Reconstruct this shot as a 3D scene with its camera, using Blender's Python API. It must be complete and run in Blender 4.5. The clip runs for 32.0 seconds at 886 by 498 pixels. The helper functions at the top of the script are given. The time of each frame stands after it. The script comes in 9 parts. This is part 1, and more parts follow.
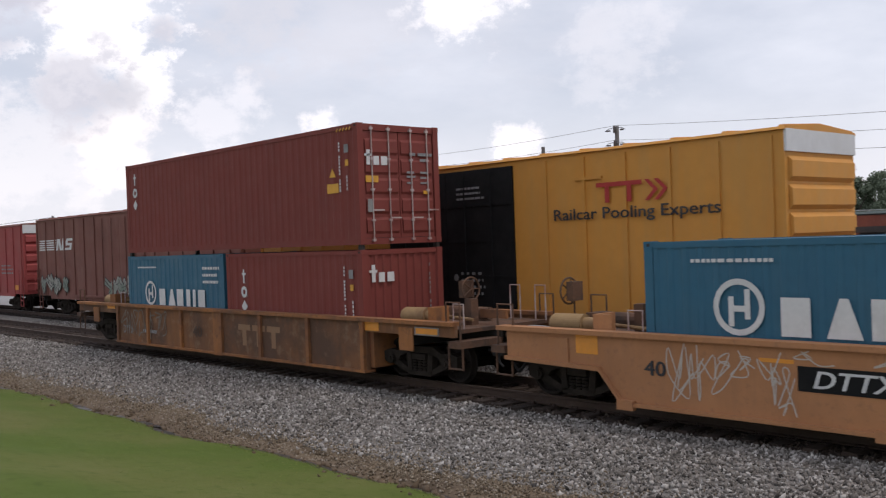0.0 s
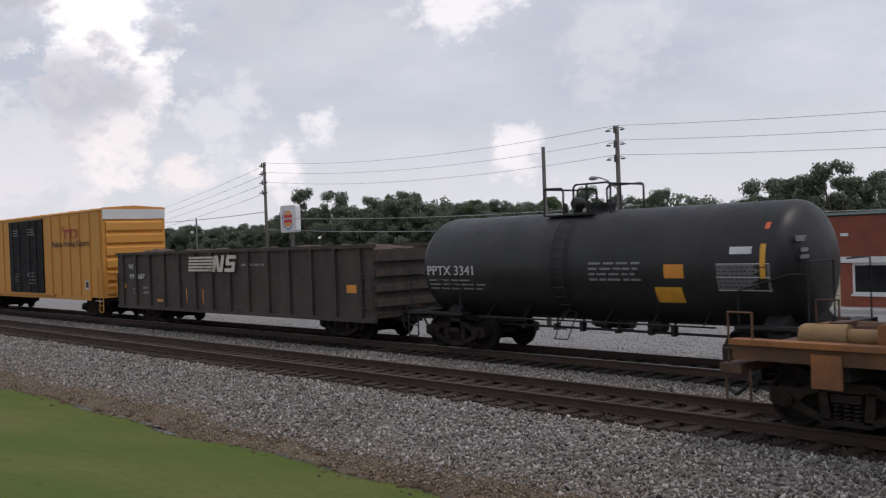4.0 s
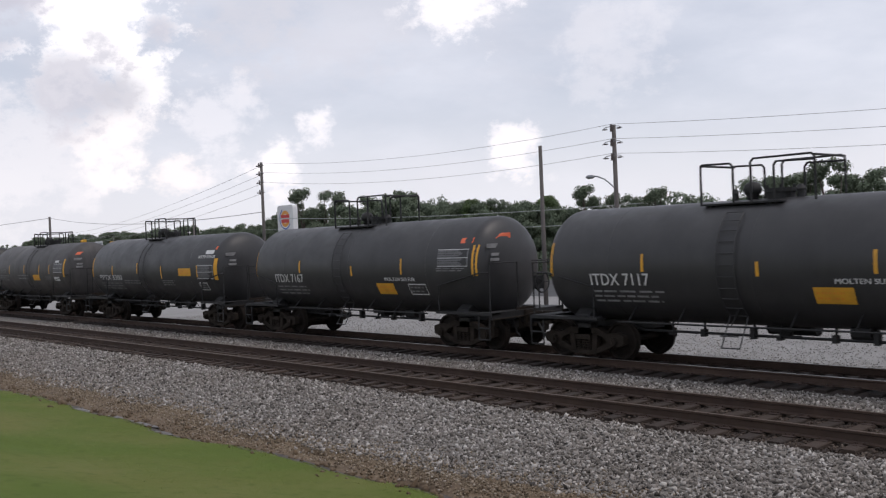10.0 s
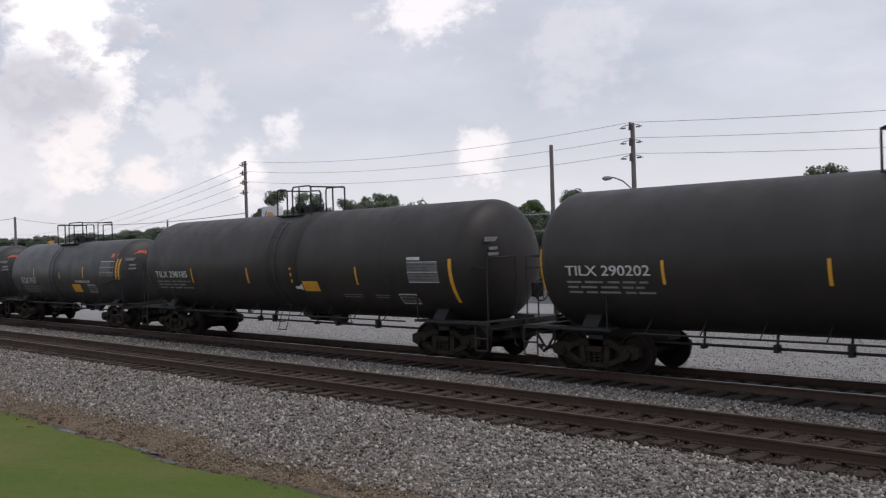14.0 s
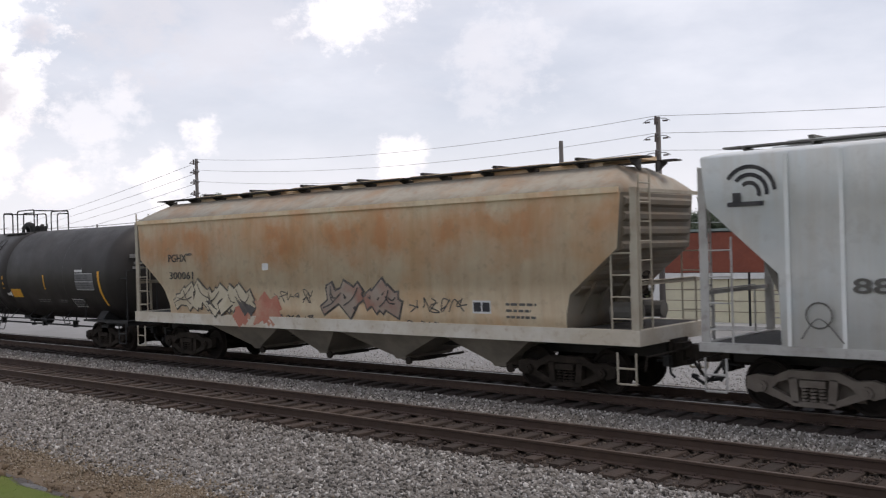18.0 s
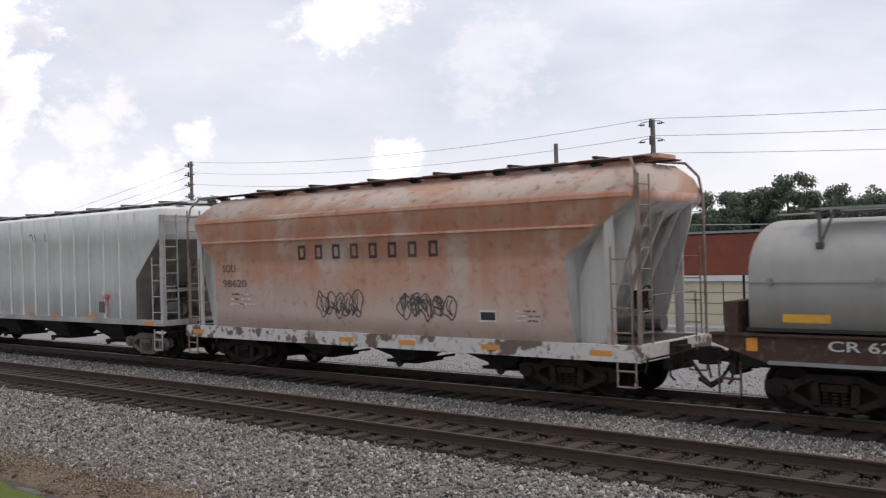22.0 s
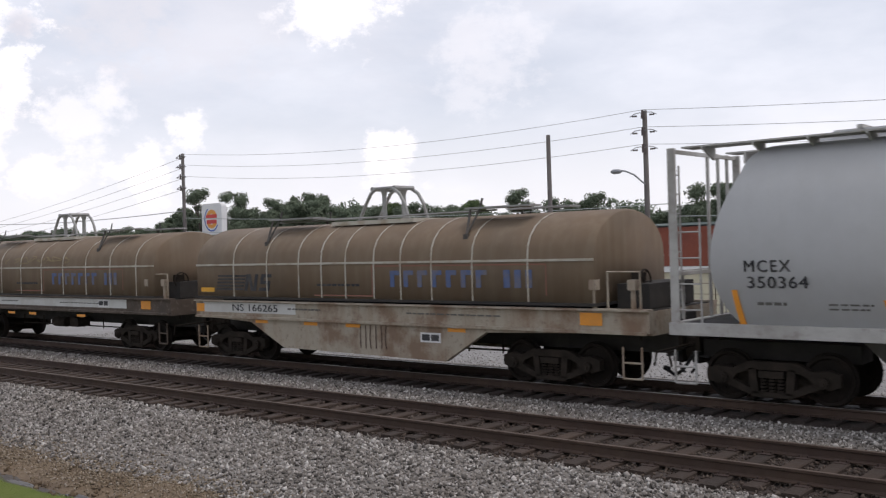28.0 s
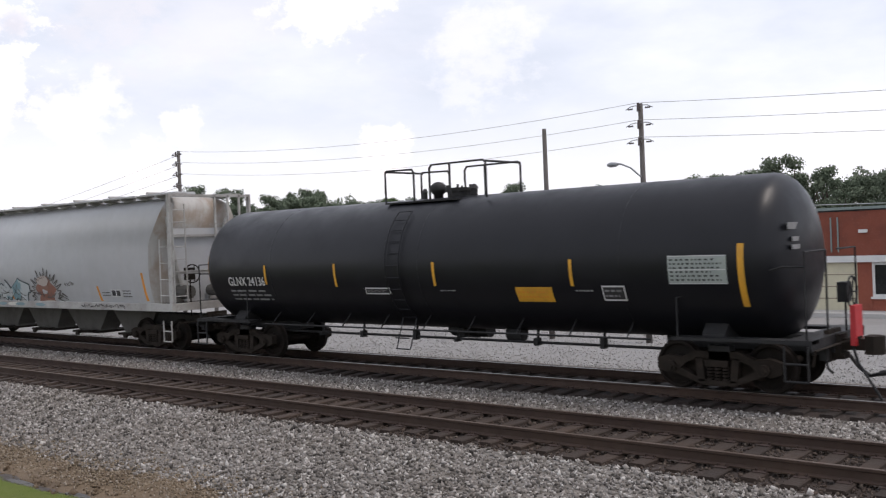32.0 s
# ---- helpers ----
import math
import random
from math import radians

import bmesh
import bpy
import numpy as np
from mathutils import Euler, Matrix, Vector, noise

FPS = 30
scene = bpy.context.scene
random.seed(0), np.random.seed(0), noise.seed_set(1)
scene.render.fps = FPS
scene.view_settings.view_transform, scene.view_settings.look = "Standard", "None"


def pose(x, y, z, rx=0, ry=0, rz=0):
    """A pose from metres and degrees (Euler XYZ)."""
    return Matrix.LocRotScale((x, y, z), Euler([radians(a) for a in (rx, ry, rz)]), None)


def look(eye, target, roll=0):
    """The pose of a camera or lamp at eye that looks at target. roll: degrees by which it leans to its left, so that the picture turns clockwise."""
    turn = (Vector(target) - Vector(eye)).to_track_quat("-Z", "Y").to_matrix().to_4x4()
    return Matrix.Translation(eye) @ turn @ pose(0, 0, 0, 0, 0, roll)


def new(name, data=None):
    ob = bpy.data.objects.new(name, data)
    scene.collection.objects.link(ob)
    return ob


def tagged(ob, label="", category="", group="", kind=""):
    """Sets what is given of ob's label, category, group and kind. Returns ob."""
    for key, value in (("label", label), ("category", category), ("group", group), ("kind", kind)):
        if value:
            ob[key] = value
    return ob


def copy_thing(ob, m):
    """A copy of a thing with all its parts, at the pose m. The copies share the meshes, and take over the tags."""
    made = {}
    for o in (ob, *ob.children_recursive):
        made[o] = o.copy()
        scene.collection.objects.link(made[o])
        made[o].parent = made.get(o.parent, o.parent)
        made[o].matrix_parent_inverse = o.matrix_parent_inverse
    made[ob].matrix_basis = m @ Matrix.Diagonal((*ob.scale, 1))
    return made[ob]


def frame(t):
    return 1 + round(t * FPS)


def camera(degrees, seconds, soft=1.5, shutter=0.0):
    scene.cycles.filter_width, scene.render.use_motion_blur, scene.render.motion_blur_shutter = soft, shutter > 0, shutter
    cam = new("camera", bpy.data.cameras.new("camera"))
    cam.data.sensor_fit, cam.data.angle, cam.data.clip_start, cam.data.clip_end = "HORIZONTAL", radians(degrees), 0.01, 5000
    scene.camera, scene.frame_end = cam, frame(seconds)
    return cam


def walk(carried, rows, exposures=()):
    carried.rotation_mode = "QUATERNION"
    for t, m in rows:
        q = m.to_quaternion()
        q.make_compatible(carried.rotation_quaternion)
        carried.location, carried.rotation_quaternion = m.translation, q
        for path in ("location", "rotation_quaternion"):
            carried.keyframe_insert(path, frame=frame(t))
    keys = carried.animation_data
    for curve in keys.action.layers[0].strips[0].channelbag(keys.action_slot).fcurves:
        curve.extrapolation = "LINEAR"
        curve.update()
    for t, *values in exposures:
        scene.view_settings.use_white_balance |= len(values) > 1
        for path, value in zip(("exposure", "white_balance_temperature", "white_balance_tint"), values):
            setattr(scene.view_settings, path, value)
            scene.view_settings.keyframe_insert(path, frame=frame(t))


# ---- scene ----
# Plan: x runs along the rails, y away from the camera, z up from the top of the rails.
NEAR_Y, FAR_Y = 13.675, 18.279          # centre lines of the two tracks
NEAR_V, FAR_V = 6.291, -8.361           # train speeds along x, metres per second
FAR_SHIFT = -1.76
LAST = 32.0

cam = camera(49.52, LAST, soft=1.22, shutter=0.14)
# seconds, eye x y z, heading to the left of +y, pitch, roll
PATH = [
    (0.0, 3.445, -0.697, 2.981, 47.82, -0.47, -2.06),
    (2.0, 3.445, -0.697, 2.981, 47.82, -0.47, -2.06),
    (4.0, 3.445, -0.697, 2.981, 47.82, -0.47, -2.06),
    (4.5, 3.445, -0.697, 2.981, 47.82, -0.47, -2.06),
    (5.0, 3.445, -0.697, 2.981, 47.82, -0.47, -2.06),
    (5.5, 3.445, -0.697, 2.981, 47.85, -0.47, -2.04),
    (6.0, 3.445, -0.697, 2.981, 47.82, -0.46, -2.01),
    (6.5, 3.445, -0.697, 2.981, 47.82, -0.46, -2.01),
    (7.0, 3.445, -0.697, 2.981, 47.82, -0.46, -2.01),
    (7.5, 3.445, -0.697, 2.981, 47.84, -0.47, -2.04),
    (8.0, 3.445, -0.697, 2.981, 47.84, -0.45, -2.20),
    (8.5, 3.445, -0.697, 2.981, 47.83, -0.48, -2.15),
    (9.0, 3.445, -0.697, 2.981, 47.82, -0.46, -2.01),
    (9.5, 3.445, -0.697, 2.981, 47.71, -0.52, -2.31),
    (10.0, 3.445, -0.697, 2.981, 47.67, -0.52, -2.31),
    (10.5, 3.445, -0.697, 2.981, 47.63, -0.52, -2.30),
    (11.0, 3.445, -0.697, 2.981, 47.54, -0.51, -2.23),
    (11.5, 3.445, -0.697, 2.981, 47.49, -0.51, -2.23),
    (12.0, 3.445, -0.697, 2.981, 47.47, -0.50, -2.18),
    (12.5, 3.445, -0.697, 2.981, 47.44, -0.51, -1.94),
    (13.0, 3.445, -0.697, 2.981, 47.48, -0.48, -2.09),
    (13.5, 2.667, -0.541, 2.985, 47.11, -0.42, -1.95),
    (15.5, -3.634, 0.720, 3.015, 41.02, -0.05, -1.68),
    (16.0, -3.634, 0.720, 3.015, 41.01, -0.03, -1.60),
    (16.5, -3.634, 0.720, 3.015, 40.96, -0.02, -1.57),
    (17.0, -3.634, 0.720, 3.015, 40.96, -0.02, -1.57),
    (17.5, -3.634, 0.720, 3.015, 40.95, 0.01, -1.46),
    (18.0, -3.634, 0.720, 3.015, 40.93, 0.03, -1.58),
    (18.5, -3.634, 0.720, 3.015, 40.87, 0.11, -1.47),
    (19.0, -3.634, 0.720, 3.015, 40.86, 0.13, -1.58),
    (19.5, -3.634, 0.720, 3.015, 40.85, 0.10, -1.50),
    (20.0, -3.634, 0.720, 3.015, 40.83, 0.11, -1.46),
    (20.5, -3.634, 0.720, 3.015, 40.85, 0.10, -1.50),
    (21.0, -3.634, 0.720, 3.015, 40.89, 0.08, -1.58),
    (21.5, -3.634, 0.720, 3.015, 40.90, 0.05, -1.50),
    (22.0, -3.634, 0.720, 3.015, 40.63, 0.18, -1.61),
    (22.5, -3.634, 0.720, 3.015, 40.38, 0.03, -1.75),
    (23.0, -3.634, 0.720, 3.015, 40.24, -0.07, -1.77),
    (23.5, -3.634, 0.720, 3.015, 40.20, -0.14, -1.84),
    (24.0, -3.634, 0.720, 3.015, 40.16, -0.21, -1.89),
    (24.5, -3.634, 0.720, 3.015, 40.22, -0.29, -2.00),
    (25.0, -3.634, 0.720, 3.015, 40.20, -0.28, -1.77),
    (25.5, -3.634, 0.720, 3.015, 40.21, -0.29, -1.84),
    (27.5, -3.634, 0.720, 3.015, 40.21, -0.36, -1.88),
    (28.0, -3.634, 0.720, 3.015, 40.20, -0.33, -1.77),
    (28.5, -3.634, 0.720, 3.015, 40.21, -0.36, -1.88),
    (29.0, -3.634, 0.720, 3.015, 40.20, -0.33, -1.77),
    (29.5, -3.634, 0.720, 3.015, 40.21, -0.31, -1.88),
    (30.0, -3.634, 0.720, 3.015, 40.20, -0.33, -1.77),
    (30.5, -3.634, 0.720, 3.015, 40.21, -0.36, -1.88),
    (31.0, -3.634, 0.720, 3.015, 40.23, -0.39, -2.00),
    (31.5, -3.634, 0.720, 3.015, 40.14, -0.41, -2.08),
    (32.0, -3.634, 0.720, 3.015, 40.04, -0.64, -2.33),
]
def aim(x, y, z, yaw, pitch, roll):
    h, p = radians(yaw), radians(pitch)
    way = Vector((-math.sin(h) * math.cos(p), math.cos(h) * math.cos(p), math.sin(p)))
    return look((x, y, z), Vector((x, y, z)) + way, roll)


STOPS = [(0, 0.0), (1.0, 0.06), (2.0, 0.44), (2.5, 0.5), (4.5, -0.42), (5, -0.38), (6, -0.14), (7.5, -0.08), (12, -0.08), (13, -0.22), (15.5, -0.14), (17, -0.05), (18, 0.05), (19, 0.13), (20, 0.1), (25, 0.12),
         (28, 0.12), (30, 0.12), (31, 0.1), (32, 0.28)]
walk(cam, [(t, aim(*row)) for t, *row in PATH], [(t, stops, 6600 if t < 14 else 6720, 16) for t, stops in STOPS])


# ---- world and sun ----
def nodes_of(tree):
    tree.nodes.clear()

    def add(kind, **values):
        n = tree.nodes.new(kind)
        for key, value in values.items():
            if key in n.inputs:
                n.inputs[key].default_value = value
        return n

    return add, tree.links.new


def build_world():
    world = bpy.data.worlds.new("sky")
    scene.world = world
    world.use_nodes = True
    add, link = nodes_of(world.node_tree)
    sky = add("ShaderNodeTexSky")
    sky.sky_type, sky.sun_disc = "NISHITA", False
    sky.sun_elevation, sky.sun_rotation = radians(62), radians(65)
    dim = add("ShaderNodeMixRGB")
    dim.blend_type = "MULTIPLY"
    dim.inputs[0].default_value = 1
    dim.inputs[2].default_value = (0.075, 0.075, 0.075, 1)
    link(sky.outputs[0], dim.inputs[1])
    co = add("ShaderNodeTexCoord")

    # haze that pales the blue
    haze = add("ShaderNodeMixRGB")
    haze.inputs[0].default_value = 0.72
    haze.inputs[2].default_value = (0.60, 0.655, 0.735, 1)
    link(dim.outputs[0], haze.inputs[1])

    def noise_mask(scale, stretch, offset, low, high, detail=6, rough=0.55):
        m = add("ShaderNodeMapping")
        m.inputs["Scale"].default_value = (1, 1, stretch)
        m.inputs["Location"].default_value = offset
        link(co.outputs["Generated"], m.inputs[0])
        n = add("ShaderNodeTexNoise", Scale=scale, Detail=detail, Roughness=rough)
        link(m.outputs[0], n.inputs["Vector"])
        r = add("ShaderNodeMapRange")
        r.interpolation_type = "SMOOTHSTEP"
        r.inputs[1].default_value, r.inputs[2].default_value = low, high
        link(n.outputs[0], r.inputs[0])
        return r.outputs[0]

    def over(mask, below, colour):
        mix = add("ShaderNodeMixRGB")
        link(mask, mix.inputs[0])
        link(below, mix.inputs[1])
        mix.inputs[2].default_value = (*colour, 1)
        return mix.outputs[0]

    veil = over(noise_mask(3.2, 2.6, (0.3, 0.1, 0.2), 0.36, 0.84), haze.outputs[0], (0.70, 0.75, 0.82))
    grey = over(noise_mask(4.5, 2.2, (1.7, 0.4, 0.0), 0.5, 0.9), veil, (0.60, 0.63, 0.69))

    # paler towards the horizon
    sep, low = add("ShaderNodeSeparateXYZ"), add("ShaderNodeMapRange")
    link(co.outputs["Generated"], sep.inputs[0])
    low.interpolation_type = "SMOOTHSTEP"
    low.inputs[1].default_value, low.inputs[2].default_value, low.inputs[3].default_value, low.inputs[4].default_value = 0.17, 0.03, 0.0, 0.58
    link(sep.outputs[2], low.inputs[0])
    grey = over(low.outputs[0], grey, (0.80, 0.82, 0.855))

    # cumulus heads: soft lobes broken up by noise
    fray = noise_mask(19, 1.4, (0.2, 0.9, 0.4), 0.25, 0.75, 8, 0.65)

    def lobe(below, yaw, lift, size, colour, amount=1.0):
        h, p = radians(yaw), radians(lift)
        way = (-math.sin(h) * math.cos(p), math.cos(h) * math.cos(p), math.sin(p))
        d = add("ShaderNodeVectorMath")
        d.operation = "DISTANCE"
        link(co.outputs["Generated"], d.inputs[0])
        d.inputs[1].default_value = way
        f = add("ShaderNodeMath")
        f.operation = "MULTIPLY_ADD"
        link(fray, f.inputs[0])
        f.inputs[1].default_value = -size * 1.1
        link(d.outputs["Value"], f.inputs[2])
        r = add("ShaderNodeMapRange")
        r.interpolation_type = "SMOOTHSTEP"
        r.inputs[1].default_value, r.inputs[2].default_value = size * 0.42, -size * 0.28
        r.inputs[3].default_value, r.inputs[4].default_value = 0, amount
        link(f.outputs[0], r.inputs[0])
        return over(r.outputs[0], below, colour)

    sky_now = grey
    for yaw, lift, size, colour, amount in CLOUDS:
        sky_now = lobe(sky_now, yaw, lift, size, colour, amount)
    bg = add("ShaderNodeBackground", Strength=SKY_STRENGTH)
    link(sky_now, bg.inputs[0])
    out = add("ShaderNodeOutputWorld")
    link(bg.outputs[0], out.inputs[0])


# heading left of +y, elevation, size, colour, amount
CLOUDS = [(54, 14.2, 0.13, (0.60, 0.63, 0.69), 0.5), (58.5, 14.0, 0.08, (0.60, 0.62, 0.67), 0.5), (70.5, 5.5, 0.09, (0.92, 0.91, 0.92), 0.4), (65.8, 6.4, 0.055, (1.0, 0.97, 0.95), 0.7),
          (63.2, 4.6, 0.035, (1.0, 0.95, 0.92), 0.65), (67.2, 12.6, 0.085, (1.12, 1.12, 1.12), 1.0), (64.6, 9.6, 0.035, (1.0, 1.0, 1.0), 0.6), (72.0, 14.0, 0.055, (0.52, 0.54, 0.61), 0.9),
          (63.7, 12.4, 0.022, (0.56, 0.58, 0.64), 0.85), (68.2, 9.4, 0.055, (0.55, 0.57, 0.63), 0.85), (65.9, 9.0, 0.028, (0.56, 0.58, 0.63), 0.8), (45.6, 14.3, 0.065, (1.02, 1.02, 1.03), 0.75),
          (43.3, 4.9, 0.040, (0.97, 0.96, 0.97), 0.8), (57.5, 4.7, 0.038, (0.98, 0.97, 0.98), 0.85), (54.6, 7.3, 0.026, (0.95, 0.95, 0.97), 0.75), (60.5, 7.5, 0.055, (0.88, 0.89, 0.92), 0.5),
          (37.5, 11.0, 0.07, (0.84, 0.85, 0.88), 0.3)]
SKY_STRENGTH = 1.22
build_world()
sun = new("sun", bpy.data.lights.new("sun", "SUN"))
sun.data.energy, sun.data.angle, sun.data.color = 1.1, radians(16), (1.0, 0.95, 0.88)
sun.matrix_world = look((0, 0, 50), Vector((0, 0, 50)) - Vector((0.55, 0.25, 1.15)))


# ---- materials ----
def mat(name, base, rough=0.65, metal=0.0, second=None, scale=1.5, amount=0.5, low=0.45, high=0.65, streak=None, streak_amount=0.5,
        speck=None, speck_scale=12.0, speck_amount=0.4, bump=0.15, bump_scale=40.0, vary=0.0, gloss=0.5, grain=0.12, zone=None):
    """A worn surface: base colour, large patches of a second colour, streaks running down, small specks, fine relief."""
    m = bpy.data.materials.new(name)
    m.use_nodes = True
    add, link = nodes_of(m.node_tree)
    out, bsdf = add("ShaderNodeOutputMaterial"), add("ShaderNodeBsdfPrincipled", Roughness=rough, Metallic=metal)
    bsdf.inputs["Specular IOR Level"].default_value = gloss
    link(bsdf.outputs[0], out.inputs[0])
    co = add("ShaderNodeTexCoord")
    vec = co.outputs["Object"]

    def mask(sc, lo, hi, stretch=(1, 1, 1), detail=5):
        mp = add("ShaderNodeMapping")
        mp.inputs["Scale"].default_value = stretch
        link(vec, mp.inputs[0])
        n = add("ShaderNodeTexNoise", Scale=sc, Detail=detail, Roughness=0.6)
        link(mp.outputs[0], n.inputs["Vector"])
        r = add("ShaderNodeMapRange")
        r.inputs[1].default_value, r.inputs[2].default_value = lo, hi
        link(n.outputs[0], r.inputs[0])
        return r

    def lay(below, r, colour, top):
        r.inputs[4].default_value = top
        mix = add("ShaderNodeMixRGB")
        link(r.outputs[0], mix.inputs[0])
        link(below, mix.inputs[1])
        mix.inputs[2].default_value = (*colour, 1)
        return mix.outputs[0]

    rgb = add("ShaderNodeRGB")
    rgb.outputs[0].default_value = (*base, 1)
    colour = rgb.outputs[0]
    colour = lay(colour, mask(scale * 7, 0.3, 0.8), tuple(c * 0.6 for c in base), grain * 2)
    if second:
        colour = lay(colour, mask(scale, low, high), second, amount)
    if zone:
        # a worn or bleached belt of paint: its colour, the heights between which it comes in, its strength
        tint, z0, z1, top, *upper = zone
        sep, wob, put = add("ShaderNodeSeparateXYZ"), add("ShaderNodeTexNoise", Scale=0.9, Detail=6, Roughness=0.65), add("ShaderNodeMath")
        link(vec, sep.inputs[0])
        link(vec, wob.inputs["Vector"])
        put.operation = "MULTIPLY_ADD"
        put.inputs[1].default_value = 2.4
        link(wob.outputs[0], put.inputs[0])
        link(sep.outputs[2], put.inputs[2])
        belt = add("ShaderNodeMapRange")
        belt.inputs[1].default_value, belt.inputs[2].default_value = z0 + 1.2, z1 + 1.2
        link(put.outputs[0], belt.inputs[0])
        if upper:
            # the belt ends at a second height and breaks up into blots
            end = add("ShaderNodeMapRange")
            end.inputs[1].default_value, end.inputs[2].default_value = upper[1] + 1.2, upper[0] + 1.2
            link(put.outputs[0], end.inputs[0])
            blot = mask(0.75, 0.33, 0.62, (1, 1, 0.3), 5)
            for other in (end, blot):
                times = add("ShaderNodeMath")
                times.operation = "MULTIPLY"
                link(belt.outputs[0], times.inputs[0])
                link(other.outputs[0], times.inputs[1])
                belt = times
            keep = add("ShaderNodeMapRange")
            link(belt.outputs[0], keep.inputs[0])
            belt = keep
        colour = lay(colour, belt, tint, top)
    if streak:
        colour = lay(colour, mask(3.0, 0.45, 0.75, (1, 1, 0.12)), streak, streak_amount)
    if speck:
        colour = lay(colour, mask(speck_scale, 0.55, 0.68), speck, speck_amount)
    if vary:
        info = add("ShaderNodeObjectInfo")
        hsv = add("ShaderNodeHueSaturation")
        r = add("ShaderNodeMapRange")
        r.inputs[3].default_value, r.inputs[4].default_value = 1 - vary, 1 + vary
        link(info.outputs["Random"], r.inputs[0])
        link(r.outputs[0], hsv.inputs["Value"])
        link(colour, hsv.inputs["Color"])
        colour = hsv.outputs[0]
    link(colour, bsdf.inputs["Base Color"])
    rr = mask(scale * 3, 0.2, 0.8)
    rr.inputs[3].default_value, rr.inputs[4].default_value = max(rough - 0.12, 0.05), min(rough + 0.15, 1)
    link(rr.outputs[0], bsdf.inputs["Roughness"])
    if bump:
        n = add("ShaderNodeTexNoise", Scale=bump_scale, Detail=6)
        link(vec, n.inputs["Vector"])
        b = add("ShaderNodeBump", Strength=bump, Distance=0.02)
        link(n.outputs[0], b.inputs["Height"])
        link(b.outputs[0], bsdf.inputs["Normal"])
    return m


def island_mat(name, colours, rough=0.85):
    """Each loose piece of the mesh takes its own tone."""
    m = bpy.data.materials.new(name)
    m.use_nodes = True
    add, link = nodes_of(m.node_tree)
    out, bsdf = add("ShaderNodeOutputMaterial"), add("ShaderNodeBsdfPrincipled", Roughness=rough)
    geo, ramp = add("ShaderNodeNewGeometry"), add("ShaderNodeValToRGB")
    link(geo.outputs["Random Per Island"], ramp.inputs[0])
    els = ramp.color_ramp.elements
    while len(els) < len(colours):
        els.new(0.5)
    for i, c in enumerate(colours):
        els[i].position, els[i].color = i / (len(colours) - 1), (*c, 1)
    co, n = add("ShaderNodeTexCoord"), add("ShaderNodeTexNoise", Scale=0.35, Detail=4)
    link(co.outputs["Object"], n.inputs["Vector"])
    mix = add("ShaderNodeMixRGB")
    mix.blend_type = "MULTIPLY"
    r = add("ShaderNodeMapRange")
    r.inputs[1].default_value, r.inputs[2].default_value, r.inputs[3].default_value, r.inputs[4].default_value = 0.3, 0.7, 0.0, 0.45
    link(n.outputs[0], r.inputs[0])
    link(r.outputs[0], mix.inputs[0])
    link(ramp.outputs[0], mix.inputs[1])
    mix.inputs[2].default_value = (0.72, 0.66, 0.6, 1)
    link(mix.outputs[0], bsdf.inputs["Base Color"])
    link(bsdf.outputs[0], out.inputs[0])
    return m


RUST = (0.16, 0.055, 0.022)
GRIME = (0.03, 0.026, 0.023)
M = {}
M["stone"] = island_mat("ballast_stone", [(0.038, 0.033, 0.029), (0.15, 0.135, 0.12), (0.222, 0.202, 0.182), (0.3, 0.277, 0.255), (0.53, 0.505, 0.475)])
M["bed"] = mat("ballast_bed", (0.18, 0.163, 0.143), 0.95, second=(0.135, 0.112, 0.088), scale=0.9, amount=0.5, speck=(0.48, 0.48, 0.49), speck_scale=22,
               speck_amount=0.7, bump=0.9, bump_scale=18, grain=0.3)
M["trackbed"] = mat("stained_track_bed", (0.038, 0.026, 0.02), 0.95, second=(0.03, 0.021, 0.017), scale=1.2, amount=0.6, speck=(0.14, 0.12, 0.11),
                    speck_scale=18, speck_amount=0.4, bump=0.9, bump_scale=18)
# Bed below the far train: the train's shadow is put into this dark colour
M["oily"] = mat("shadow_dark_bed", (0.018, 0.014, 0.012), 0.9, second=(0.028, 0.021, 0.017), scale=1.2, amount=0.6, speck=(0.05, 0.04, 0.035), speck_scale=18, speck_amount=0.3, bump=0.8, bump_scale=18)
M["dirt"] = mat("bare_dirt", (0.15, 0.104, 0.062), 0.95, second=(0.085, 0.057, 0.035), scale=0.9, amount=0.8, speck=(0.26, 0.21, 0.15), speck_scale=14,
                speck_amount=0.5, bump=0.7, bump_scale=14, grain=0.3)
M["mud"] = mat("wet_mud", (0.042, 0.03, 0.021), 0.6, second=(0.024, 0.019, 0.015), scale=1.1, amount=0.8, speck=(0.2, 0.17, 0.14), speck_scale=9, speck_amount=0.4, bump=0.6, bump_scale=10, grain=0.25)
M["puddle"] = mat("puddle_water", (0.045, 0.04, 0.035), 0.3, second=(0.07, 0.06, 0.05), scale=1.5, amount=0.5, bump=0.1, gloss=0.3)
M["grass"] = mat("mown_grass", (0.092, 0.132, 0.024), 0.95, gloss=0.15, second=(0.155, 0.148, 0.05), scale=0.3, amount=0.8, low=0.4, high=0.7, streak=(0.06, 0.1, 0.012), streak_amount=0.0, speck=(0.06, 0.09, 0.014), speck_scale=5,
                 speck_amount=0.55, bump=0.4, bump_scale=60, grain=0.12)
M["blade"] = island_mat("grass_blade", [(0.13, 0.195, 0.026), (0.15, 0.205, 0.032), (0.175, 0.215, 0.04), (0.235, 0.235, 0.07)], 0.7)
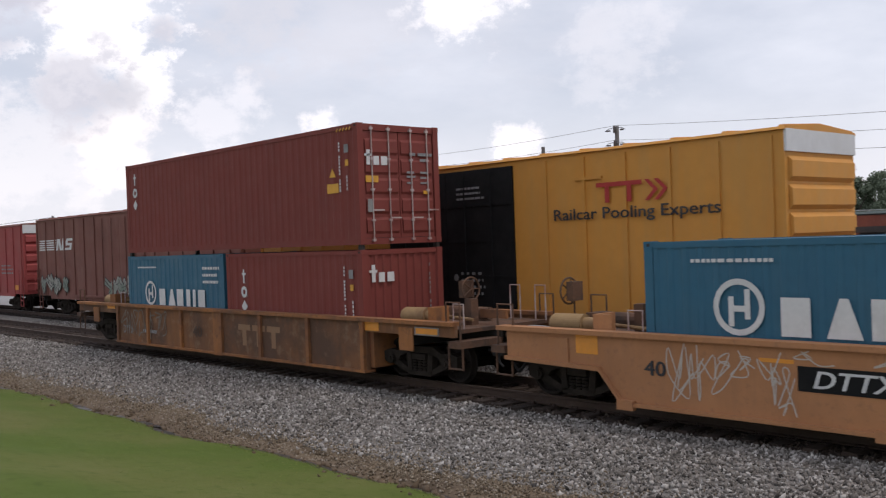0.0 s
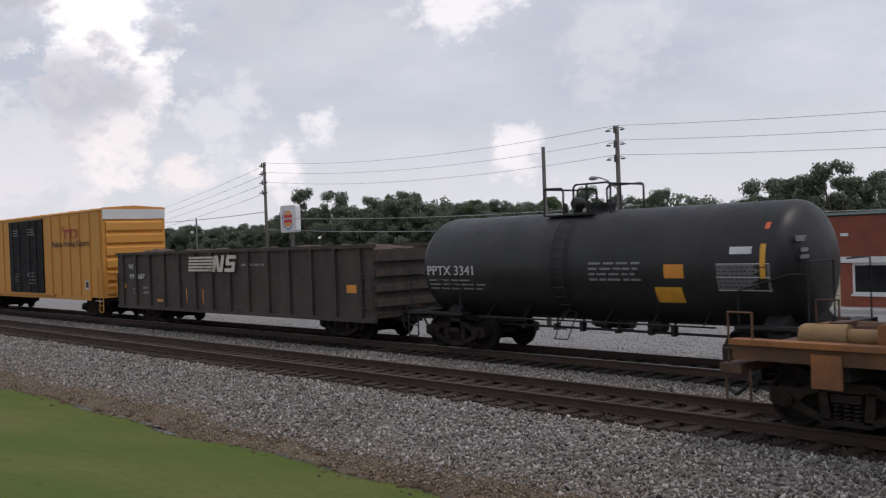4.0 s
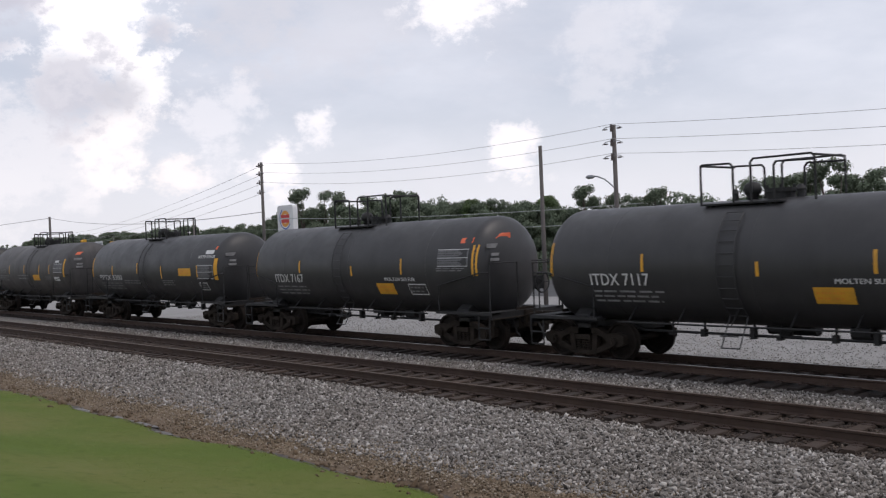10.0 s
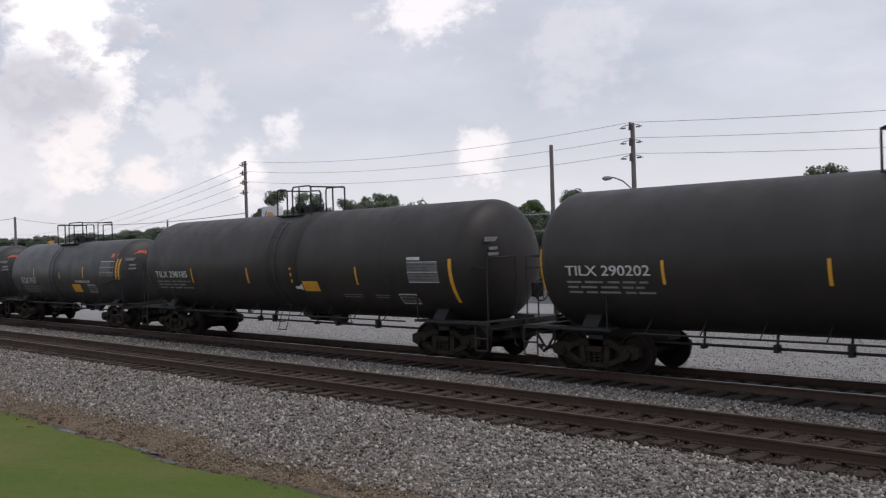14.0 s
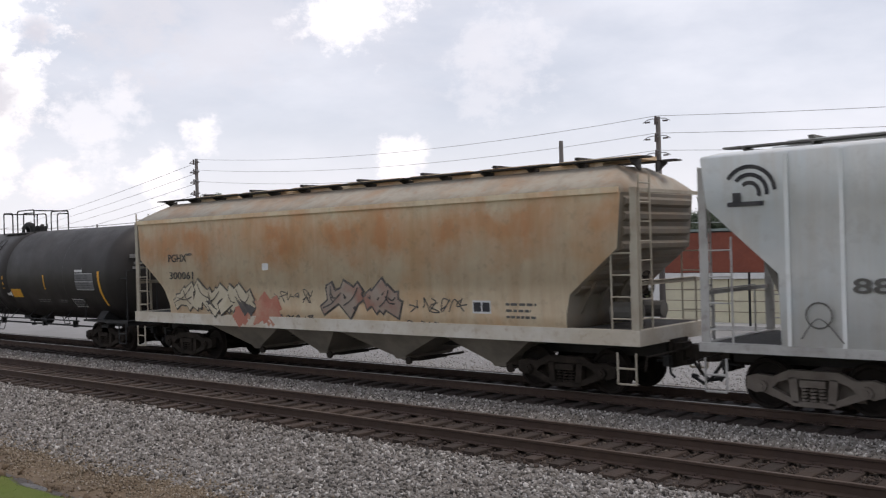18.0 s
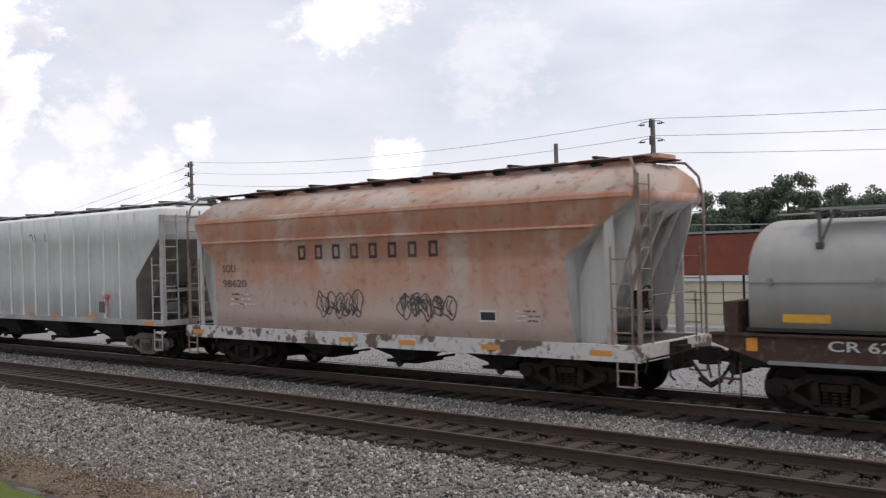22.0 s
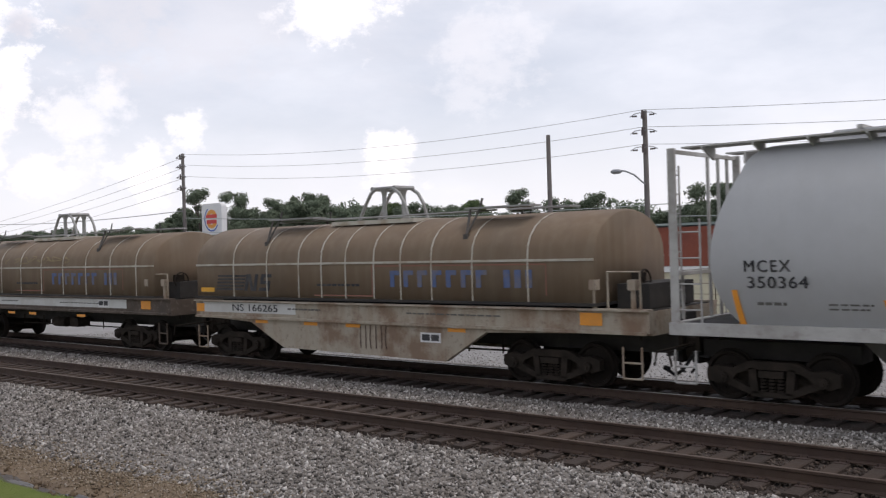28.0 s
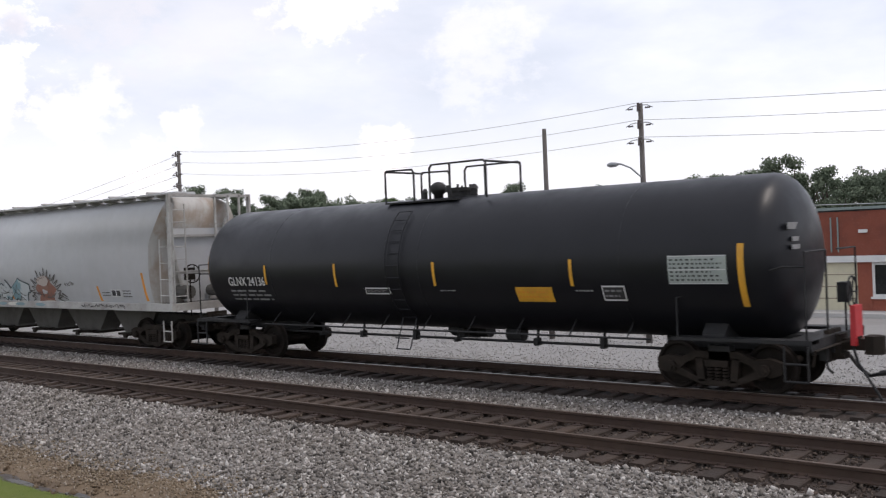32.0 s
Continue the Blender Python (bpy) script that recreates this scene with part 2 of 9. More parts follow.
M["lot"] = mat("pale_gravel", (0.27, 0.264, 0.256), 0.95, second=(0.215, 0.208, 0.2), scale=0.5, amount=0.6, speck=(0.34, 0.335, 0.33), speck_scale=14,
               speck_amount=0.4, bump=0.3, bump_scale=9, grain=0.2)
M["asphalt"] = mat("asphalt", (0.06, 0.06, 0.062), 0.9, second=(0.09, 0.09, 0.09), scale=0.4)
M["field"] = mat("far_ground", (0.07, 0.09, 0.035), 0.95, second=(0.1, 0.1, 0.06), scale=0.05, amount=0.6)
M["tie"] = mat("creosoted_tie", (0.042, 0.027, 0.019), 0.9, second=(0.064, 0.041, 0.028), scale=2, amount=0.6, streak=(0.03, 0.022, 0.018), bump=0.5,
               bump_scale=30, vary=0.35)
# Far track's ties, with the shadow of the train put into the colour
M["tie_shaded"] = mat("shadow_dark_tie", (0.026, 0.018, 0.014), 0.9, second=(0.042, 0.027, 0.02), scale=2, amount=0.6, bump=0.5, bump_scale=30, vary=0.3)
M["rail"] = mat("rusty_rail", (0.052, 0.031, 0.022), 0.85, 0.0, second=(0.07, 0.042, 0.028), scale=2, amount=0.6)
M["railtop"] = mat("polished_rail_head", (0.32, 0.30, 0.29), 0.38, 0.8, second=(0.16, 0.13, 0.11), scale=1.2, amount=0.5)
M["railtop_dull"] = mat("dull_rail_head", (0.13, 0.095, 0.075), 0.55, 0.4, second=(0.09, 0.06, 0.045), scale=1.2, amount=0.6)
M["plate"] = mat("rusty_tie_plate", (0.05, 0.032, 0.026), 0.8, 0.2)
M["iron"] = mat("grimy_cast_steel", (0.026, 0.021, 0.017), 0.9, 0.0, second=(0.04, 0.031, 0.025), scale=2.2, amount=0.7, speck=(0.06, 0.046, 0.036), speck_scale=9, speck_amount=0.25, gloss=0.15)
# Grey hopper's trucks: dust, plus the brightness of lit steel put into the colour
M["iron_lit"] = mat("dusty_lit_steel", (0.17, 0.145, 0.122), 0.85, 0.0, second=(0.1, 0.08, 0.065), scale=2.2, amount=0.7)
M["wheel"] = mat("wheel_steel", (0.018, 0.015, 0.013), 0.85, 0.0, second=(0.03, 0.022, 0.018), scale=3, amount=0.6, gloss=0.15)
M["tank"] = mat("black_tank_paint", (0.033, 0.0325, 0.034), 0.45, second=(0.05, 0.049, 0.05), scale=0.6, amount=0.7, streak=(0.045, 0.043, 0.042),
                streak_amount=0.35, bump=0.05, bump_scale=6, gloss=0.45)
M["tank_black"] = mat("dark_tank_paint", (0.015, 0.0148, 0.016), 0.45, second=(0.033, 0.03, 0.029), scale=0.6, amount=0.7, streak=(0.03, 0.028, 0.027),
                      streak_amount=0.35, bump=0.05, bump_scale=6, gloss=0.4)
M["tank_big"] = mat("brownish_black_tank_paint", (0.026, 0.023, 0.022), 0.5, second=(0.043, 0.037, 0.034), scale=0.5, amount=0.7, streak=(0.034, 0.029, 0.025), streak_amount=0.5, gloss=0.35)
M["tank_dusty"] = mat("dusty_black_tank_paint", (0.072, 0.068, 0.068), 0.55, second=(0.115, 0.103, 0.095), scale=0.45, amount=0.6,
                      streak=(0.012, 0.012, 0.013), streak_amount=0.5, speck=(0.07, 0.065, 0.06), speck_amount=0.15, bump=0.06, bump_scale=6, gloss=0.35)
M["tank_new"] = mat("clean_black_tank_paint", (0.0075, 0.008, 0.0108), 0.38, second=(0.0115, 0.012, 0.0155), scale=0.5, amount=0.5, bump=0.03, bump_scale=5,
                    gloss=0.32)
M["black"] = mat("black_fittings", (0.011, 0.011, 0.012), 0.65, second=(0.022, 0.02, 0.018), scale=3, amount=0.5)
M["yellow"] = mat("yellow_reflector", (0.72, 0.36, 0.03), 0.55, second=(0.4, 0.2, 0.04), scale=3, amount=0.4)
M["orange"] = mat("orange_reflector", (0.75, 0.29, 0.03), 0.55, second=(0.45, 0.2, 0.05), scale=3, amount=0.3)
M["redorange"] = mat("red_placard", (0.72, 0.14, 0.06), 0.6)
M["white"] = mat("white_lettering", (0.66, 0.66, 0.65), 0.7, second=(0.4, 0.4, 0.39), scale=2, amount=0.35)
M["dimwhite"] = mat("faded_lettering", (0.25, 0.25, 0.25), 0.8, second=(0.1, 0.1, 0.1), scale=3, amount=0.5)
M["panelgrey"] = mat("stencil_panel", (0.17, 0.17, 0.175), 0.8, second=(0.1, 0.1, 0.1), scale=3, amount=0.5)
M["panelpale"] = mat("pale_stencil_panel", (0.36, 0.40, 0.37), 0.8, second=(0.28, 0.32, 0.3), scale=3, amount=0.5)
M["darktext"] = mat("dark_lettering", (0.03, 0.03, 0.035), 0.8, second=(0.12, 0.11, 0.1), scale=3, amount=0.4)
M["fadedark"] = mat("faded_dark_lettering", (0.2, 0.13, 0.1), 0.8, second=(0.3, 0.2, 0.15), scale=3, amount=0.6)
M["red"] = mat("red_lettering", (0.42, 0.035, 0.03), 0.7)
M["markerred"] = mat("red_marker_paint", (0.5, 0.03, 0.035), 0.5)
M["blue"] = mat("faded_blue_lettering", (0.085, 0.12, 0.24), 0.8, second=(0.2, 0.16, 0.12), scale=2, amount=0.6)


# ---- mesh helpers ----
def part(name, bm, material, parent=None, label="", smooth=False):
    """One mesh object under a thing or a part."""
    me = bpy.data.meshes.new(name)
    bm.to_mesh(me)
    bm.free()
    return place(name, me, material, parent, label, smooth)


def place(name, me, material=None, parent=None, label="", smooth=False):
    if material is not None and not me.materials:
        me.materials.append(material)
    if smooth:
        me.polygons.foreach_set("use_smooth", [True] * len(me.polygons))
    ob = new(name, me)
    ob.parent = parent
    return tagged(ob, label)


def thing(name, at, label, category, group=""):
    ob = new(name)
    ob.location = at
    ob.empty_display_size = 0.2
    return tagged(ob, label, category, group)


def mesh_of(name, verts, faces, material):
    me = bpy.data.meshes.new(name)
    me.from_pydata([tuple(v) for v in verts], [], faces)
    if material is not None:
        me.materials.append(material)
    return me


def faces_of(bm, pts, faces):
    vs = [bm.verts.new(p) for p in pts]
    for f in faces:
        try:
            bm.faces.new([vs[i] for i in f])
        except ValueError:
            pass
    return vs


BOX = [(0, 3, 2, 1), (4, 5, 6, 7), (0, 1, 5, 4), (1, 2, 6, 5), (2, 3, 7, 6), (3, 0, 4, 7)]


def box_data(x0, x1, y0, y1, z0, z1):
    return [(x0, y0, z0), (x1, y0, z0), (x1, y1, z0), (x0, y1, z0), (x0, y0, z1), (x1, y0, z1), (x1, y1, z1), (x0, y1, z1)], BOX


def box(bm, x0, x1, y0, y1, z0, z1):
    faces_of(bm, [(x0, y0, z0), (x1, y0, z0), (x1, y1, z0), (x0, y1, z0), (x0, y0, z1), (x1, y0, z1), (x1, y1, z1), (x0, y1, z1)], BOX)


def prism(bm, pts, a, b, axis="y"):
    """A polygon pushed along an axis; pts are (x, z) for axis y, (y, z) for axis x, (x, y) for axis z."""
    n = len(pts)
    spot = {"y": lambda p, d: (p[0], d, p[1]), "x": lambda p, d: (d, p[0], p[1]), "z": lambda p, d: (p[0], p[1], d)}[axis]
    faces_of(bm, [spot(p, a) for p in pts] + [spot(p, b) for p in pts],
             [tuple(range(n))[::-1], tuple(range(n, 2 * n))] + [(i, (i + 1) % n, n + (i + 1) % n, n + i) for i in range(n)])


def rod(bm, a, b, r, n=6, r2=None):
    a, b = Vector(a), Vector(b)
    d = (b - a)
    if d.length < 1e-6:
        return
    q = d.to_track_quat("Z", "Y").to_matrix()
    ring = [Vector((math.cos(k * math.tau / n), math.sin(k * math.tau / n), 0)) for k in range(n)]
    pts = [a + q @ (v * r) for v in ring] + [b + q @ (v * (r if r2 is None else r2)) for v in ring]
    faces_of(bm, pts, [tuple(range(n))[::-1], tuple(range(n, 2 * n))] + [(i, (i + 1) % n, n + (i + 1) % n, n + i) for i in range(n)])


def pipe(bm, pts, r, n=6):
    """A bent tube in one piece."""
    pts = [Vector(p) for p in pts]
    rings = []
    for i, p in enumerate(pts):
        d = (pts[min(i + 1, len(pts) - 1)] - p).normalized() + (p - pts[max(i - 1, 0)]).normalized()
        d = d if d.length > 1e-4 else pts[min(i + 1, len(pts) - 1)] - p
        d.normalize()
        side = d.cross(Vector((0.31, 0.93, 0.19))).normalized()
        up = d.cross(side)
        if rings:
            side = (last_side - d * last_side.dot(d)).normalized()
            up = d.cross(side)
        last_side = side
        rings.append([tuple(p + side * (r * math.cos(k * math.tau / n)) + up * (r * math.sin(k * math.tau / n))) for k in range(n)])
    loft(bm, rings)


def loft(bm, rings, caps=True, closed=True):
    """Skin over rings of equal length."""
    n = len(rings[0])
    vs = [[bm.verts.new(p) for p in ring] for ring in rings]
    for a, b in zip(vs, vs[1:]):
        for i in range(n if closed else n - 1):
            bm.faces.new([a[i], a[(i + 1) % n], b[(i + 1) % n], b[i]])
    if caps:
        bm.faces.new(vs[0][::-1])
        bm.faces.new(vs[-1])


def crisp(bm, angle=0.6):
    """Smooth faces, with hard edges where the surface turns sharply."""
    for f in bm.faces:
        f.smooth = True
    for e in bm.edges:
        e.smooth = e.calc_face_angle(0) < angle
    return bm


def bm_new():
    return bmesh.new()


def boxes(*rows):
    bm = bmesh.new()
    for row in rows:
        box(bm, *row)
    return bm


# ---- flat writing and marks on a surface ----
def rect(x0, x1, z0, z1, n=1):
    zs = [z0 + (z1 - z0) * i / n for i in range(n + 1)]
    return [[(x0, a), (x1, a), (x1, b), (x0, b)] for a, b in zip(zs, zs[1:])]


def disc(x, z, r, n=20):
    return [[(x + r * math.cos(k * math.tau / n), z + r * math.sin(k * math.tau / n)) for k in range(n)]]


def ring2(x, z, r0, r1, n=24, sx=1.0, a0=0.0, a1=math.tau):
    out = []
    for k in range(n):
        a, b = a0 + (a1 - a0) * k / n, a0 + (a1 - a0) * (k + 1) / n
        out.append([(x + sx * r0 * math.cos(a), z + r0 * math.sin(a)), (x + sx * r1 * math.cos(a), z + r1 * math.sin(a)),
                    (x + sx * r1 * math.cos(b), z + r1 * math.sin(b)), (x + sx * r0 * math.cos(b), z + r0 * math.sin(b))])
    return out


def ribbon(pts, w):
    """A painted line along points, rounded by Catmull-Rom."""
    line = []
    p = [pts[0], *pts, pts[-1]]
    for i in range(1, len(p) - 2):
        for k in range(5):
            t = k / 5
            line.append(tuple(0.5 * (2 * p[i][c] + (p[i + 1][c] - p[i - 1][c]) * t + (2 * p[i - 1][c] - 5 * p[i][c] + 4 * p[i + 1][c] - p[i + 2][c]) * t * t
                                     + (3 * p[i][c] - p[i - 1][c] - 3 * p[i + 1][c] + p[i + 2][c]) * t ** 3) for c in (0, 1)))
    line.append(pts[-1])
    out, last = [], None
    for a, b in zip(line, line[1:]):
        d = Vector((b[0] - a[0], b[1] - a[1]))
        if d.length < 1e-6:
            continue
        n = Vector((-d.y, d.x)).normalized() * w / 2
        left, right = last or ((a[0] + n.x, a[1] + n.y), (a[0] - n.x, a[1] - n.y))
        last = ((b[0] + n.x, b[1] + n.y), (b[0] - n.x, b[1] - n.y))
        out.append([left, right, last[1], last[0]])
    return out


def bars(x0, x1, z0, z1, rows, seed=1, fill=0.8, gaps=4):
    """Lines of writing too small to read, as plain bars."""
    rng = random.Random(seed)
    out, step = [], (z1 - z0) / rows
    for i in range(rows):
        x, end = x0, x1 - rng.random() * (x1 - x0) * 0.25
        while x < end:
            w = (x1 - x0) / gaps * rng.uniform(0.5, 1.1)
            out += rect(x, min(x + w * fill, end), z0 + i * step + step * 0.28, z0 + i * step + step * 0.68)
            x += w
    return out


def lettering(body, x0, x1, z0, z1, shear=0.0, spacing=1.0):
    """Words in the built-in font, fitted to a rectangle of the side."""
    cu = bpy.data.curves.new("words", "FONT")
    cu.body, cu.space_character, cu.resolution_u, cu.shear = body, spacing, 3, shear
    ob = bpy.data.objects.new("words", cu)
    scene.collection.objects.link(ob)
    me = bpy.data.meshes.new_from_object(ob.evaluated_get(bpy.context.evaluated_depsgraph_get()))
    co = [(v.co.x, v.co.y) for v in me.vertices]
    polys = [[co[i] for i in p.vertices] for p in me.polygons]
    bpy.data.objects.remove(ob)
    bpy.data.curves.remove(cu)
    bpy.data.meshes.remove(me)
    xs, ys = [c[0] for c in co], [c[1] for c in co]
    ax, ay, bx, by = min(xs), min(ys), max(xs), max(ys)
    fit = lambda p: (x0 + (p[0] - ax) / (bx - ax) * (x1 - x0), z0 + (p[1] - ay) / (by - ay) * (z1 - z0))
    return [[fit(p) for p in poly] for poly in polys]


def sliced(polys, n=4):
    """Tall four-cornered marks cut into short ones, so that they follow a curved wall."""
    out = []
    for p in polys:
        if len(p) != 4:
            out.append(p)
            continue
        a, b, c, d = sorted(p, key=lambda q: q[1])
        (a, b), (c, d) = sorted((a, b)), sorted((c, d))
        mix = lambda u, v, t: (u[0] + (v[0] - u[0]) * t, u[1] + (v[1] - u[1]) * t)
        for k in range(n):
            out.append([mix(a, c, k / n), mix(b, d, k / n), mix(b, d, (k + 1) / n), mix(a, c, (k + 1) / n)])
    return out


def bold(polys, w):
    """Thicken lettering by laying it twice, a little apart."""
    return polys + [[(x + w, z) for x, z in p] for p in polys] + [[(x + w / 2, z + w / 3) for x, z in p] for p in polys]


SINGLE = ("test_table", "stencil_box", "stencil_fill", "roundel", "reflector", "placard", "patch", "sticker", "warning_label")
PRINT = ("car_number", "slogan", "patch_letters", "small_print", "graffiti", "serial_print", "web_address", "table_print", "door_print", "stencil_print", "placard_print", "rust_run", "chalk_mark", "company_emblem")


def decal(name, polys, surf, material, parent, label="", lift=0.0):
    """Marks laid on a surface: surf gives y for (x, z). Separate patches become separate parts."""
    if name in SINGLE:
        groups = [[polys[0]]]
        for a, b in zip(polys, polys[1:]):
            if set(a) & set(b):
                groups[-1].append(b)
            else:
                groups.append([b])
        if len(groups) > 1:
            return [decal(name, g, surf, material, parent, label, lift) for g in groups][0]
    verts, faces = [], []
    step = min(0.00015, 0.012 / len(polys))
    seen = {}
    for i, poly in enumerate(polys):
        if name in SINGLE:
            for p in poly:
                if p not in seen:
                    seen[p] = len(verts)
                    verts.append((p[0], surf(*p) - 0.006 - lift, p[1]))
            faces.append(tuple(seen[p] for p in poly))
            continue
        faces.append(tuple(range(len(verts), len(verts) + len(poly))))
        verts += [(x, surf(x, z) - 0.006 - lift - i * step, z) for x, z in poly]
    ob = place(name, mesh_of(name, verts, faces, material), None, parent, label)
    return tagged(ob, label, kind="stuff") if name in PRINT else ob


def scrawl(rng, x0, x1, z0, z1, n, w, turns=7):
    """Loose sprayed lines inside a rectangle."""
    out = []
    for i in range(n):
        a, b = x0 + (x1 - x0) * i / n, x0 + (x1 - x0) * (i + 1.25) / n
        out += ribbon([(rng.uniform(a, b), rng.uniform(z0, z1)) for _ in range(turns)], w)
    return out


def tag_piece(rng, x0, x1, z0, z1, n):
    """Overlapping sprayed block letters: their fills, then the lines drawn round and through them."""
    fills, lines = [], []
    w = (x1 - x0) / n
    for i in range(n):
        cx, cz = x0 + w * (i + 0.5), (z0 + z1) / 2 + rng.uniform(-0.1, 0.1) * (z1 - z0)
        rx, rz = w * rng.uniform(0.5, 0.66), (z1 - z0) / 2 * rng.uniform(0.82, 1.05)
        m = rng.choice([7, 8, 9])
        edge = [(cx + rx * rng.uniform(0.5, 1.35) * math.cos(k * math.tau / m + 0.3), cz + rz * rng.uniform(0.6, 1.2) * math.sin(k * math.tau / m + 0.3)) for k in range(m)]
        fills.append(edge)
        lines += ribbon(edge + edge[:1], 0.035)
        for _ in range(2):
            a, b, c = (rng.uniform(-0.6, 0.6) for _ in range(3))
            lines += ribbon([(cx + a * rx, cz - 0.7 * rz), (cx + b * rx, cz), (cx + c * rx, cz + 0.7 * rz)], 0.03)
    return fills, lines


def block_piece(rng, x0, x1, z0, z1, n, w, edge=0.04):
    """Tangled sprayed shapes built of wide flared strokes: the dark outlines, the fills and a few thin lines in them."""
    outline, fill, inner = [], [], []
    step = (x1 - x0) / n
    for i in range(n):
        ox, oz = x0 + step * i, z0 + rng.uniform(-0.06, 0.08) * (z1 - z0)
        wide, tall, lean = step * 0.95, (z1 - z0) * rng.uniform(0.85, 1.05), rng.uniform(-0.12, 0.2)
        for k in range(4):
            a, b, c, d = rng.uniform(-0.2, 0.5), rng.uniform(0.0, 0.55), rng.uniform(0.4, 1.2), rng.uniform(0.45, 1.0)
            if k % 2:
                b, d = d, b
            p = Vector((ox + wide * (a + lean * b), oz + tall * b))
            q = Vector((ox + wide * (c + lean * d), oz + tall * d))
            along = (q - p).normalized()
            side = Vector((-along.y, along.x))
            f0, f1 = w * rng.uniform(0.7, 1.1) / 2, w * rng.uniform(0.9, 1.5) / 2
            for out, g in ((outline, edge), (fill, 0)):
                a0, a1 = p - along * (w * 0.2 + g), q + along * (w * 0.2 + g)
                out.append([tuple(a0 - side * (f0 + g)), tuple(a1 - side * (f1 + g)), tuple(a1 + side * (f1 + g)), tuple(a0 + side * (f0 + g))])
            if rng.random() < 0.6:
                inner += ribbon([tuple(p + side * f0 * 0.4), tuple((p + q) / 2 - side * f0 * 0.2), tuple(q + side * f1 * 0.3)], edge * 0.7)
    return outline, fill, inner


def mural(rng, spots, w=0.05, squiggles=1):
    """Rounded sprayed letters that overlap, later ones in front: a patchwork of fills for each, and the lines of them all."""
    shapes = []
    for x, z, rx, rz in spots:
        r = [rng.uniform(0.76, 1.16) for _ in range(20)]
        shapes.append((x, z, rx, rz, [(r[k - 1] + 2 * r[k] + r[(k + 1) % 20]) / 4 for k in range(20)]))

    def at(s, k, f):
        a = k * math.tau / 20
        return (s[0] + s[2] * s[4][k % 20] * f * math.cos(a), s[1] + s[3] * s[4][k % 20] * f * math.sin(a))

    def covers(s, px, pz):
        dx, dz = (px - s[0]) / s[2], (pz - s[1]) / s[3]
        return math.hypot(dx, dz) < s[4][round(math.atan2(dz, dx) / math.tau * 20) % 20]

    fills, lines = [], []
    for i, s in enumerate(shapes):
        fills.append([[at(s, k, f), at(s, k, f + 0.25), at(s, k + 1, f + 0.25), at(s, k + 1, f)][1 if f == 0 else 0:] for f in (0, 0.25, 0.5, 0.75) for k in range(20)])
        edge = [at(s, k, 1) for k in range(20)]
        drawn = ribbon(edge + edge[:1], w)
        for _ in range(squiggles):
            drawn += ribbon([(s[0] + s[2] * rng.uniform(-0.55, 0.55), s[1] + s[3] * q) for q in (-0.7, -0.2, 0.25, 0.6)], w * 0.75)
        for q in drawn:
            c = (sum(p[0] for p in q) / len(q), sum(p[1] for p in q) / len(q))
            if not any(covers(o, *c) for o in shapes[i + 1:]):
                lines.append(q)
    return fills, lines


def blob(rng, x, z, rx, rz, n=14):
    """A rough closed patch."""
    return [[(x + rx * rng.uniform(0.75, 1.1) * math.cos(k * math.tau / n), z + rz * rng.uniform(0.75, 1.1) * math.sin(k * math.tau / n)) for k in range(n)]]


# ---- the ground, one sheet from the lawn to the horizon ----
def wave(x, seed, size=1.0):
    return size * (noise.noise((x * 0.35, seed, 0)) * 0.6 + noise.noise((x * 1.3, seed, 3)) * 0.28 + noise.noise((x * 4.0, seed, 7)) * 0.12)


GROUND_X = np.concatenate([[-2500, -900, -400, -200, -120, -80], np.arange(-60, 12, 0.3), [16, 30, 60, 150, 500, 2500]])
# y, z, how much the line wanders, seed, material of the strip beyond it
GROUND = [(-2500, 1.2, 0, 0, "field"), (-60, 1.2, 0, 0, "grass"), (-6, 1.15, 0, 0, "grass"), (-1, 0.95, 0, 0, "grass"), (2.5, 0.35, 0.1, 1, "grass"),
          (5.2, -0.25, 0.1, 2, "grass"), (7.2, -0.56, 0.15, 3, "grass"), (8.05, -0.63, 0.45, 4, "mud"), (8.4, -0.72, 0.42, 4, "dirt"),
          (8.75, -0.68, 0.4, 5, "dirt"), (9.25, -0.60, 1.0, 6, "bed"), (10.4, -0.44, 0.3, 7, "bed"), (11.6, -0.31, 0.2, 8, "bed"),
          (12.32, -0.245, 0.12, 9, "trackbed"), (12.5, -0.24, 0, 0, "trackbed"), (14.85, -0.24, 0, 0, "trackbed"), (15.0, -0.235, 0.12, 10, "bed"), (15.9, -0.27, 0.1, 11, "bed"),
          # the strip coloured as the far train's shadow runs from 17.5 to 21.2
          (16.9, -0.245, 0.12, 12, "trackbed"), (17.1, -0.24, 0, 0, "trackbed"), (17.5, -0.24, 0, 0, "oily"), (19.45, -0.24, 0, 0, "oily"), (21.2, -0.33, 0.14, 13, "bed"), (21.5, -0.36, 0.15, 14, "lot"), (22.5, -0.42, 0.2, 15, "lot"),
          (27, -0.42, 0.2, 16, "lot"), (40, -0.42, 0.1, 17, "asphalt"), (56, -0.41, 0, 0, "field"), (60, -0.4, 0, 0, "field"), (130, 1.0, 0, 0, "field"), (3000, 2.0, 0, 0, "field")]


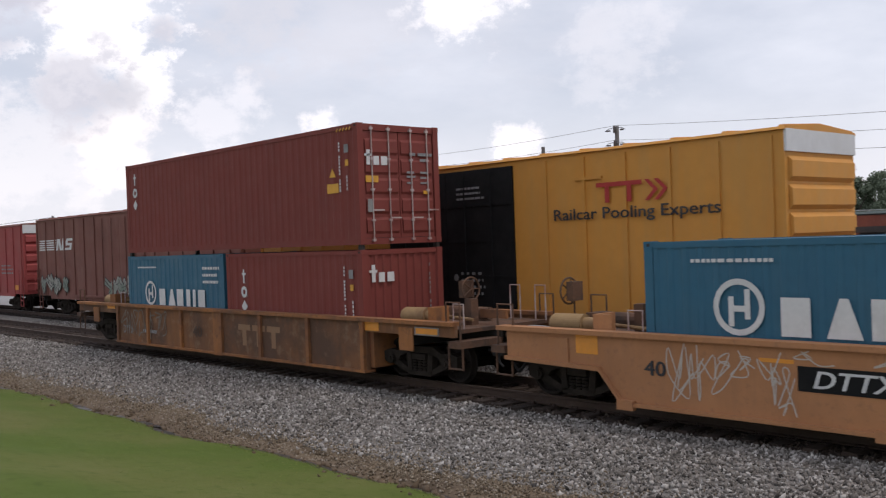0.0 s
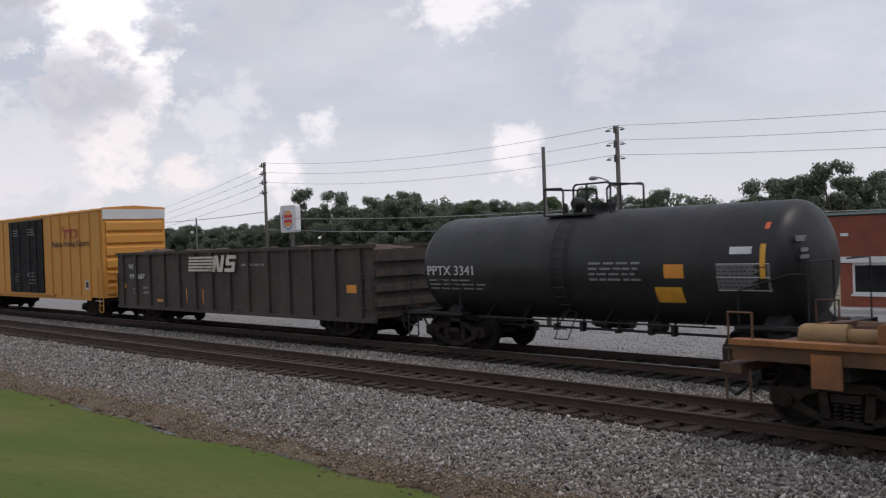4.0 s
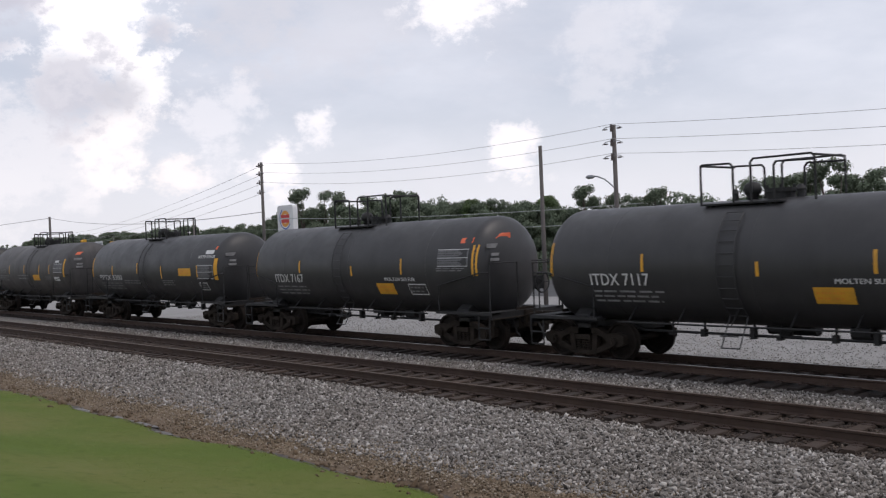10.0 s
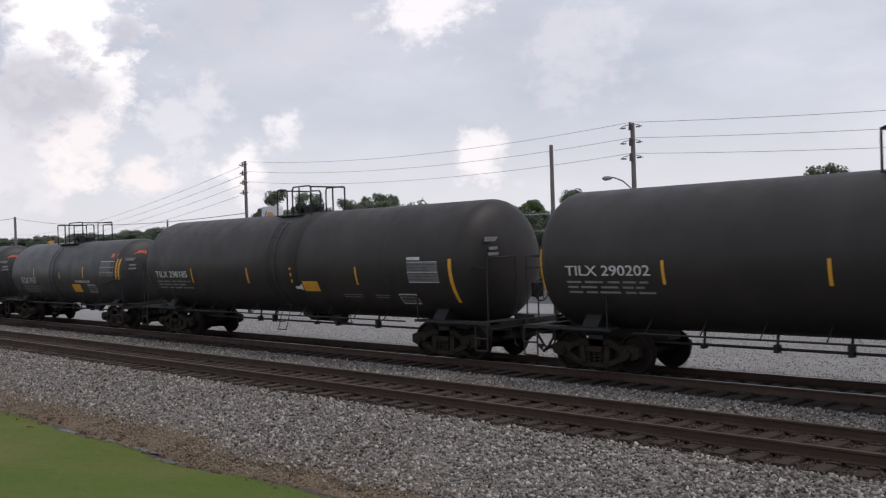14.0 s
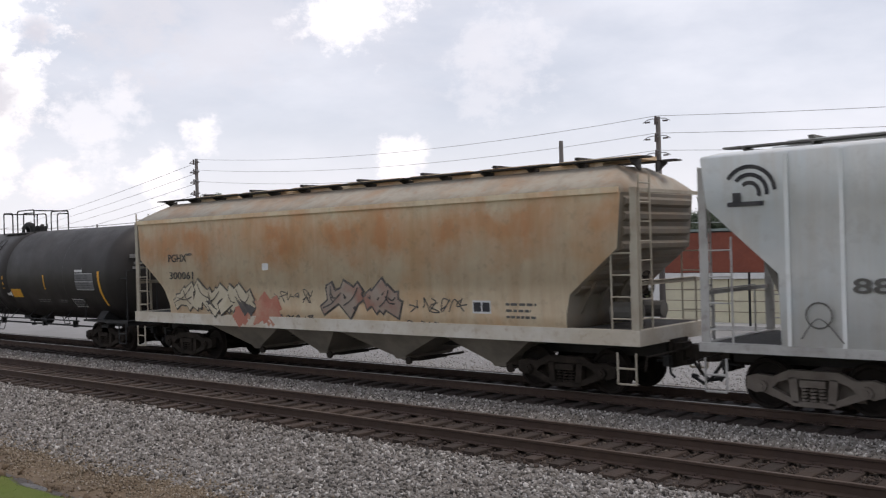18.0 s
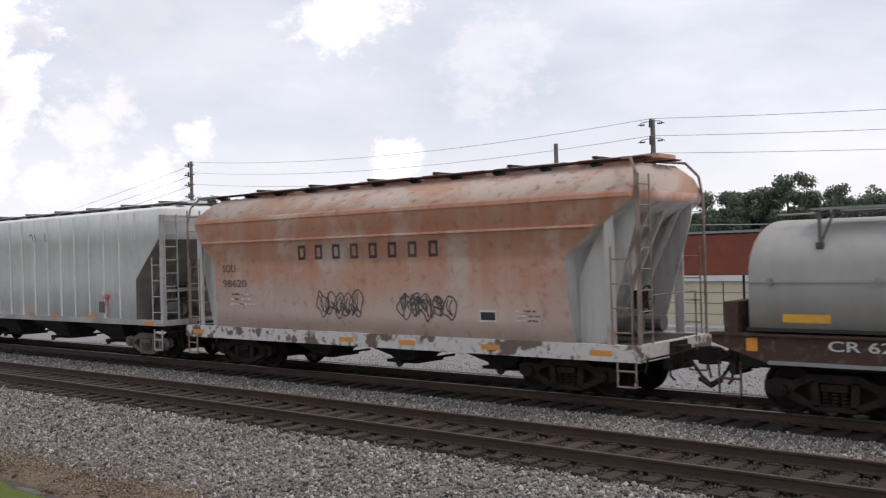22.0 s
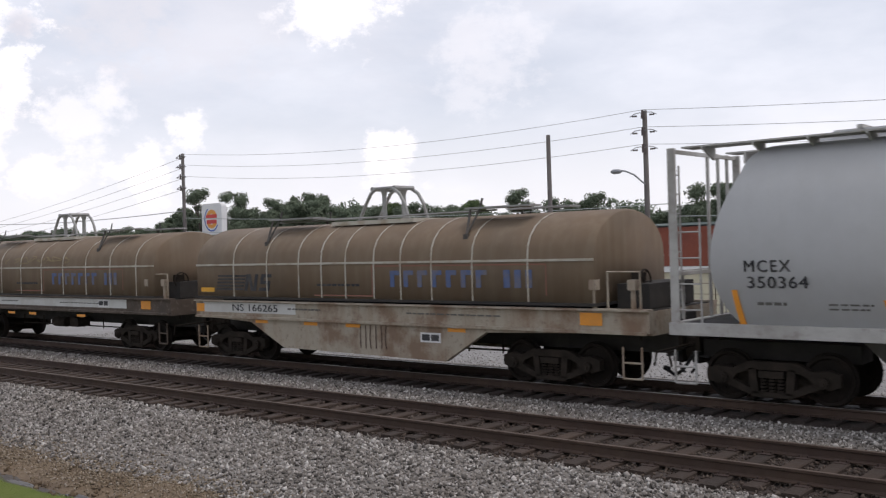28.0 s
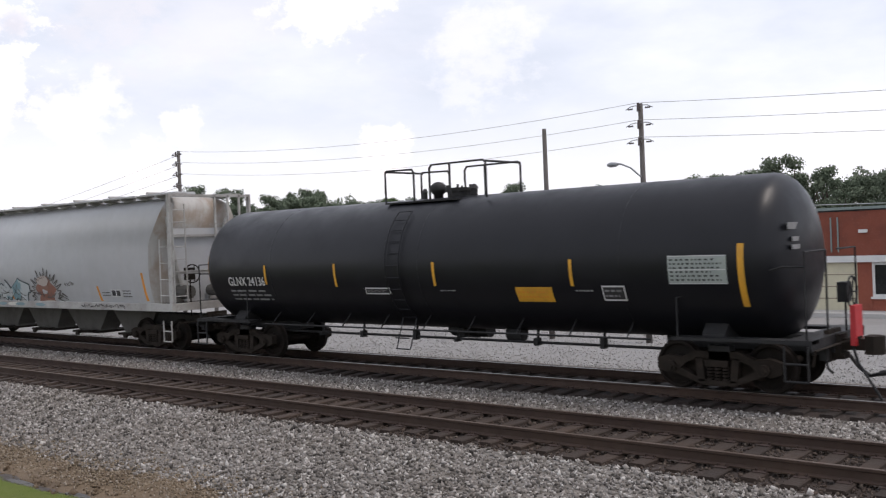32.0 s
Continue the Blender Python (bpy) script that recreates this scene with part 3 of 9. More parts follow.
def build_ground():
    xs, lines = list(GROUND_X), GROUND
    kinds = ["grass", "mud", "dirt", "bed", "trackbed", "oily", "lot", "asphalt", "field"]
    verts, faces, slots = [], [], []
    for y, z, wander, seed, _ in lines:
        for x in xs:
            near = abs(x) < 70
            dz = noise.noise((x * 0.8, y * 1.1, 2)) * (0.03 if y < 9.2 else 0.008) if near and 7 < y < 12 else 0
            verts.append((x, y + (wave(x, seed * 3.1, wander) if near else 0), z + dz))
    n = len(xs)
    for j in range(len(lines) - 1):
        for i in range(n - 1):
            a = j * n + i
            faces.append((a, a + 1, a + n + 1, a + n))
            slots.append(kinds.index(lines[j][4]))
    me = mesh_of("ground", verts, faces, None)
    for k in kinds:
        me.materials.append(M[k])
    me.polygons.foreach_set("material_index", slots)
    me.polygons.foreach_set("use_smooth", [True] * len(slots))
    tagged(new("ground", me), "lawn, bare dirt strip, grey ballast and pale gravel lot", "ground", kind="structure")


build_ground()


def ground_height(x, y):
    """Height of the ground sheet under many spots at once."""
    z, edge = np.full(len(x), 0.0), None
    for y0, z0, wander, seed, _ in GROUND:
        row = np.interp(x, GROUND_X, [wave(a, seed * 3.1, wander) if abs(a) < 70 and wander else 0.0 for a in GROUND_X]) + y0
        if edge is not None:
            inside = (y >= edge[0]) & (y < row)
            z = np.where(inside, edge[1] + (z0 - edge[1]) * (y - edge[0]) / np.maximum(row - edge[0], 1e-6), z)
        edge = row, z0
    return z


M["track_stone"] = island_mat("stained_stone", [(0.028, 0.018, 0.013), (0.05, 0.033, 0.024), (0.07, 0.048, 0.035), (0.12, 0.095, 0.075)])
M["lot_stone"] = island_mat("pale_gravel_stone", [(0.28, 0.273, 0.264), (0.33, 0.322, 0.312), (0.38, 0.372, 0.36), (0.48, 0.47, 0.456)])
M["tan_stone"] = island_mat("mud_stained_stone", [(0.09, 0.064, 0.04), (0.16, 0.12, 0.078), (0.215, 0.165, 0.11), (0.28, 0.225, 0.16), (0.33, 0.29, 0.24)])


# ---- loose stones and grass blades ----
def scatter(name, spots, sizes, material, label, category, seed):
    """Angular stones, each a squashed and twisted octahedron with cut corners."""
    rng = np.random.default_rng(seed)
    base = np.array([(1, 0, 0), (-1, 0, 0), (0, 1, 0), (0, -1, 0), (0, 0, 1), (0, 0, -1)], float)
    tris = np.array([(0, 2, 4), (2, 1, 4), (1, 3, 4), (3, 0, 4), (2, 0, 5), (1, 2, 5), (3, 1, 5), (0, 3, 5)])
    n = len(spots)
    shape = base[None] * rng.uniform(0.7, 1.25, (n, 6, 1)) + rng.normal(0, 0.22, (n, 6, 3))
    shape *= rng.uniform(0.6, 1.2, (n, 1, 3)) * np.array([1, 1, 0.75])
    q = rng.normal(size=(n, 4))
    q /= np.linalg.norm(q, axis=1)[:, None]
    w, x, y, z = q.T
    rot = np.stack([1 - 2 * (y * y + z * z), 2 * (x * y - z * w), 2 * (x * z + y * w), 2 * (x * y + z * w), 1 - 2 * (x * x + z * z), 2 * (y * z - x * w),
                    2 * (x * z - y * w), 2 * (y * z + x * w), 1 - 2 * (x * x + y * y)], -1).reshape(n, 3, 3)
    pts = np.einsum("nij,nkj->nki", rot, shape) * sizes[:, None, None] + spots[:, None]
    faces = (tris[None] + 6 * np.arange(n)[:, None, None]).reshape(-1, 3)
    me = bpy.data.meshes.new(name)
    me.vertices.add(n * 6)
    me.vertices.foreach_set("co", pts.reshape(-1))
    me.loops.add(len(faces) * 3)
    me.loops.foreach_set("vertex_index", faces.reshape(-1))
    me.polygons.add(len(faces))
    me.polygons.foreach_set("loop_start", np.arange(0, len(faces) * 3, 3))
    me.polygons.foreach_set("loop_total", np.full(len(faces), 3))
    me.update()
    me.validate()
    me.materials.append(material)
    return tagged(new(name, me), label, category, kind="stuff")


def stones(name, n, x0, x1, y0, y1, small, large, label, seed, crowd=1.0):
    rng = np.random.default_rng(seed)
    x = x1 - (x1 - x0) * rng.random(n) ** crowd
    y = rng.uniform(y0, y1, n)
    keep = np.array([yy > 9.25 + wave(xx, 18.6, 1.0) - 0.12 + 0.12 * r ** 2 for xx, yy, r in zip(x, y, rng.normal(size=n))]) if y0 < 10 else np.ones(n, bool)
    x, y = x[keep], y[keep]
    size = rng.uniform(small, large, len(x)) * rng.choice([0.7, 1.0, 1.25], len(x), p=[0.4, 0.45, 0.15])
    z = ground_height(x, y)
    return scatter(name, np.stack([x, y, z + size * 0.3], -1), size, {"track_stones": M["track_stone"], "lot_stones": M["lot_stone"]}.get(name, M["stone"]), label, "gravel", seed)


stones("ballast_stones", 64000, -50, 1, 8.6, 12.35, 0.025, 0.047, "loose grey crushed stone sloping down from the track", 1, 1.5)
stones("ballast_stones", 24000, -45, 1, 15.0, 16.9, 0.022, 0.04, "grey crushed stone between the two tracks", 2, 1.4)
stones("lot_stones", 26000, -42, 1, 21.25, 31.0, 0.02, 0.036, "pale crushed stone beyond the tracks", 3, 1.3)
stones("track_stones", 26000, -40, 1, 12.3, 15.05, 0.02, 0.04, "rust-stained stones lying between the ties", 4, 1.4)


def build_rubble():
    rng = np.random.default_rng(9)
    n = 420
    x, y = rng.uniform(-30, 0, n), rng.normal(8.35, 0.25, n)
    y += np.array([wave(a, 12.4, 0.4) for a in x])
    size = rng.uniform(0.015, 0.06, n) * rng.choice([1, 1, 2.0], n)
    z = ground_height(x, y) + size * 0.1
    scatter("dirt_clods", np.stack([x, y, z], -1), size, M["dirt"], "clods and broken stones along the edge of the lawn", "dirt", 10)


build_rubble()


def build_stained_belt():
    """Stones washed down into the dirt at the foot of the ballast, fewer and fewer towards the lawn."""
    rng = np.random.default_rng(14)
    n = 22000
    x = 1 - 33 * rng.random(n) ** 1.3
    y = 9.1 + np.array([wave(a, 18.6, 0.75) for a in x]) + rng.normal(0, 0.36, n)
    size = rng.uniform(0.012, 0.034, n)
    keep = y > 8.42 + np.array([wave(a, 12.4, 0.45) for a in x])
    x, y, size = x[keep], y[keep], size[keep]
    scatter("stained_stones", np.stack([x, y, ground_height(x, y) + size * 0.3], -1), size, M["tan_stone"], "brown mud-stained stones at the foot of the ballast", "gravel", 15)
    # standing water in the gutter beside the lawn
    rng = random.Random(6)
    for cx, length in ((-18.9, 0.5), (-17.3, 0.35), (-15.9, 0.7), (-14.6, 0.4)):
        cy = 8.2 + wave(cx, 12.4, 0.45)
        rim = [(cx + length * rng.uniform(0.8, 1.1) * math.cos(k * math.tau / 16), cy + 0.09 * rng.uniform(0.7, 1.15) * math.sin(k * math.tau / 16)) for k in range(16)]
        top = float(ground_height(np.array([cx]), np.array([cy]))[0]) + 0.02
        bm = bm_new()
        prism(bm, rim, top - 0.2, top, "z")
        me = bpy.data.meshes.new("puddle")
        bm.to_mesh(me)
        bm.free()
        me.materials.append(M["puddle"])
        tagged(new("puddle", me), "shallow puddle in the muddy gutter along the lawn", "puddle", kind="structure")


build_stained_belt()


def build_blades():
    rng = np.random.default_rng(5)
    n = 26000
    x, y = -34 + 30 * rng.random(n), 8.1 - 3.0 * rng.random(n) ** 4
    y = y + np.array([wave(a, 12.4, 0.45) for a in x]) * (y > 7.2)
    z = ground_height(x, y)
    h, a = rng.uniform(0.008, 0.022, n), rng.uniform(0, math.tau, n)
    w = 0.005
    foot = np.stack([x, y, z], -1)
    side = np.stack([np.cos(a) * w, np.sin(a) * w, 0 * a], -1)
    tip = foot + np.stack([rng.normal(0, 0.02, n), rng.normal(0, 0.02, n), h], -1)
    pts = np.stack([foot - side, foot + side, tip], 1).reshape(-1, 3)
    me = bpy.data.meshes.new("grass_blades")
    me.from_pydata(pts.tolist(), [], np.arange(3 * n).reshape(-1, 3).tolist())
    me.materials.append(M["blade"])
    tagged(new("grass_blades", me), "short mown grass", "grass", kind="stuff")


build_blades()


# ---- poles, wires, sign ----
M["pole"] = mat("weathered_pole", (0.135, 0.122, 0.115), 0.9, second=(0.085, 0.077, 0.073), scale=2, amount=0.6, streak=(0.05, 0.04, 0.035))
M["insulator"] = mat("brown_glazed_insulator", (0.07, 0.05, 0.045), 0.35)
M["wire"] = mat("wire", (0.3, 0.3, 0.31), 0.6)
M["wire_pale"] = mat("pale_wire", (0.35, 0.38, 0.36), 0.6)
M["lampgrey"] = mat("lamp_metal", (0.3, 0.31, 0.32), 0.5, 0.6)
LOT = -0.42


def utility_pole(x, y, top, r=0.13, arms=(), name="utility_pole", label="weathered wooden utility pole with crossarms and insulators", lamp=False, reach=0.55):
    ob = thing(name, (x, y, LOT), label, "utility pole", "poles along the road")
    h = top - LOT
    bm = bm_new()
    rod(bm, (0, 0, -0.3), (0, 0, h), r, 10, r * 0.72)
    part("shaft", bm, M["pole"], ob, smooth=True)
    for z in arms:
        bm = bm_new()
        h0 = z - LOT
        pipe(bm, [(-reach * 1.25, -r, h0 - 0.03), (-reach * 0.8, -r, h0 + 0.05), (-reach * 0.3, -r, h0 + 0.07), (0, -r, h0 + 0.02), (reach * 0.3, -r, h0 + 0.07), (reach * 0.8, -r, h0 + 0.05), (reach * 1.25, -r, h0 - 0.03)], 0.013, 6)
        arm = part("crossarm", bm, M["lampgrey"], ob, "thin bowed metal arm")
        for s in (-1, 1):
            bm = bm_new()
            for k in range(3):
                rod(bm, (s * reach * (0.62 + k * 0.16), -r, h0 - 0.02), (s * reach * (0.72 + k * 0.16), -r, h0 - 0.025), 0.032, 8, 0.02)
            part("insulator", bm, M["insulator"], arm)
        bm = bm_new()
        rod(bm, (0, -r - 0.05, h0 - 0.12), (0, -r - 0.05, h0 + 0.14), 0.05, 8, 0.035)
        part("pin_insulator", bm, M["insulator"], arm)
    if lamp:
        z = 4.62 - LOT
        bm = bm_new()
        pipe(bm, [(0, -r, z), (-0.28, -0.25, z + 0.3), (-0.5, -0.4, z + 0.42), (-0.62, -0.45, z + 0.44)], 0.025, 8)
        part("lamp_arm", bm, M["lampgrey"], ob)
        bm = bm_new()
        loft(bm, [[(-0.6 - d, -0.45 + w * math.cos(a), z + 0.42 + hgt * math.sin(a)) for a in np.arange(0, math.tau, math.tau / 10)]
                  for d, w, hgt in ((0, 0.05, 0.04), (0.08, 0.09, 0.07), (0.25, 0.11, 0.08), (0.34, 0.07, 0.04))])
        part("lamp_head", bm, M["lampgrey"], ob, "grey cobra-head street light", smooth=True)
    return ob


utility_pole(-17.68, 27.0, 6.85, r=0.10, arms=(6.72, 6.2, 5.69), lamp=True, reach=0.36, label="tall wooden utility pole with three crossarms and a street light")
utility_pole(-43.6, 28.5, 7.8, r=0.11, arms=(7.62, 7.15, 6.65, 6.1), reach=0.34)
utility_pole(-21.2, 27.0, 6.45, r=0.095, label="plain dark wooden pole with nothing on it")
utility_pole(-107.5, 40.0, 7.45, r=0.17, label="wooden pole standing far down the road")
utility_pole(-73.6, 40.0, 5.75, r=0.1, label="thin wooden pole far down the road")
for px, tall in ((-16.3, 5.0), (-15.85, 4.9)):
    utility_pole(px, 49.0, tall, r=0.06, label="slender pale pole standing behind the brick shop")
utility_pole(7.6, 27.0, 5.9, r=0.10, arms=(5.7, 5.25, 4.75), reach=0.36)


def wires():
    rows = []
    for za, zb, zc in ((6.87, 7.77, 5.82), (6.35, 7.25, 5.35), (5.83, 6.7, 4.85)):
        rows.append(((-43.6, 28.4, zb), (-17.68, 26.9, za), 0.47, 0.007))
        rows.append(((-17.68, 26.9, za), (7.6, 26.9, zc), 0.3, 0.007))
    for i, z in enumerate((7.6, 7.1, 6.6, 6.05)):
        rows.append(((-43.6, 28.5, z), (-150, 55, 6.5 - i * 0.5), 1.2, 0.010))
    rows.append(((-240, 40, 7.9), (-107.5, 40, 7.3), 0.5, 0.028))
    rows.append(((-107.5, 40, 7.3), (-43.6, 28.5, 5.0), 0.7, 0.02))
    for z0 in (4.35, 3.7):
        rows.append(((-43.6, 28.5, z0 + 0.3), (-17.6, 28.5, z0 - 0.3), 0.22, 0.014))
    rows.append(((-17.6, 28.5, 3.65), (11, 28.5, 3.6), 0.22, 0.014))
    for a, b, sag, r in rows:
        a, b = Vector(a), Vector(b)
        bm = bm_new()
        pts = [a.lerp(b, k / 16) - Vector((0, 0, 4 * sag * (k / 16) * (1 - k / 16))) for k in range(17)]
        pipe(bm, pts, r, 4)
        ob = part("overhead_wire", bm, M["wire_pale"] if r == 0.014 else M["wire"])
        tagged(ob, "thin overhead wire strung between poles", "wire", "overhead wires")


wires()


def traffic_signals():
    """Two signal heads and a street-name blade hung on a span wire over the far crossing."""
    a, b = Vector((-107.5, 39.7, 5.15)), Vector((-73.6, 39.7, 4.9))
    at = lambda x: a.lerp(b, (x - a.x) / (b.x - a.x)).z - 0.35 * 4 * (x - a.x) * (b.x - x) / (b.x - a.x) ** 2
    bm = bm_new()
    pipe(bm, [(x, 39.7, at(x)) for x in np.linspace(a.x, b.x, 14)], 0.008, 4)
    tagged(part("span_wire", bm, M["wire"]), "thin span wire carrying the signal heads", "wire", "overhead wires")
    shell = mat("signal_yellow", (0.62, 0.33, 0.03), 0.5, second=(0.5, 0.27, 0.04), scale=3)
    lens = mat("dark_signal_lens", (0.05, 0.03, 0.02), 0.2)
    for x, zc, h in ((-97.1, 4.0, 1.2), (-89.8, 3.74, 0.95)):
        ob = thing("traffic_signal", (x, 39.7, zc), "yellow three-lamp traffic signal hung from a span wire", "traffic light", "traffic signals")
        bm = bm_new()
        box(bm, -0.24, 0.24, -0.14, 0.14, -h / 2, h / 2)
        part("housing", bm, shell, ob)
        bm = bm_new()
        rod(bm, (0, 0, h / 2), (0, 0, at(x) - zc), 0.03, 6)
        part("hanger", bm, M["lampgrey"], ob)
        for k in (-1, 0, 1):
            z = k * h * 0.31
            bm = bm_new()
            rod(bm, (0, -0.15, z), (0, -0.14, z), 0.13, 14)
            part("lens", bm, lens, ob)
            bm = bm_new()
            ring = [(math.cos(t), math.sin(t)) for t in np.linspace(-0.5, math.pi + 0.5, 12)]
            loft(bm, [[(c * r, y, z + q * r) for c, q in ring] for y, r in ((-0.14, 0.16), (-0.36, 0.16), (-0.36, 0.148), (-0.14, 0.148))], caps=False, closed=False)
            part("visor", bm, shell, ob)
    x = -93.4
    ob = thing("street_sign", (x, 39.7, 3.98), "pale street-name blade hung from a span wire", "street sign")
    part("blade", boxes((-0.95, 0.95, -0.02, 0.02, -0.32, 0.32)), M["sign_pale"], ob)
    part("lettering", boxes((-0.78, -0.3, -0.026, -0.021, -0.1, 0.14), (-0.2, 0.75, -0.026, -0.021, -0.1, 0.14)), M["lampgrey"], ob, "grey bars of lettering")
    for dx in (-0.6, 0.6):
        bm = bm_new()
        rod(bm, (dx, 0, 0.32), (dx, 0, at(x + dx) - 3.98), 0.012, 6)
        part("hanger", bm, M["lampgrey"], ob)
    bm = bm_new()
    loft(bm, [[(r * math.cos(t), r * math.sin(t), z) for t in np.arange(0, math.tau, math.tau / 10)] for z, r in ((-0.7, 0.1), (-0.6, 0.2), (-0.42, 0.18), (-0.325, 0.06))])
    part("lamp", bm, M["sign_pale"], ob, "white bell-shaped lamp", smooth=True)


M["sign_pale"] = mat("pale_sign_face", (0.6, 0.62, 0.62), 0.5, second=(0.5, 0.52, 0.52), scale=2)
traffic_signals()


def pole_sign():
    ob = thing("pole_sign", (-41.9, 29.0, LOT), "white sign board with an orange and red roundel on a post", "sign")
    bm = bm_new()
    rod(bm, (0, 0.1, 0), (0, 0.1, 5.4), 0.1, 10)
    part("post", bm, M["pole"], ob)
    cz, w, h, r = 4.95, 0.78, 0.75, 0.17
    ang = [(sx, sz, a0) for sx, sz, a0 in ((1, -1, -90), (1, 1, 0), (-1, 1, 90), (-1, -1, 180))]
    pts = [(sx * (w - r) + r * math.cos(radians(a0 + a)), cz + sz * (h - r) + r * math.sin(radians(a0 + a))) for sx, sz, a0 in ang for a in (0, 30, 60, 90)]
    bm = bm_new()
    prism(bm, pts, -0.15, 0.15)
    board = part("sign_board", bm, mat("sign_white", (0.72, 0.72, 0.72), 0.5, second=(0.6, 0.6, 0.6), scale=2), ob)
    flat = lambda x, z: -0.15
    bun = mat("sign_orange", (0.75, 0.33, 0.06), 0.5)
    decal("roundel", ring2(0, cz, 0.26, 0.45, 24, 1, radians(25), radians(155)) + ring2(0, cz, 0.26, 0.45, 24, 1, radians(205), radians(335)), flat, bun, board)
    decal("roundel", rect(-0.43, 0.43, cz + 0.04, cz + 0.22) + rect(-0.39, 0.39, cz - 0.22, cz - 0.03), flat, mat("sign_red", (0.6, 0.06, 0.05), 0.5), board, lift=0.004)
    decal("roundel", ring2(0, cz, 0.53, 0.60, 24, 0.95, radians(120), radians(330)), flat, mat("sign_blue", (0.06, 0.12, 0.4), 0.5), board, lift=0.002)


pole_sign()


# ---- trees ----
M["bark"] = mat("bark", (0.10, 0.08, 0.065), 0.95, second=(0.05, 0.04, 0.035), scale=4, bump=0.5)
M["leaf"] = island_mat("leaves", [(0.098, 0.13, 0.085), (0.112, 0.147, 0.095), (0.128, 0.164, 0.108), (0.148, 0.184, 0.122)], 0.85)
M["leaf_pale"] = island_mat("pale_leaves", [(0.05, 0.085, 0.03), (0.075, 0.12, 0.04), (0.095, 0.145, 0.05), (0.12, 0.165, 0.065)], 0.75)


def leaf_quads(centre, out, s, rng):
    """Four-cornered leaf clumps at the given centres, facing roughly the given way."""
    out = out / np.linalg.norm(out, axis=1)[:, None]
    u = np.cross(out, rng.normal(size=out.shape))
    u /= np.linalg.norm(u, axis=1)[:, None]
    v = np.cross(out, u)
    return np.stack([centre - u * s, centre + v * s * 0.7, centre + u * s, centre - v * s * 0.7], 1).reshape(-1, 3)


def leaf_cloud(seed, height, spread, n, count=60, swell=0.78):
    """Leaf clumps gathered round the ends of limbs, with gaps between them."""
    rng = np.random.default_rng(seed)
    hubs = []
    for _ in range(count):
        a, u = rng.uniform(0, math.tau), rng.uniform(0.0, 1.0)
        rad = spread * 1.15 * (0.35 + 0.65 * math.sin(math.pi * min(0.2 + 0.8 * u, 1))) * rng.uniform(0.4, 0.95)
        hubs.append((math.cos(a) * rad, math.sin(a) * rad, height * (0.32 + 0.6 * u), rng.uniform(0.45, 1.2) * spread * 0.26 * swell))
    hubs.append((0, 0, height * 0.9, spread * 0.25 * swell))
    hubs = np.array(hubs)
    weight = hubs[:, 3] ** 2
    pick = rng.choice(len(hubs), n, p=weight / weight.sum())
    d = rng.normal(size=(n, 3))
    d /= np.linalg.norm(d, axis=1)[:, None]
    centre = hubs[pick, :3] + d * hubs[pick, 3:] * rng.uniform(0.35, 1.15, (n, 1)) * np.array([1, 1, 0.8])
    out = d + rng.normal(0, 0.6, (n, 3))
    return leaf_quads(centre, out, rng.uniform(0.05, 0.11, (n, 1)), rng), hubs


def tree_kind(seed, height, spread, pale=False, n=24000, count=60, swell=0.78, label="leafy green broadleaf tree at the edge of the wood"):
    ob = thing("tree", (0, 0, -50), label, "tree", "tree line")
    pts, hubs = leaf_cloud(seed, height, spread, n, count, swell)
    bm = bm_new()
    rod(bm, (0, 0, -0.5), (0.1, 0, height * 0.45), height * 0.022, 7, height * 0.014)
    for h in hubs[:14]:
        rod(bm, (0.05, 0, height * 0.25), tuple(h[:3]), height * 0.01, 5, 0.02)
    part("trunk", bm, M["bark"], ob)
    me = bpy.data.meshes.new("crown")
    me.from_pydata(pts.tolist(), [], np.arange(len(pts)).reshape(-1, 4).tolist())
    place("crown", me, M["leaf_pale" if pale else "leaf"], ob)
    return ob


# skyline of the wood: x, height of the tree tops
SKYLINE = [(-260, 6.8), (-176, 5.4), (-166, 5.9), (-162, 6.1), (-159, 5.2), (-154, 6.9), (-151, 7.0), (-147, 5.7), (-140, 6.2), (-135, 5.8), (-127, 6.4), (-122, 5.9), (-110, 5.4),
           (-100, 5.9), (-92, 7.0), (-86, 8.0), (-82, 8.4), (-79, 7.0), (-76, 8.0), (-72.5, 8.0), (-69.5, 6.9), (-65, 5.7), (-62, 6.5), (-59, 6.7), (-54, 5.9), (-50, 5.5), (-47.5, 6.3),
           (-43, 6.9), (-40, 6.2), (-38.5, 4.6), (-35.5, 5.8), (-33.5, 5.4), (-31.5, 6.5), (-29, 6.2), (-27, 7.1), (-25.8, 6.3), (-24, 7.2), (-22.6, 5.7), (-21, 6.4), (-10, 6.9)]


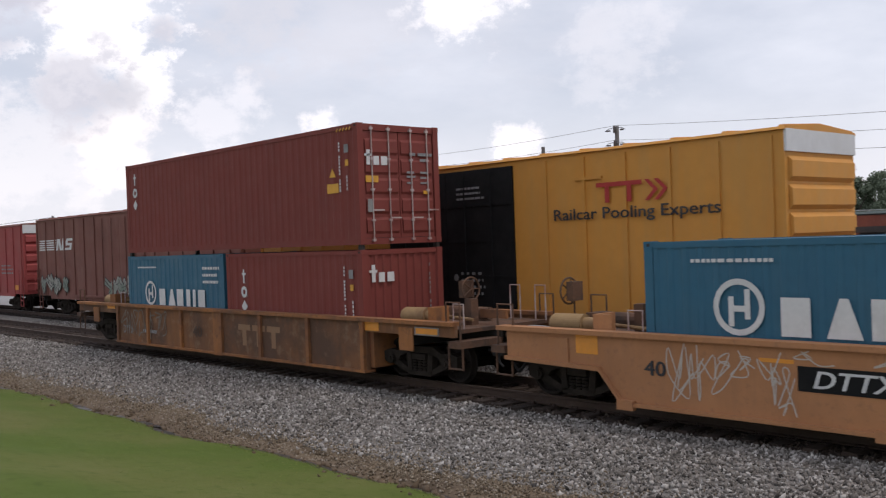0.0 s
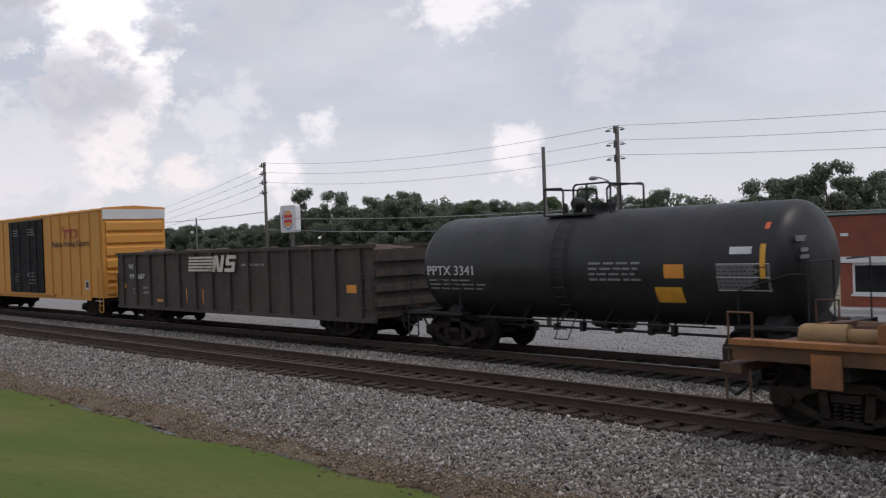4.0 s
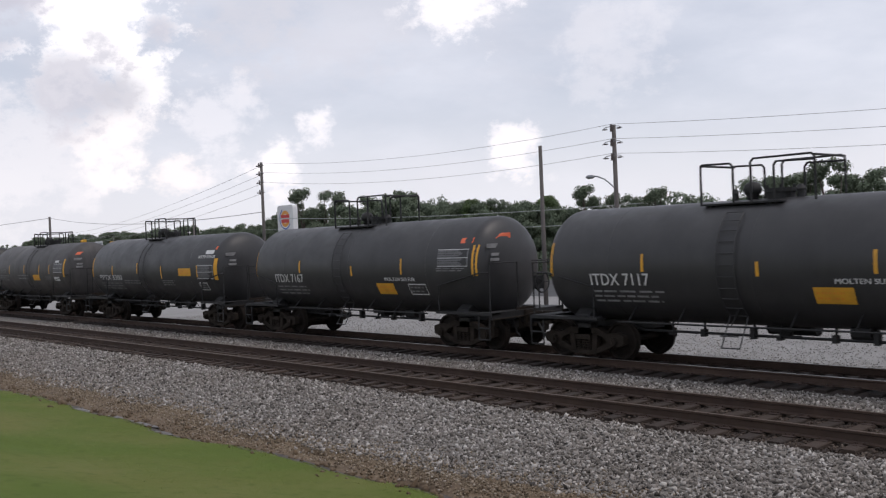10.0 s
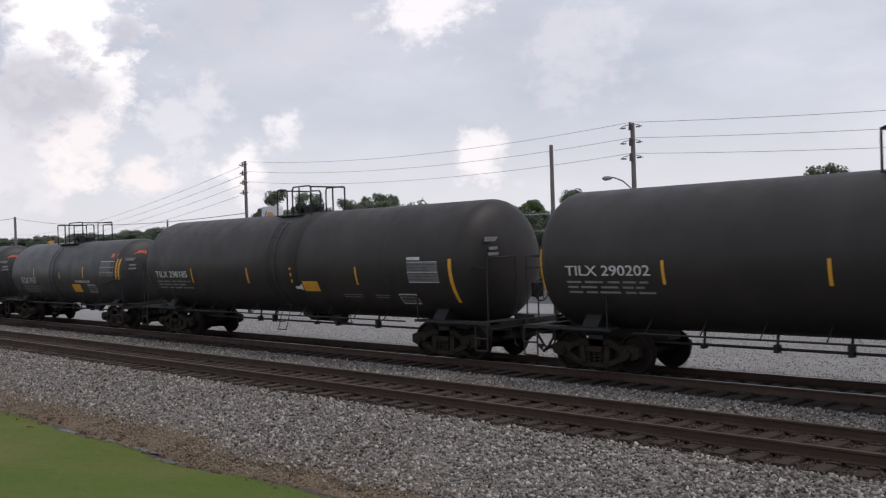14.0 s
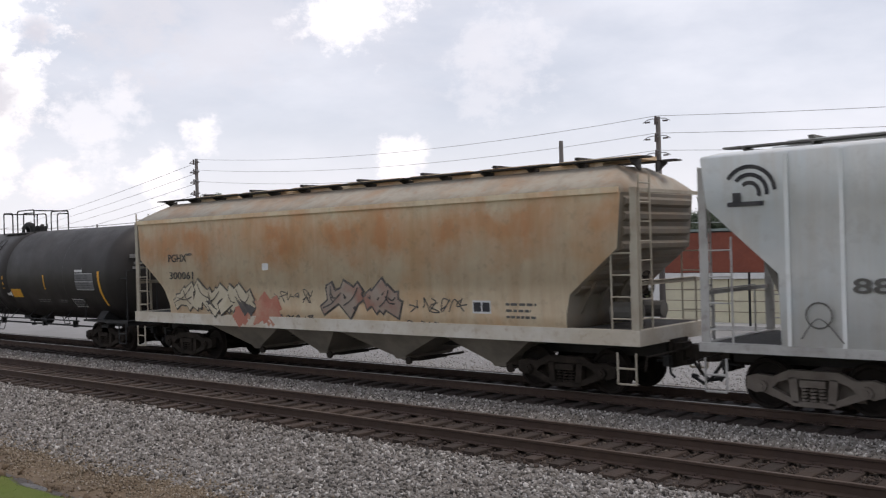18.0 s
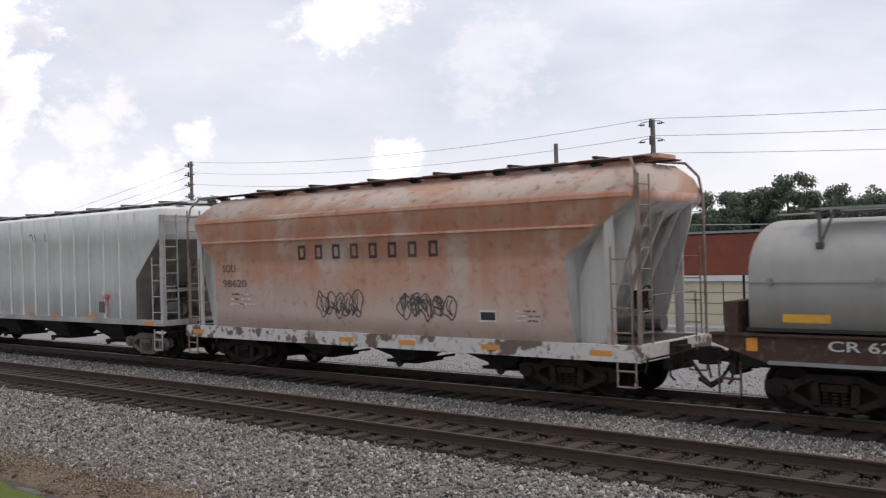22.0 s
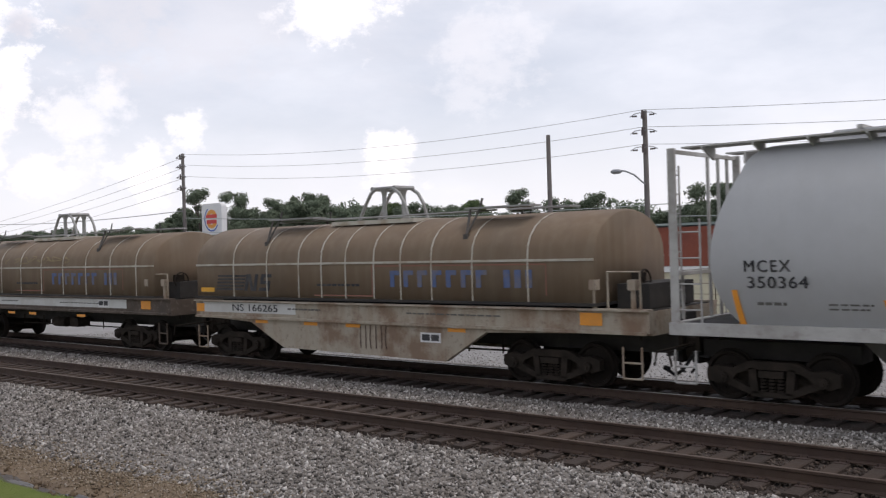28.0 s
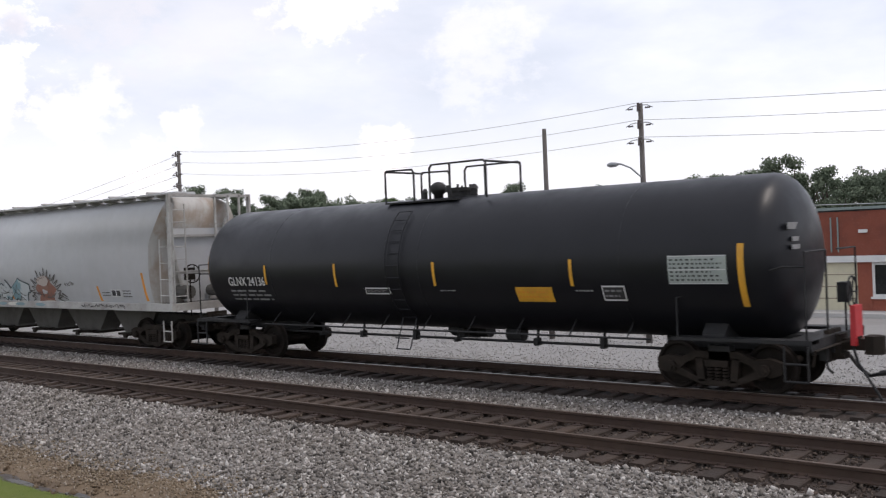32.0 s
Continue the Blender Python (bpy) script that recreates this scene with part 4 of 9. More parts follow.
def plant():
    kinds = [tree_kind(21, 8, 3.2), tree_kind(22, 8, 2.7), tree_kind(23, 8, 3.6), tree_kind(24, 8, 2.3, True), tree_kind(25, 8, 3.0),
             tree_kind(26, 8, 2.4, n=5200, count=20, swell=0.8, label="sparse thin-crowned tree at the edge of the wood")]
    rng = random.Random(4)
    sx, sz = [p[0] for p in SKYLINE], [p[1] for p in SKYLINE]
    x, first = -180.0, [True] * len(kinds)
    while x < -10:
        top = float(np.interp(x, sx, sz)) + rng.uniform(-0.7, 0.7)
        k = rng.choice([0, 0, 1, 2, 4, 4, 5]) if not -60 < x < -52 else rng.choice([3, 3, 4])
        thin = any(a < x < b for a, b in ((-86.5, -80), (-49.5, -46.5), (-44.5, -40), (-26.5, -21.5)))
        if thin:
            k, top = 5, top + 0.5
        s = max(top - LOT, 3) / 8 * rng.uniform(0.92, 1.06)
        y = 62 + rng.uniform(-3, 4)
        m = Matrix.LocRotScale((x, y, LOT), Euler((0, 0, rng.uniform(0, 6.28))), (s, s, s))
        base = kinds[k]
        if first[k]:
            base.matrix_basis, first[k] = m, False
        else:
            base.scale = (s, s, s)
            copy_thing(base, Matrix.LocRotScale((x, y, LOT), Euler((0, 0, rng.uniform(0, 6.28))), None))
        x += rng.uniform(1.2, 2.3) * s * (0.8 if thin else 1)
    for k, used in enumerate(first):
        if used:
            for o in (*kinds[k].children_recursive, kinds[k]):
                bpy.data.objects.remove(o)
    # the wood behind, too far off to tell its trees apart: leaves on many rounded clumps
    rngn = np.random.default_rng(8)
    count, n = 2300, 210000
    hx = rngn.uniform(-260, 10, count)
    r = rngn.uniform(0.35, 1.0, count)
    top = np.interp(hx, sx, sz) - 0.25 + np.array([noise.noise((a * 0.45, 0, 1)) for a in hx]) * 0.8
    hz = top - r - (top - LOT - 1) * rngn.random(count) ** 1.4
    hubs = np.stack([hx, rngn.uniform(67, 72, count), hz, r], -1)
    pick = rngn.choice(count, n, p=r ** 2 / (r ** 2).sum())
    d = rngn.normal(size=(n, 3))
    d[:, 1] = -np.abs(d[:, 1])
    d /= np.linalg.norm(d, axis=1)[:, None]
    centre = hubs[pick, :3] + d * hubs[pick, 3:] * rngn.uniform(0.6, 1.1, (n, 1))
    quads = leaf_quads(centre, d + rngn.normal(0, 0.55, (n, 3)), rngn.uniform(0.07, 0.16, (n, 1)), rngn)
    me = bpy.data.meshes.new("wood")
    me.from_pydata(quads.tolist(), [], np.arange(4 * n).reshape(-1, 4).tolist())
    me.materials.append(M["leaf"])
    tagged(new("far_wood", me), "dense dark green woodland on the rise behind the town", "woodland", kind="stuff")


def hedge():
    """Shrubs along the foot of the trees."""
    rng = np.random.default_rng(18)
    n = 45000
    x = rng.uniform(-210, -14, n)
    top = 1.5 + np.array([noise.noise((a * 0.3, 4, 0)) for a in x]) * 0.7
    c = np.stack([x, rng.uniform(58.5, 60.5, n), LOT + (top + 0.6) * rng.random(n) ** 0.8], -1)
    me = bpy.data.meshes.new("shrubs")
    me.from_pydata(leaf_quads(c, rng.normal(size=(n, 3)) * 0.7 + np.array([0, -0.5, 0.8]), rng.uniform(0.06, 0.15, (n, 1)), rng).tolist(), [], np.arange(4 * n).reshape(-1, 4).tolist())
    me.materials.append(M["leaf"])
    tagged(new("shrubs", me), "dark green shrubs along the foot of the trees", "shrubs", kind="stuff")


hedge()
plant()


# ---- the brick shop beyond the lot ----
M["brick"] = mat("red_brick", (0.26, 0.075, 0.045), 0.9, second=(0.17, 0.05, 0.035), scale=1.2, amount=0.6, speck=(0.33, 0.13, 0.09), speck_scale=14, vary=0.22)
M["mortar"] = mat("mortar", (0.2, 0.15, 0.12), 0.95)
M["cream"] = mat("cream_board", (0.62, 0.58, 0.42), 0.8, second=(0.5, 0.47, 0.36), scale=1.2, amount=0.5)
M["trimwhite"] = mat("white_trim", (0.72, 0.72, 0.70), 0.6, second=(0.55, 0.55, 0.53), scale=1.5, amount=0.5)
M["roofedge"] = mat("roof_coping", (0.22, 0.27, 0.25), 0.7)
M["concrete"] = mat("concrete", (0.48, 0.47, 0.45), 0.9, second=(0.36, 0.35, 0.33), scale=1.2)
M["glass"] = mat("dark_shop_glass", (0.012, 0.014, 0.016), 0.06, gloss=0.6, bump=0, second=(0.03, 0.03, 0.03), scale=0.7)


def shop():
    y0, y1 = 37.5, 47.0
    ob = thing("brick_shop", (0, 0, 0), "single-storey red brick shop with white-framed windows and cream boarded doors", "shop")
    back = boxes((-23.2, 14, y1 - 0.3, y1, LOT, 3.4), (-23.2, -22.9, y0 + 0.3, y1, LOT, 3.4), (13.7, 14, y0 + 0.3, y1, LOT, 3.4))
    part("wall", back, M["brick"], ob)
    part("upper_wall", boxes((-23.2, 14, y0, y0 + 0.3, 1.78, 3.4)), M["brick"], ob)
    part("roof", boxes((-23.2, 14, y0 + 0.05, y1, 3.4, 3.46)), M["asphalt"], ob)
    part("coping", boxes((-23.3, 14.1, y0 - 0.08, y0 + 0.35, 3.46, 3.56)), M["roofedge"], ob)
    part("fascia_band", boxes((-23.2, 14, y0 - 0.12, y0 - 0.002, 1.52, 1.76)), M["trimwhite"], ob, "white-grey canopy band over the shopfront")
    part("plinth", boxes((-23.4, 14, y0 - 1.3, y0 + 0.2, LOT, LOT + 0.16)), M["concrete"], ob, "pale concrete step")
    part("downpipe_panel", boxes((-23.75, -23.25, y0 - 0.06, y0 + 0.25, LOT, 2.9)), M["trimwhite"], ob, "tall white panel at the corner")
    # bays between brick piers: kind, x0, x1
    bays = [("board", -23.2, -20.4), ("board", -20.35, -17.55), ("board", -17.5, -14.7), ("window", -14.2, -12.0), ("door", -11.7, -10.5), ("window", -10.3, -8.2),
            ("window", -7.9, -5.5), ("door", -5.2, -4.0), ("window", -3.6, -0.5)]
    edges = sorted((a, b) for _, a, b in bays)
    cur = -23.2
    piers = []
    for a, b in edges + [(14, 14)]:
        if a - cur > 0.06:
            piers.append((cur, a))
        cur = b
    for a, b in piers:
        part("pier", boxes((a, b, y0, y0 + 0.3, LOT, 1.78)), M["brick"], ob)
    base = LOT + 0.16
    for kind, a, b in bays:
        if kind == "board":
            w = part("boarding", boxes((a, b, y0 + 0.05, y0 + 0.12, base, 1.5)), M["cream"], ob, "cream plywood boarding")
            for k in range(1, 4):
                z = base + (1.5 - base) * k / 4
                part("batten", boxes((a, b, y0 + 0.035, y0 + 0.048, z - 0.012, z + 0.012)), M["mortar"], w)
        else:
            low = 0.25 if kind == "window" else base
            fr = 0.09
            frame_rows = [(a, a + fr, y0 + 0.02, y0 + 0.12, low, 1.5), (b - fr, b, y0 + 0.02, y0 + 0.12, low, 1.5), (a + fr, b - fr, y0 + 0.02, y0 + 0.12, 1.5 - fr, 1.5),
                          (a + fr, b - fr, y0 + 0.02, y0 + 0.12, low, low + fr)]
            if kind == "door":
                c = (a + b) / 2
                frame_rows += [(a + fr, b - fr, y0 + 0.02, y0 + 0.12, 1.08, 1.17), (c - 0.05, c + 0.05, y0 + 0.02, y0 + 0.12, low + fr, 1.08),
                               (a + fr, c - 0.05, y0 + 0.02, y0 + 0.12, 0.35, 0.43), (c + 0.05, b - fr, y0 + 0.02, y0 + 0.12, 0.35, 0.43)]
            w = part("shop_door" if kind == "door" else "shop_window", boxes(*frame_rows), M["trimwhite"], ob, "white frame with dark glass")
            part("pane", boxes((a + fr, b - fr, y0 + 0.065, y0 + 0.075, low + fr, 1.5 - fr)), M["glass"], w)
            if kind == "window":
                part("sill", boxes((a - 0.05, b + 0.05, y0 - 0.06, y0 + 0.02, 0.17, 0.25)), M["trimwhite"], w)
                part("stall_wall", boxes((a, b, y0 + 0.02, y0 + 0.28, base, 0.17)), M["brick"], w)
    part("wall_lamp", boxes((-14.6, -14.3, y0 - 0.1, y0 - 0.001, 2.6, 2.72)), M["trimwhite"], ob, "small white light on the brickwork")
    part("wall_lamp", boxes((-18.3, -18.0, y0 - 0.1, y0 - 0.001, 2.6, 2.72)), M["trimwhite"], ob, "small white light on the brickwork")
    bm = bm_new()
    rod(bm, (-19.0, y0 - 1.1, LOT), (-19.0, y0 - 1.1, 1.8), 0.05, 8)
    part("canopy_post", bm, M["black"], ob)
    bm = bm_new()
    for dx in (0, 0.25):
        rod(bm, (-15.6 + dx, y0 - 0.03, 1.9), (-15.6 + dx, y0 - 0.03, 3.2), 0.03)
    part("conduit", bm, M["roofedge"], ob)
    return ob


SHOP = shop()


# ---- a parked car on the road beyond the lot ----
def parked_car(x, y):
    car = thing("parked_car", (x, y, -0.41), "white parked estate car with dark windows", "car")
    paint, tyre = mat("white_car_paint", (0.7, 0.7, 0.7), 0.35, second=(0.6, 0.6, 0.6), scale=1), mat("tyre_rubber", (0.02, 0.02, 0.02), 0.8)
    bm = bm_new()
    prism(bm, [(-2.15, 0.35), (2.15, 0.35), (2.2, 0.95), (2.1, 1.05), (-1.0, 1.05), (-2.05, 0.95), (-2.2, 0.7)], -0.88, 0.88)
    bmesh.ops.bevel(bm, geom=bm.edges[:], offset=0.05, segments=2, affect="EDGES")
    part("body", bm, paint, car)
    bm = bm_new()
    loft(bm, [[(a, -w, z), (b, -w, z), (b, w, z), (a, w, z)] for z, a, b, w in ((1.04, -0.95, 2.1, 0.84), (1.6, -0.25, 1.95, 0.7), (1.68, -0.1, 1.85, 0.62))])
    part("cabin", bm, paint, car)
    for side in (-1, 1):
        for a, b, lean in ((-0.62, 0.2, 0.42), (0.3, 1.1, 0.0), (1.2, 1.9, -0.12)):
            bm = bm_new()
            pts = [(a, 1.1), (b, 1.1), (b + min(lean, 0), 1.5), (a + max(lean, 0), 1.5)]
            lean_y = lambda z: side * (0.84 - 0.14 * (z - 1.04) / 0.56 + 0.006)
            faces_of(bm, [(px, lean_y(pz), pz) for px, pz in pts] + [(px, lean_y(pz) - side * 0.02, pz) for px, pz in pts], BOX)
            part("window", bm, M["glass"], car)
        for wx in (-1.35, 1.35):
            bm = bm_new()
            rod(bm, (wx, side * 0.7, 0.34), (wx, side * 0.9, 0.34), 0.34, 20)
            w = part("wheel", bm, tyre, car)
            bm = bm_new()
            rod(bm, (wx, side * 0.9, 0.34), (wx, side * 0.915, 0.34), 0.2, 16)
            part("rim", bm, M["lampgrey"], w)
    part("bumper", boxes((-2.26, -2.1, -0.8, 0.8, 0.38, 0.55)), M["lampgrey"], car)
    part("bumper", boxes((2.1, 2.27, -0.8, 0.8, 0.38, 0.55)), M["lampgrey"], car)


parked_car(-36.8, 57.0)


# ---- running gear, shared by all cars ----
WHEEL_R = 0.445


def truck_mesh():
    bm = bm_new()
    for y in (-1.0, 1.0):
        a, b = y - 0.08, y + 0.08
        prism(bm, [(-1.18, 0.40), (-1.18, 0.60), (-0.98, 0.66), (-0.70, 0.63), (-0.42, 0.76), (0.42, 0.76), (0.70, 0.63), (0.98, 0.66), (1.18, 0.60), (1.18, 0.40),
                   (1.0, 0.33), (0.72, 0.42), (0.62, 0.53), (0.36, 0.62), (-0.36, 0.62), (-0.62, 0.53), (-0.72, 0.42), (-1.0, 0.33)], a, b)
        for s in (-1, 1):
            prism(bm, [(s * 0.92, 0.36), (s * 0.74, 0.44), (s * 0.34, 0.26), (s * 0.34, 0.15)][::s], a + 0.01, b - 0.01)
            prism(bm, [(s * 0.24, 0.2), (s * 0.38, 0.2), (s * 0.42, 0.64), (s * 0.28, 0.64)][::s], a, b)
            rod(bm, (s * 0.89, y - 0.16, 0.46), (s * 0.89, y + 0.16, 0.46), 0.105, 10)
            rod(bm, (s * 0.89, y - 0.19, 0.46), (s * 0.89, y + 0.19, 0.46), 0.055, 8)
        box(bm, -0.36, 0.36, a, b, 0.14, 0.23)
        for dx in (-0.15, 0.0, 0.15):
            for dy in (-0.05, 0.05):
                for k in range(4):
                    rod(bm, (dx, y + dy, 0.24 + k * 0.06), (dx, y + dy, 0.275 + k * 0.06), 0.058, 8)
        box(bm, -0.22, 0.22, y - 0.11, y + 0.11, 0.48, 0.6)
        # added plate behind the side frame, stands in for the shade in its openings
        k = 0.86 if y > 0 else -0.86
        box(bm, -0.8, 0.8, *sorted((k, k * 0.96)), 0.24, 0.6)
    box(bm, -0.42, 0.42, -0.78, 0.78, 0.2, 0.64)
    box(bm, -0.2, 0.2, -0.95, 0.95, 0.46, 0.68)
    rod(bm, (0, 0, 0.66), (0, 0, 0.8), 0.2, 12)
    for s in (-1, 1):
        rod(bm, (s * 0.35, -0.85, 0.36), (s * 0.35, 0.85, 0.36), 0.045, 6)
        for y in (-0.75, 0.75):
            box(bm, s * 0.35 - 0.03 + s * 0.06, s * 0.35 + 0.03 + s * 0.06, y - 0.06, y + 0.06, 0.28, 0.52)
    me = bpy.data.meshes.new("truck")
    bm.to_mesh(me)
    bm.free()
    return me


def wheelset_mesh():
    bm = bm_new()
    rod(bm, (0, -1.05, 0), (0, 1.05, 0), 0.075, 10)
    n = 28
    for s in (-1, 1):
        prof = [(0.80, 0.10), (0.80, 0.17), (0.735, 0.20), (0.735, 0.36), (0.80, 0.385), (0.80, 0.435), (0.70, 0.445), (0.685, 0.475), (0.66, 0.475), (0.66, 0.385),
                (0.70, 0.36), (0.70, 0.2), (0.64, 0.17), (0.64, 0.10)]
        loft(bm, [[(r * math.cos(k * math.tau / n), s * y, r * math.sin(k * math.tau / n)) for k in range(n)] for y, r in prof], caps=True)
        for k in range(2):
            a = k * math.pi
            box(bm, 0.26 * math.cos(a) - 0.03, 0.26 * math.cos(a) + 0.03, *(sorted((s * 0.735, s * 0.75))), 0.26 * math.sin(a) - 0.03, 0.26 * math.sin(a) + 0.03)
    me = bpy.data.meshes.new("wheelset")
    bm.to_mesh(me)
    bm.free()
    me.materials.append(M["wheel"])
    return me


TRUCK, WHEELSET = truck_mesh(), wheelset_mesh()
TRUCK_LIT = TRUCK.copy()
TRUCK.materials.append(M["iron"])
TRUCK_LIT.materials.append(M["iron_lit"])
WHEELS = []          # every wheelset, with the car that carries it
MOVERS = {"far": [], "near": []}


def running_gear(car, centres, lit=False, train="far"):
    for c in centres:
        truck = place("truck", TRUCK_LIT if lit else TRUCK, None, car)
        truck.location = (c, 0, 0)
        for dx in (-0.89, 0.89):
            w = place("wheelset", WHEELSET, None, truck)
            w.location = (dx, 0, 0.46)
            WHEELS.append((w, dx, car, train))


def coupler(car, x, s, z=0.86, hose=True):
    """Draft gear, knuckle and air hose at an end; s is the way out."""
    bm = bm_new()
    box(bm, *sorted((x - s * 0.3, x + s * 0.25)), -0.2, 0.2, z - 0.18, z + 0.18)
    box(bm, *sorted((x + s * 0.25, x + s * 0.7)), -0.08, 0.08, z - 0.1, z + 0.1)
    prism(bm, [(x + s * 0.64, -0.15), (x + s * 0.8, -0.18), (x + s * 0.94, -0.06), (x + s * 0.94, 0.06), (x + s * 0.8, 0.18), (x + s * 0.64, 0.15)], z - 0.16, z + 0.16, "z")
    part("coupler", bm, M["iron"], car)
    bm = bm_new()
    box(bm, *sorted((x + s * 0.02, x + s * 0.1)), -0.34, 0.34, z - 0.3, z + 0.26)
    box(bm, *sorted((x + s * 0.1, x + s * 0.3)), -0.16, 0.16, z - 0.26, z - 0.16)
    part("striker", bm, M["iron"], car)
    if hose:
        bm = bm_new()
        pipe(bm, [(x, 0.3 * s, z - 0.12), (x + s * 0.2, 0.3 * s, z - 0.18), (x + s * 0.42, 0.28 * s, z - 0.46), (x + s * 0.62, 0.2 * s, z - 0.58), (x + s * 0.86, 0.06 * s, z - 0.5)], 0.034)
        rod(bm, (x + s * 0.84, 0.0, z - 0.5), (x + s * 0.96, 0.0, z - 0.47), 0.05, 8)
        part("air_hose", bm, M["black"], car)
        bm = bm_new()
        pipe(bm, [(x - s * 0.2, -0.42, z - 0.16), (x + s * 0.06, -0.42, z - 0.14), (x + s * 0.1, -0.42, z - 0.4), (x + s * 0.18, -0.4, z - 0.48)], 0.026)
        box(bm, *sorted((x - s * 0.02, x + s * 0.1)), -0.5, -0.34, z - 0.26, z - 0.06)
        part("angle_cock", bm, M["black"], car)


def uncouple_lever(car, x, s, hw=1.4, z=0.9):
    bm = bm_new()
    pipe(bm, [(x, -hw, z - 0.28), (x + s * 0.05, -hw, z - 0.02), (x + s * 0.1, -0.3, z), (x + s * 0.4, -0.05, z + 0.1)], 0.022)
    part("uncoupling_lever", bm, M["iron"], car)


def ladder_at(car, foot0, foot1, rise, rungs, material, r):
    """Two stiles with round rungs between them."""
    a, b = Vector(foot0), Vector(foot1)
    lad = None
    for p in (a, b):
        bm = bm_new()
        rod(bm, p, p + Vector((0, 0, rise)), r * 1.3)
        stile = part("ladder" if lad is None else "stile", bm, material, car if lad is None else lad)
        lad = lad or stile
    bm = bm_new()
    rod(bm, a, b, r)
    me = bpy.data.meshes.new("rung")
    bm.to_mesh(me)
    bm.free()
    me.materials.append(material)
    for k in range(rungs):
        place("rung", me, None, lad).location = (0, 0, rise * (k + 0.5) / rungs)
    return lad


def ladder(car, x0, x1, y, z0, z1, rungs, material, r=0.018):
    return ladder_at(car, (x0, y, z0), (x1, y, z0), z1 - z0, rungs, material, r)


def end_ladder(car, x, y0, y1, z0, z1, rungs, material, r=0.018):
    return ladder_at(car, (x, y0, z0), (x, y1, z0), z1 - z0, rungs, material, r)


def steps(car, x, material, z0=0.35, z1=0.95, w=0.4, y=-1.45):
    bm = bm_new()
    for dx in (-w / 2, w / 2):
        rod(bm, (x + dx, y, z0), (x + dx, y, z1), 0.022)
    for k in range(2):
        rod(bm, (x - w / 2, y, z0 + k * 0.3), (x + w / 2, y, z0 + k * 0.3), 0.022)
    part("step", bm, material, car)


def hand_wheel(car, x, y, z, s, material, r=0.28):
    """Brake wheel facing along the car, on a geared housing."""
    bm = bm_new()
    n = 18
    loft(bm, [[(x + 0.02 * math.cos(b), y + (r + 0.02 * math.sin(b)) * math.cos(a), z + (r + 0.02 * math.sin(b)) * math.sin(a)) for b in np.arange(0, math.tau, math.tau / 6)]
              for a in np.linspace(0, math.tau, n + 1)], caps=False)
    for k in range(5):
        a = k * math.tau / 5
        rod(bm, (x, y, z), (x, y + r * math.cos(a), z + r * math.sin(a)), 0.014)
    w = part("brake_wheel", bm, material, car)
    bm = bm_new()
    box(bm, *sorted((x - s * 0.05, x - s * 0.22)), y - 0.14, y + 0.14, z - 0.18, z + 0.18)
    rod(bm, (x - s * 0.12, y, z - 0.18), (x - s * 0.12, y, 1.0), 0.02)
    part("brake_housing", bm, material, w)


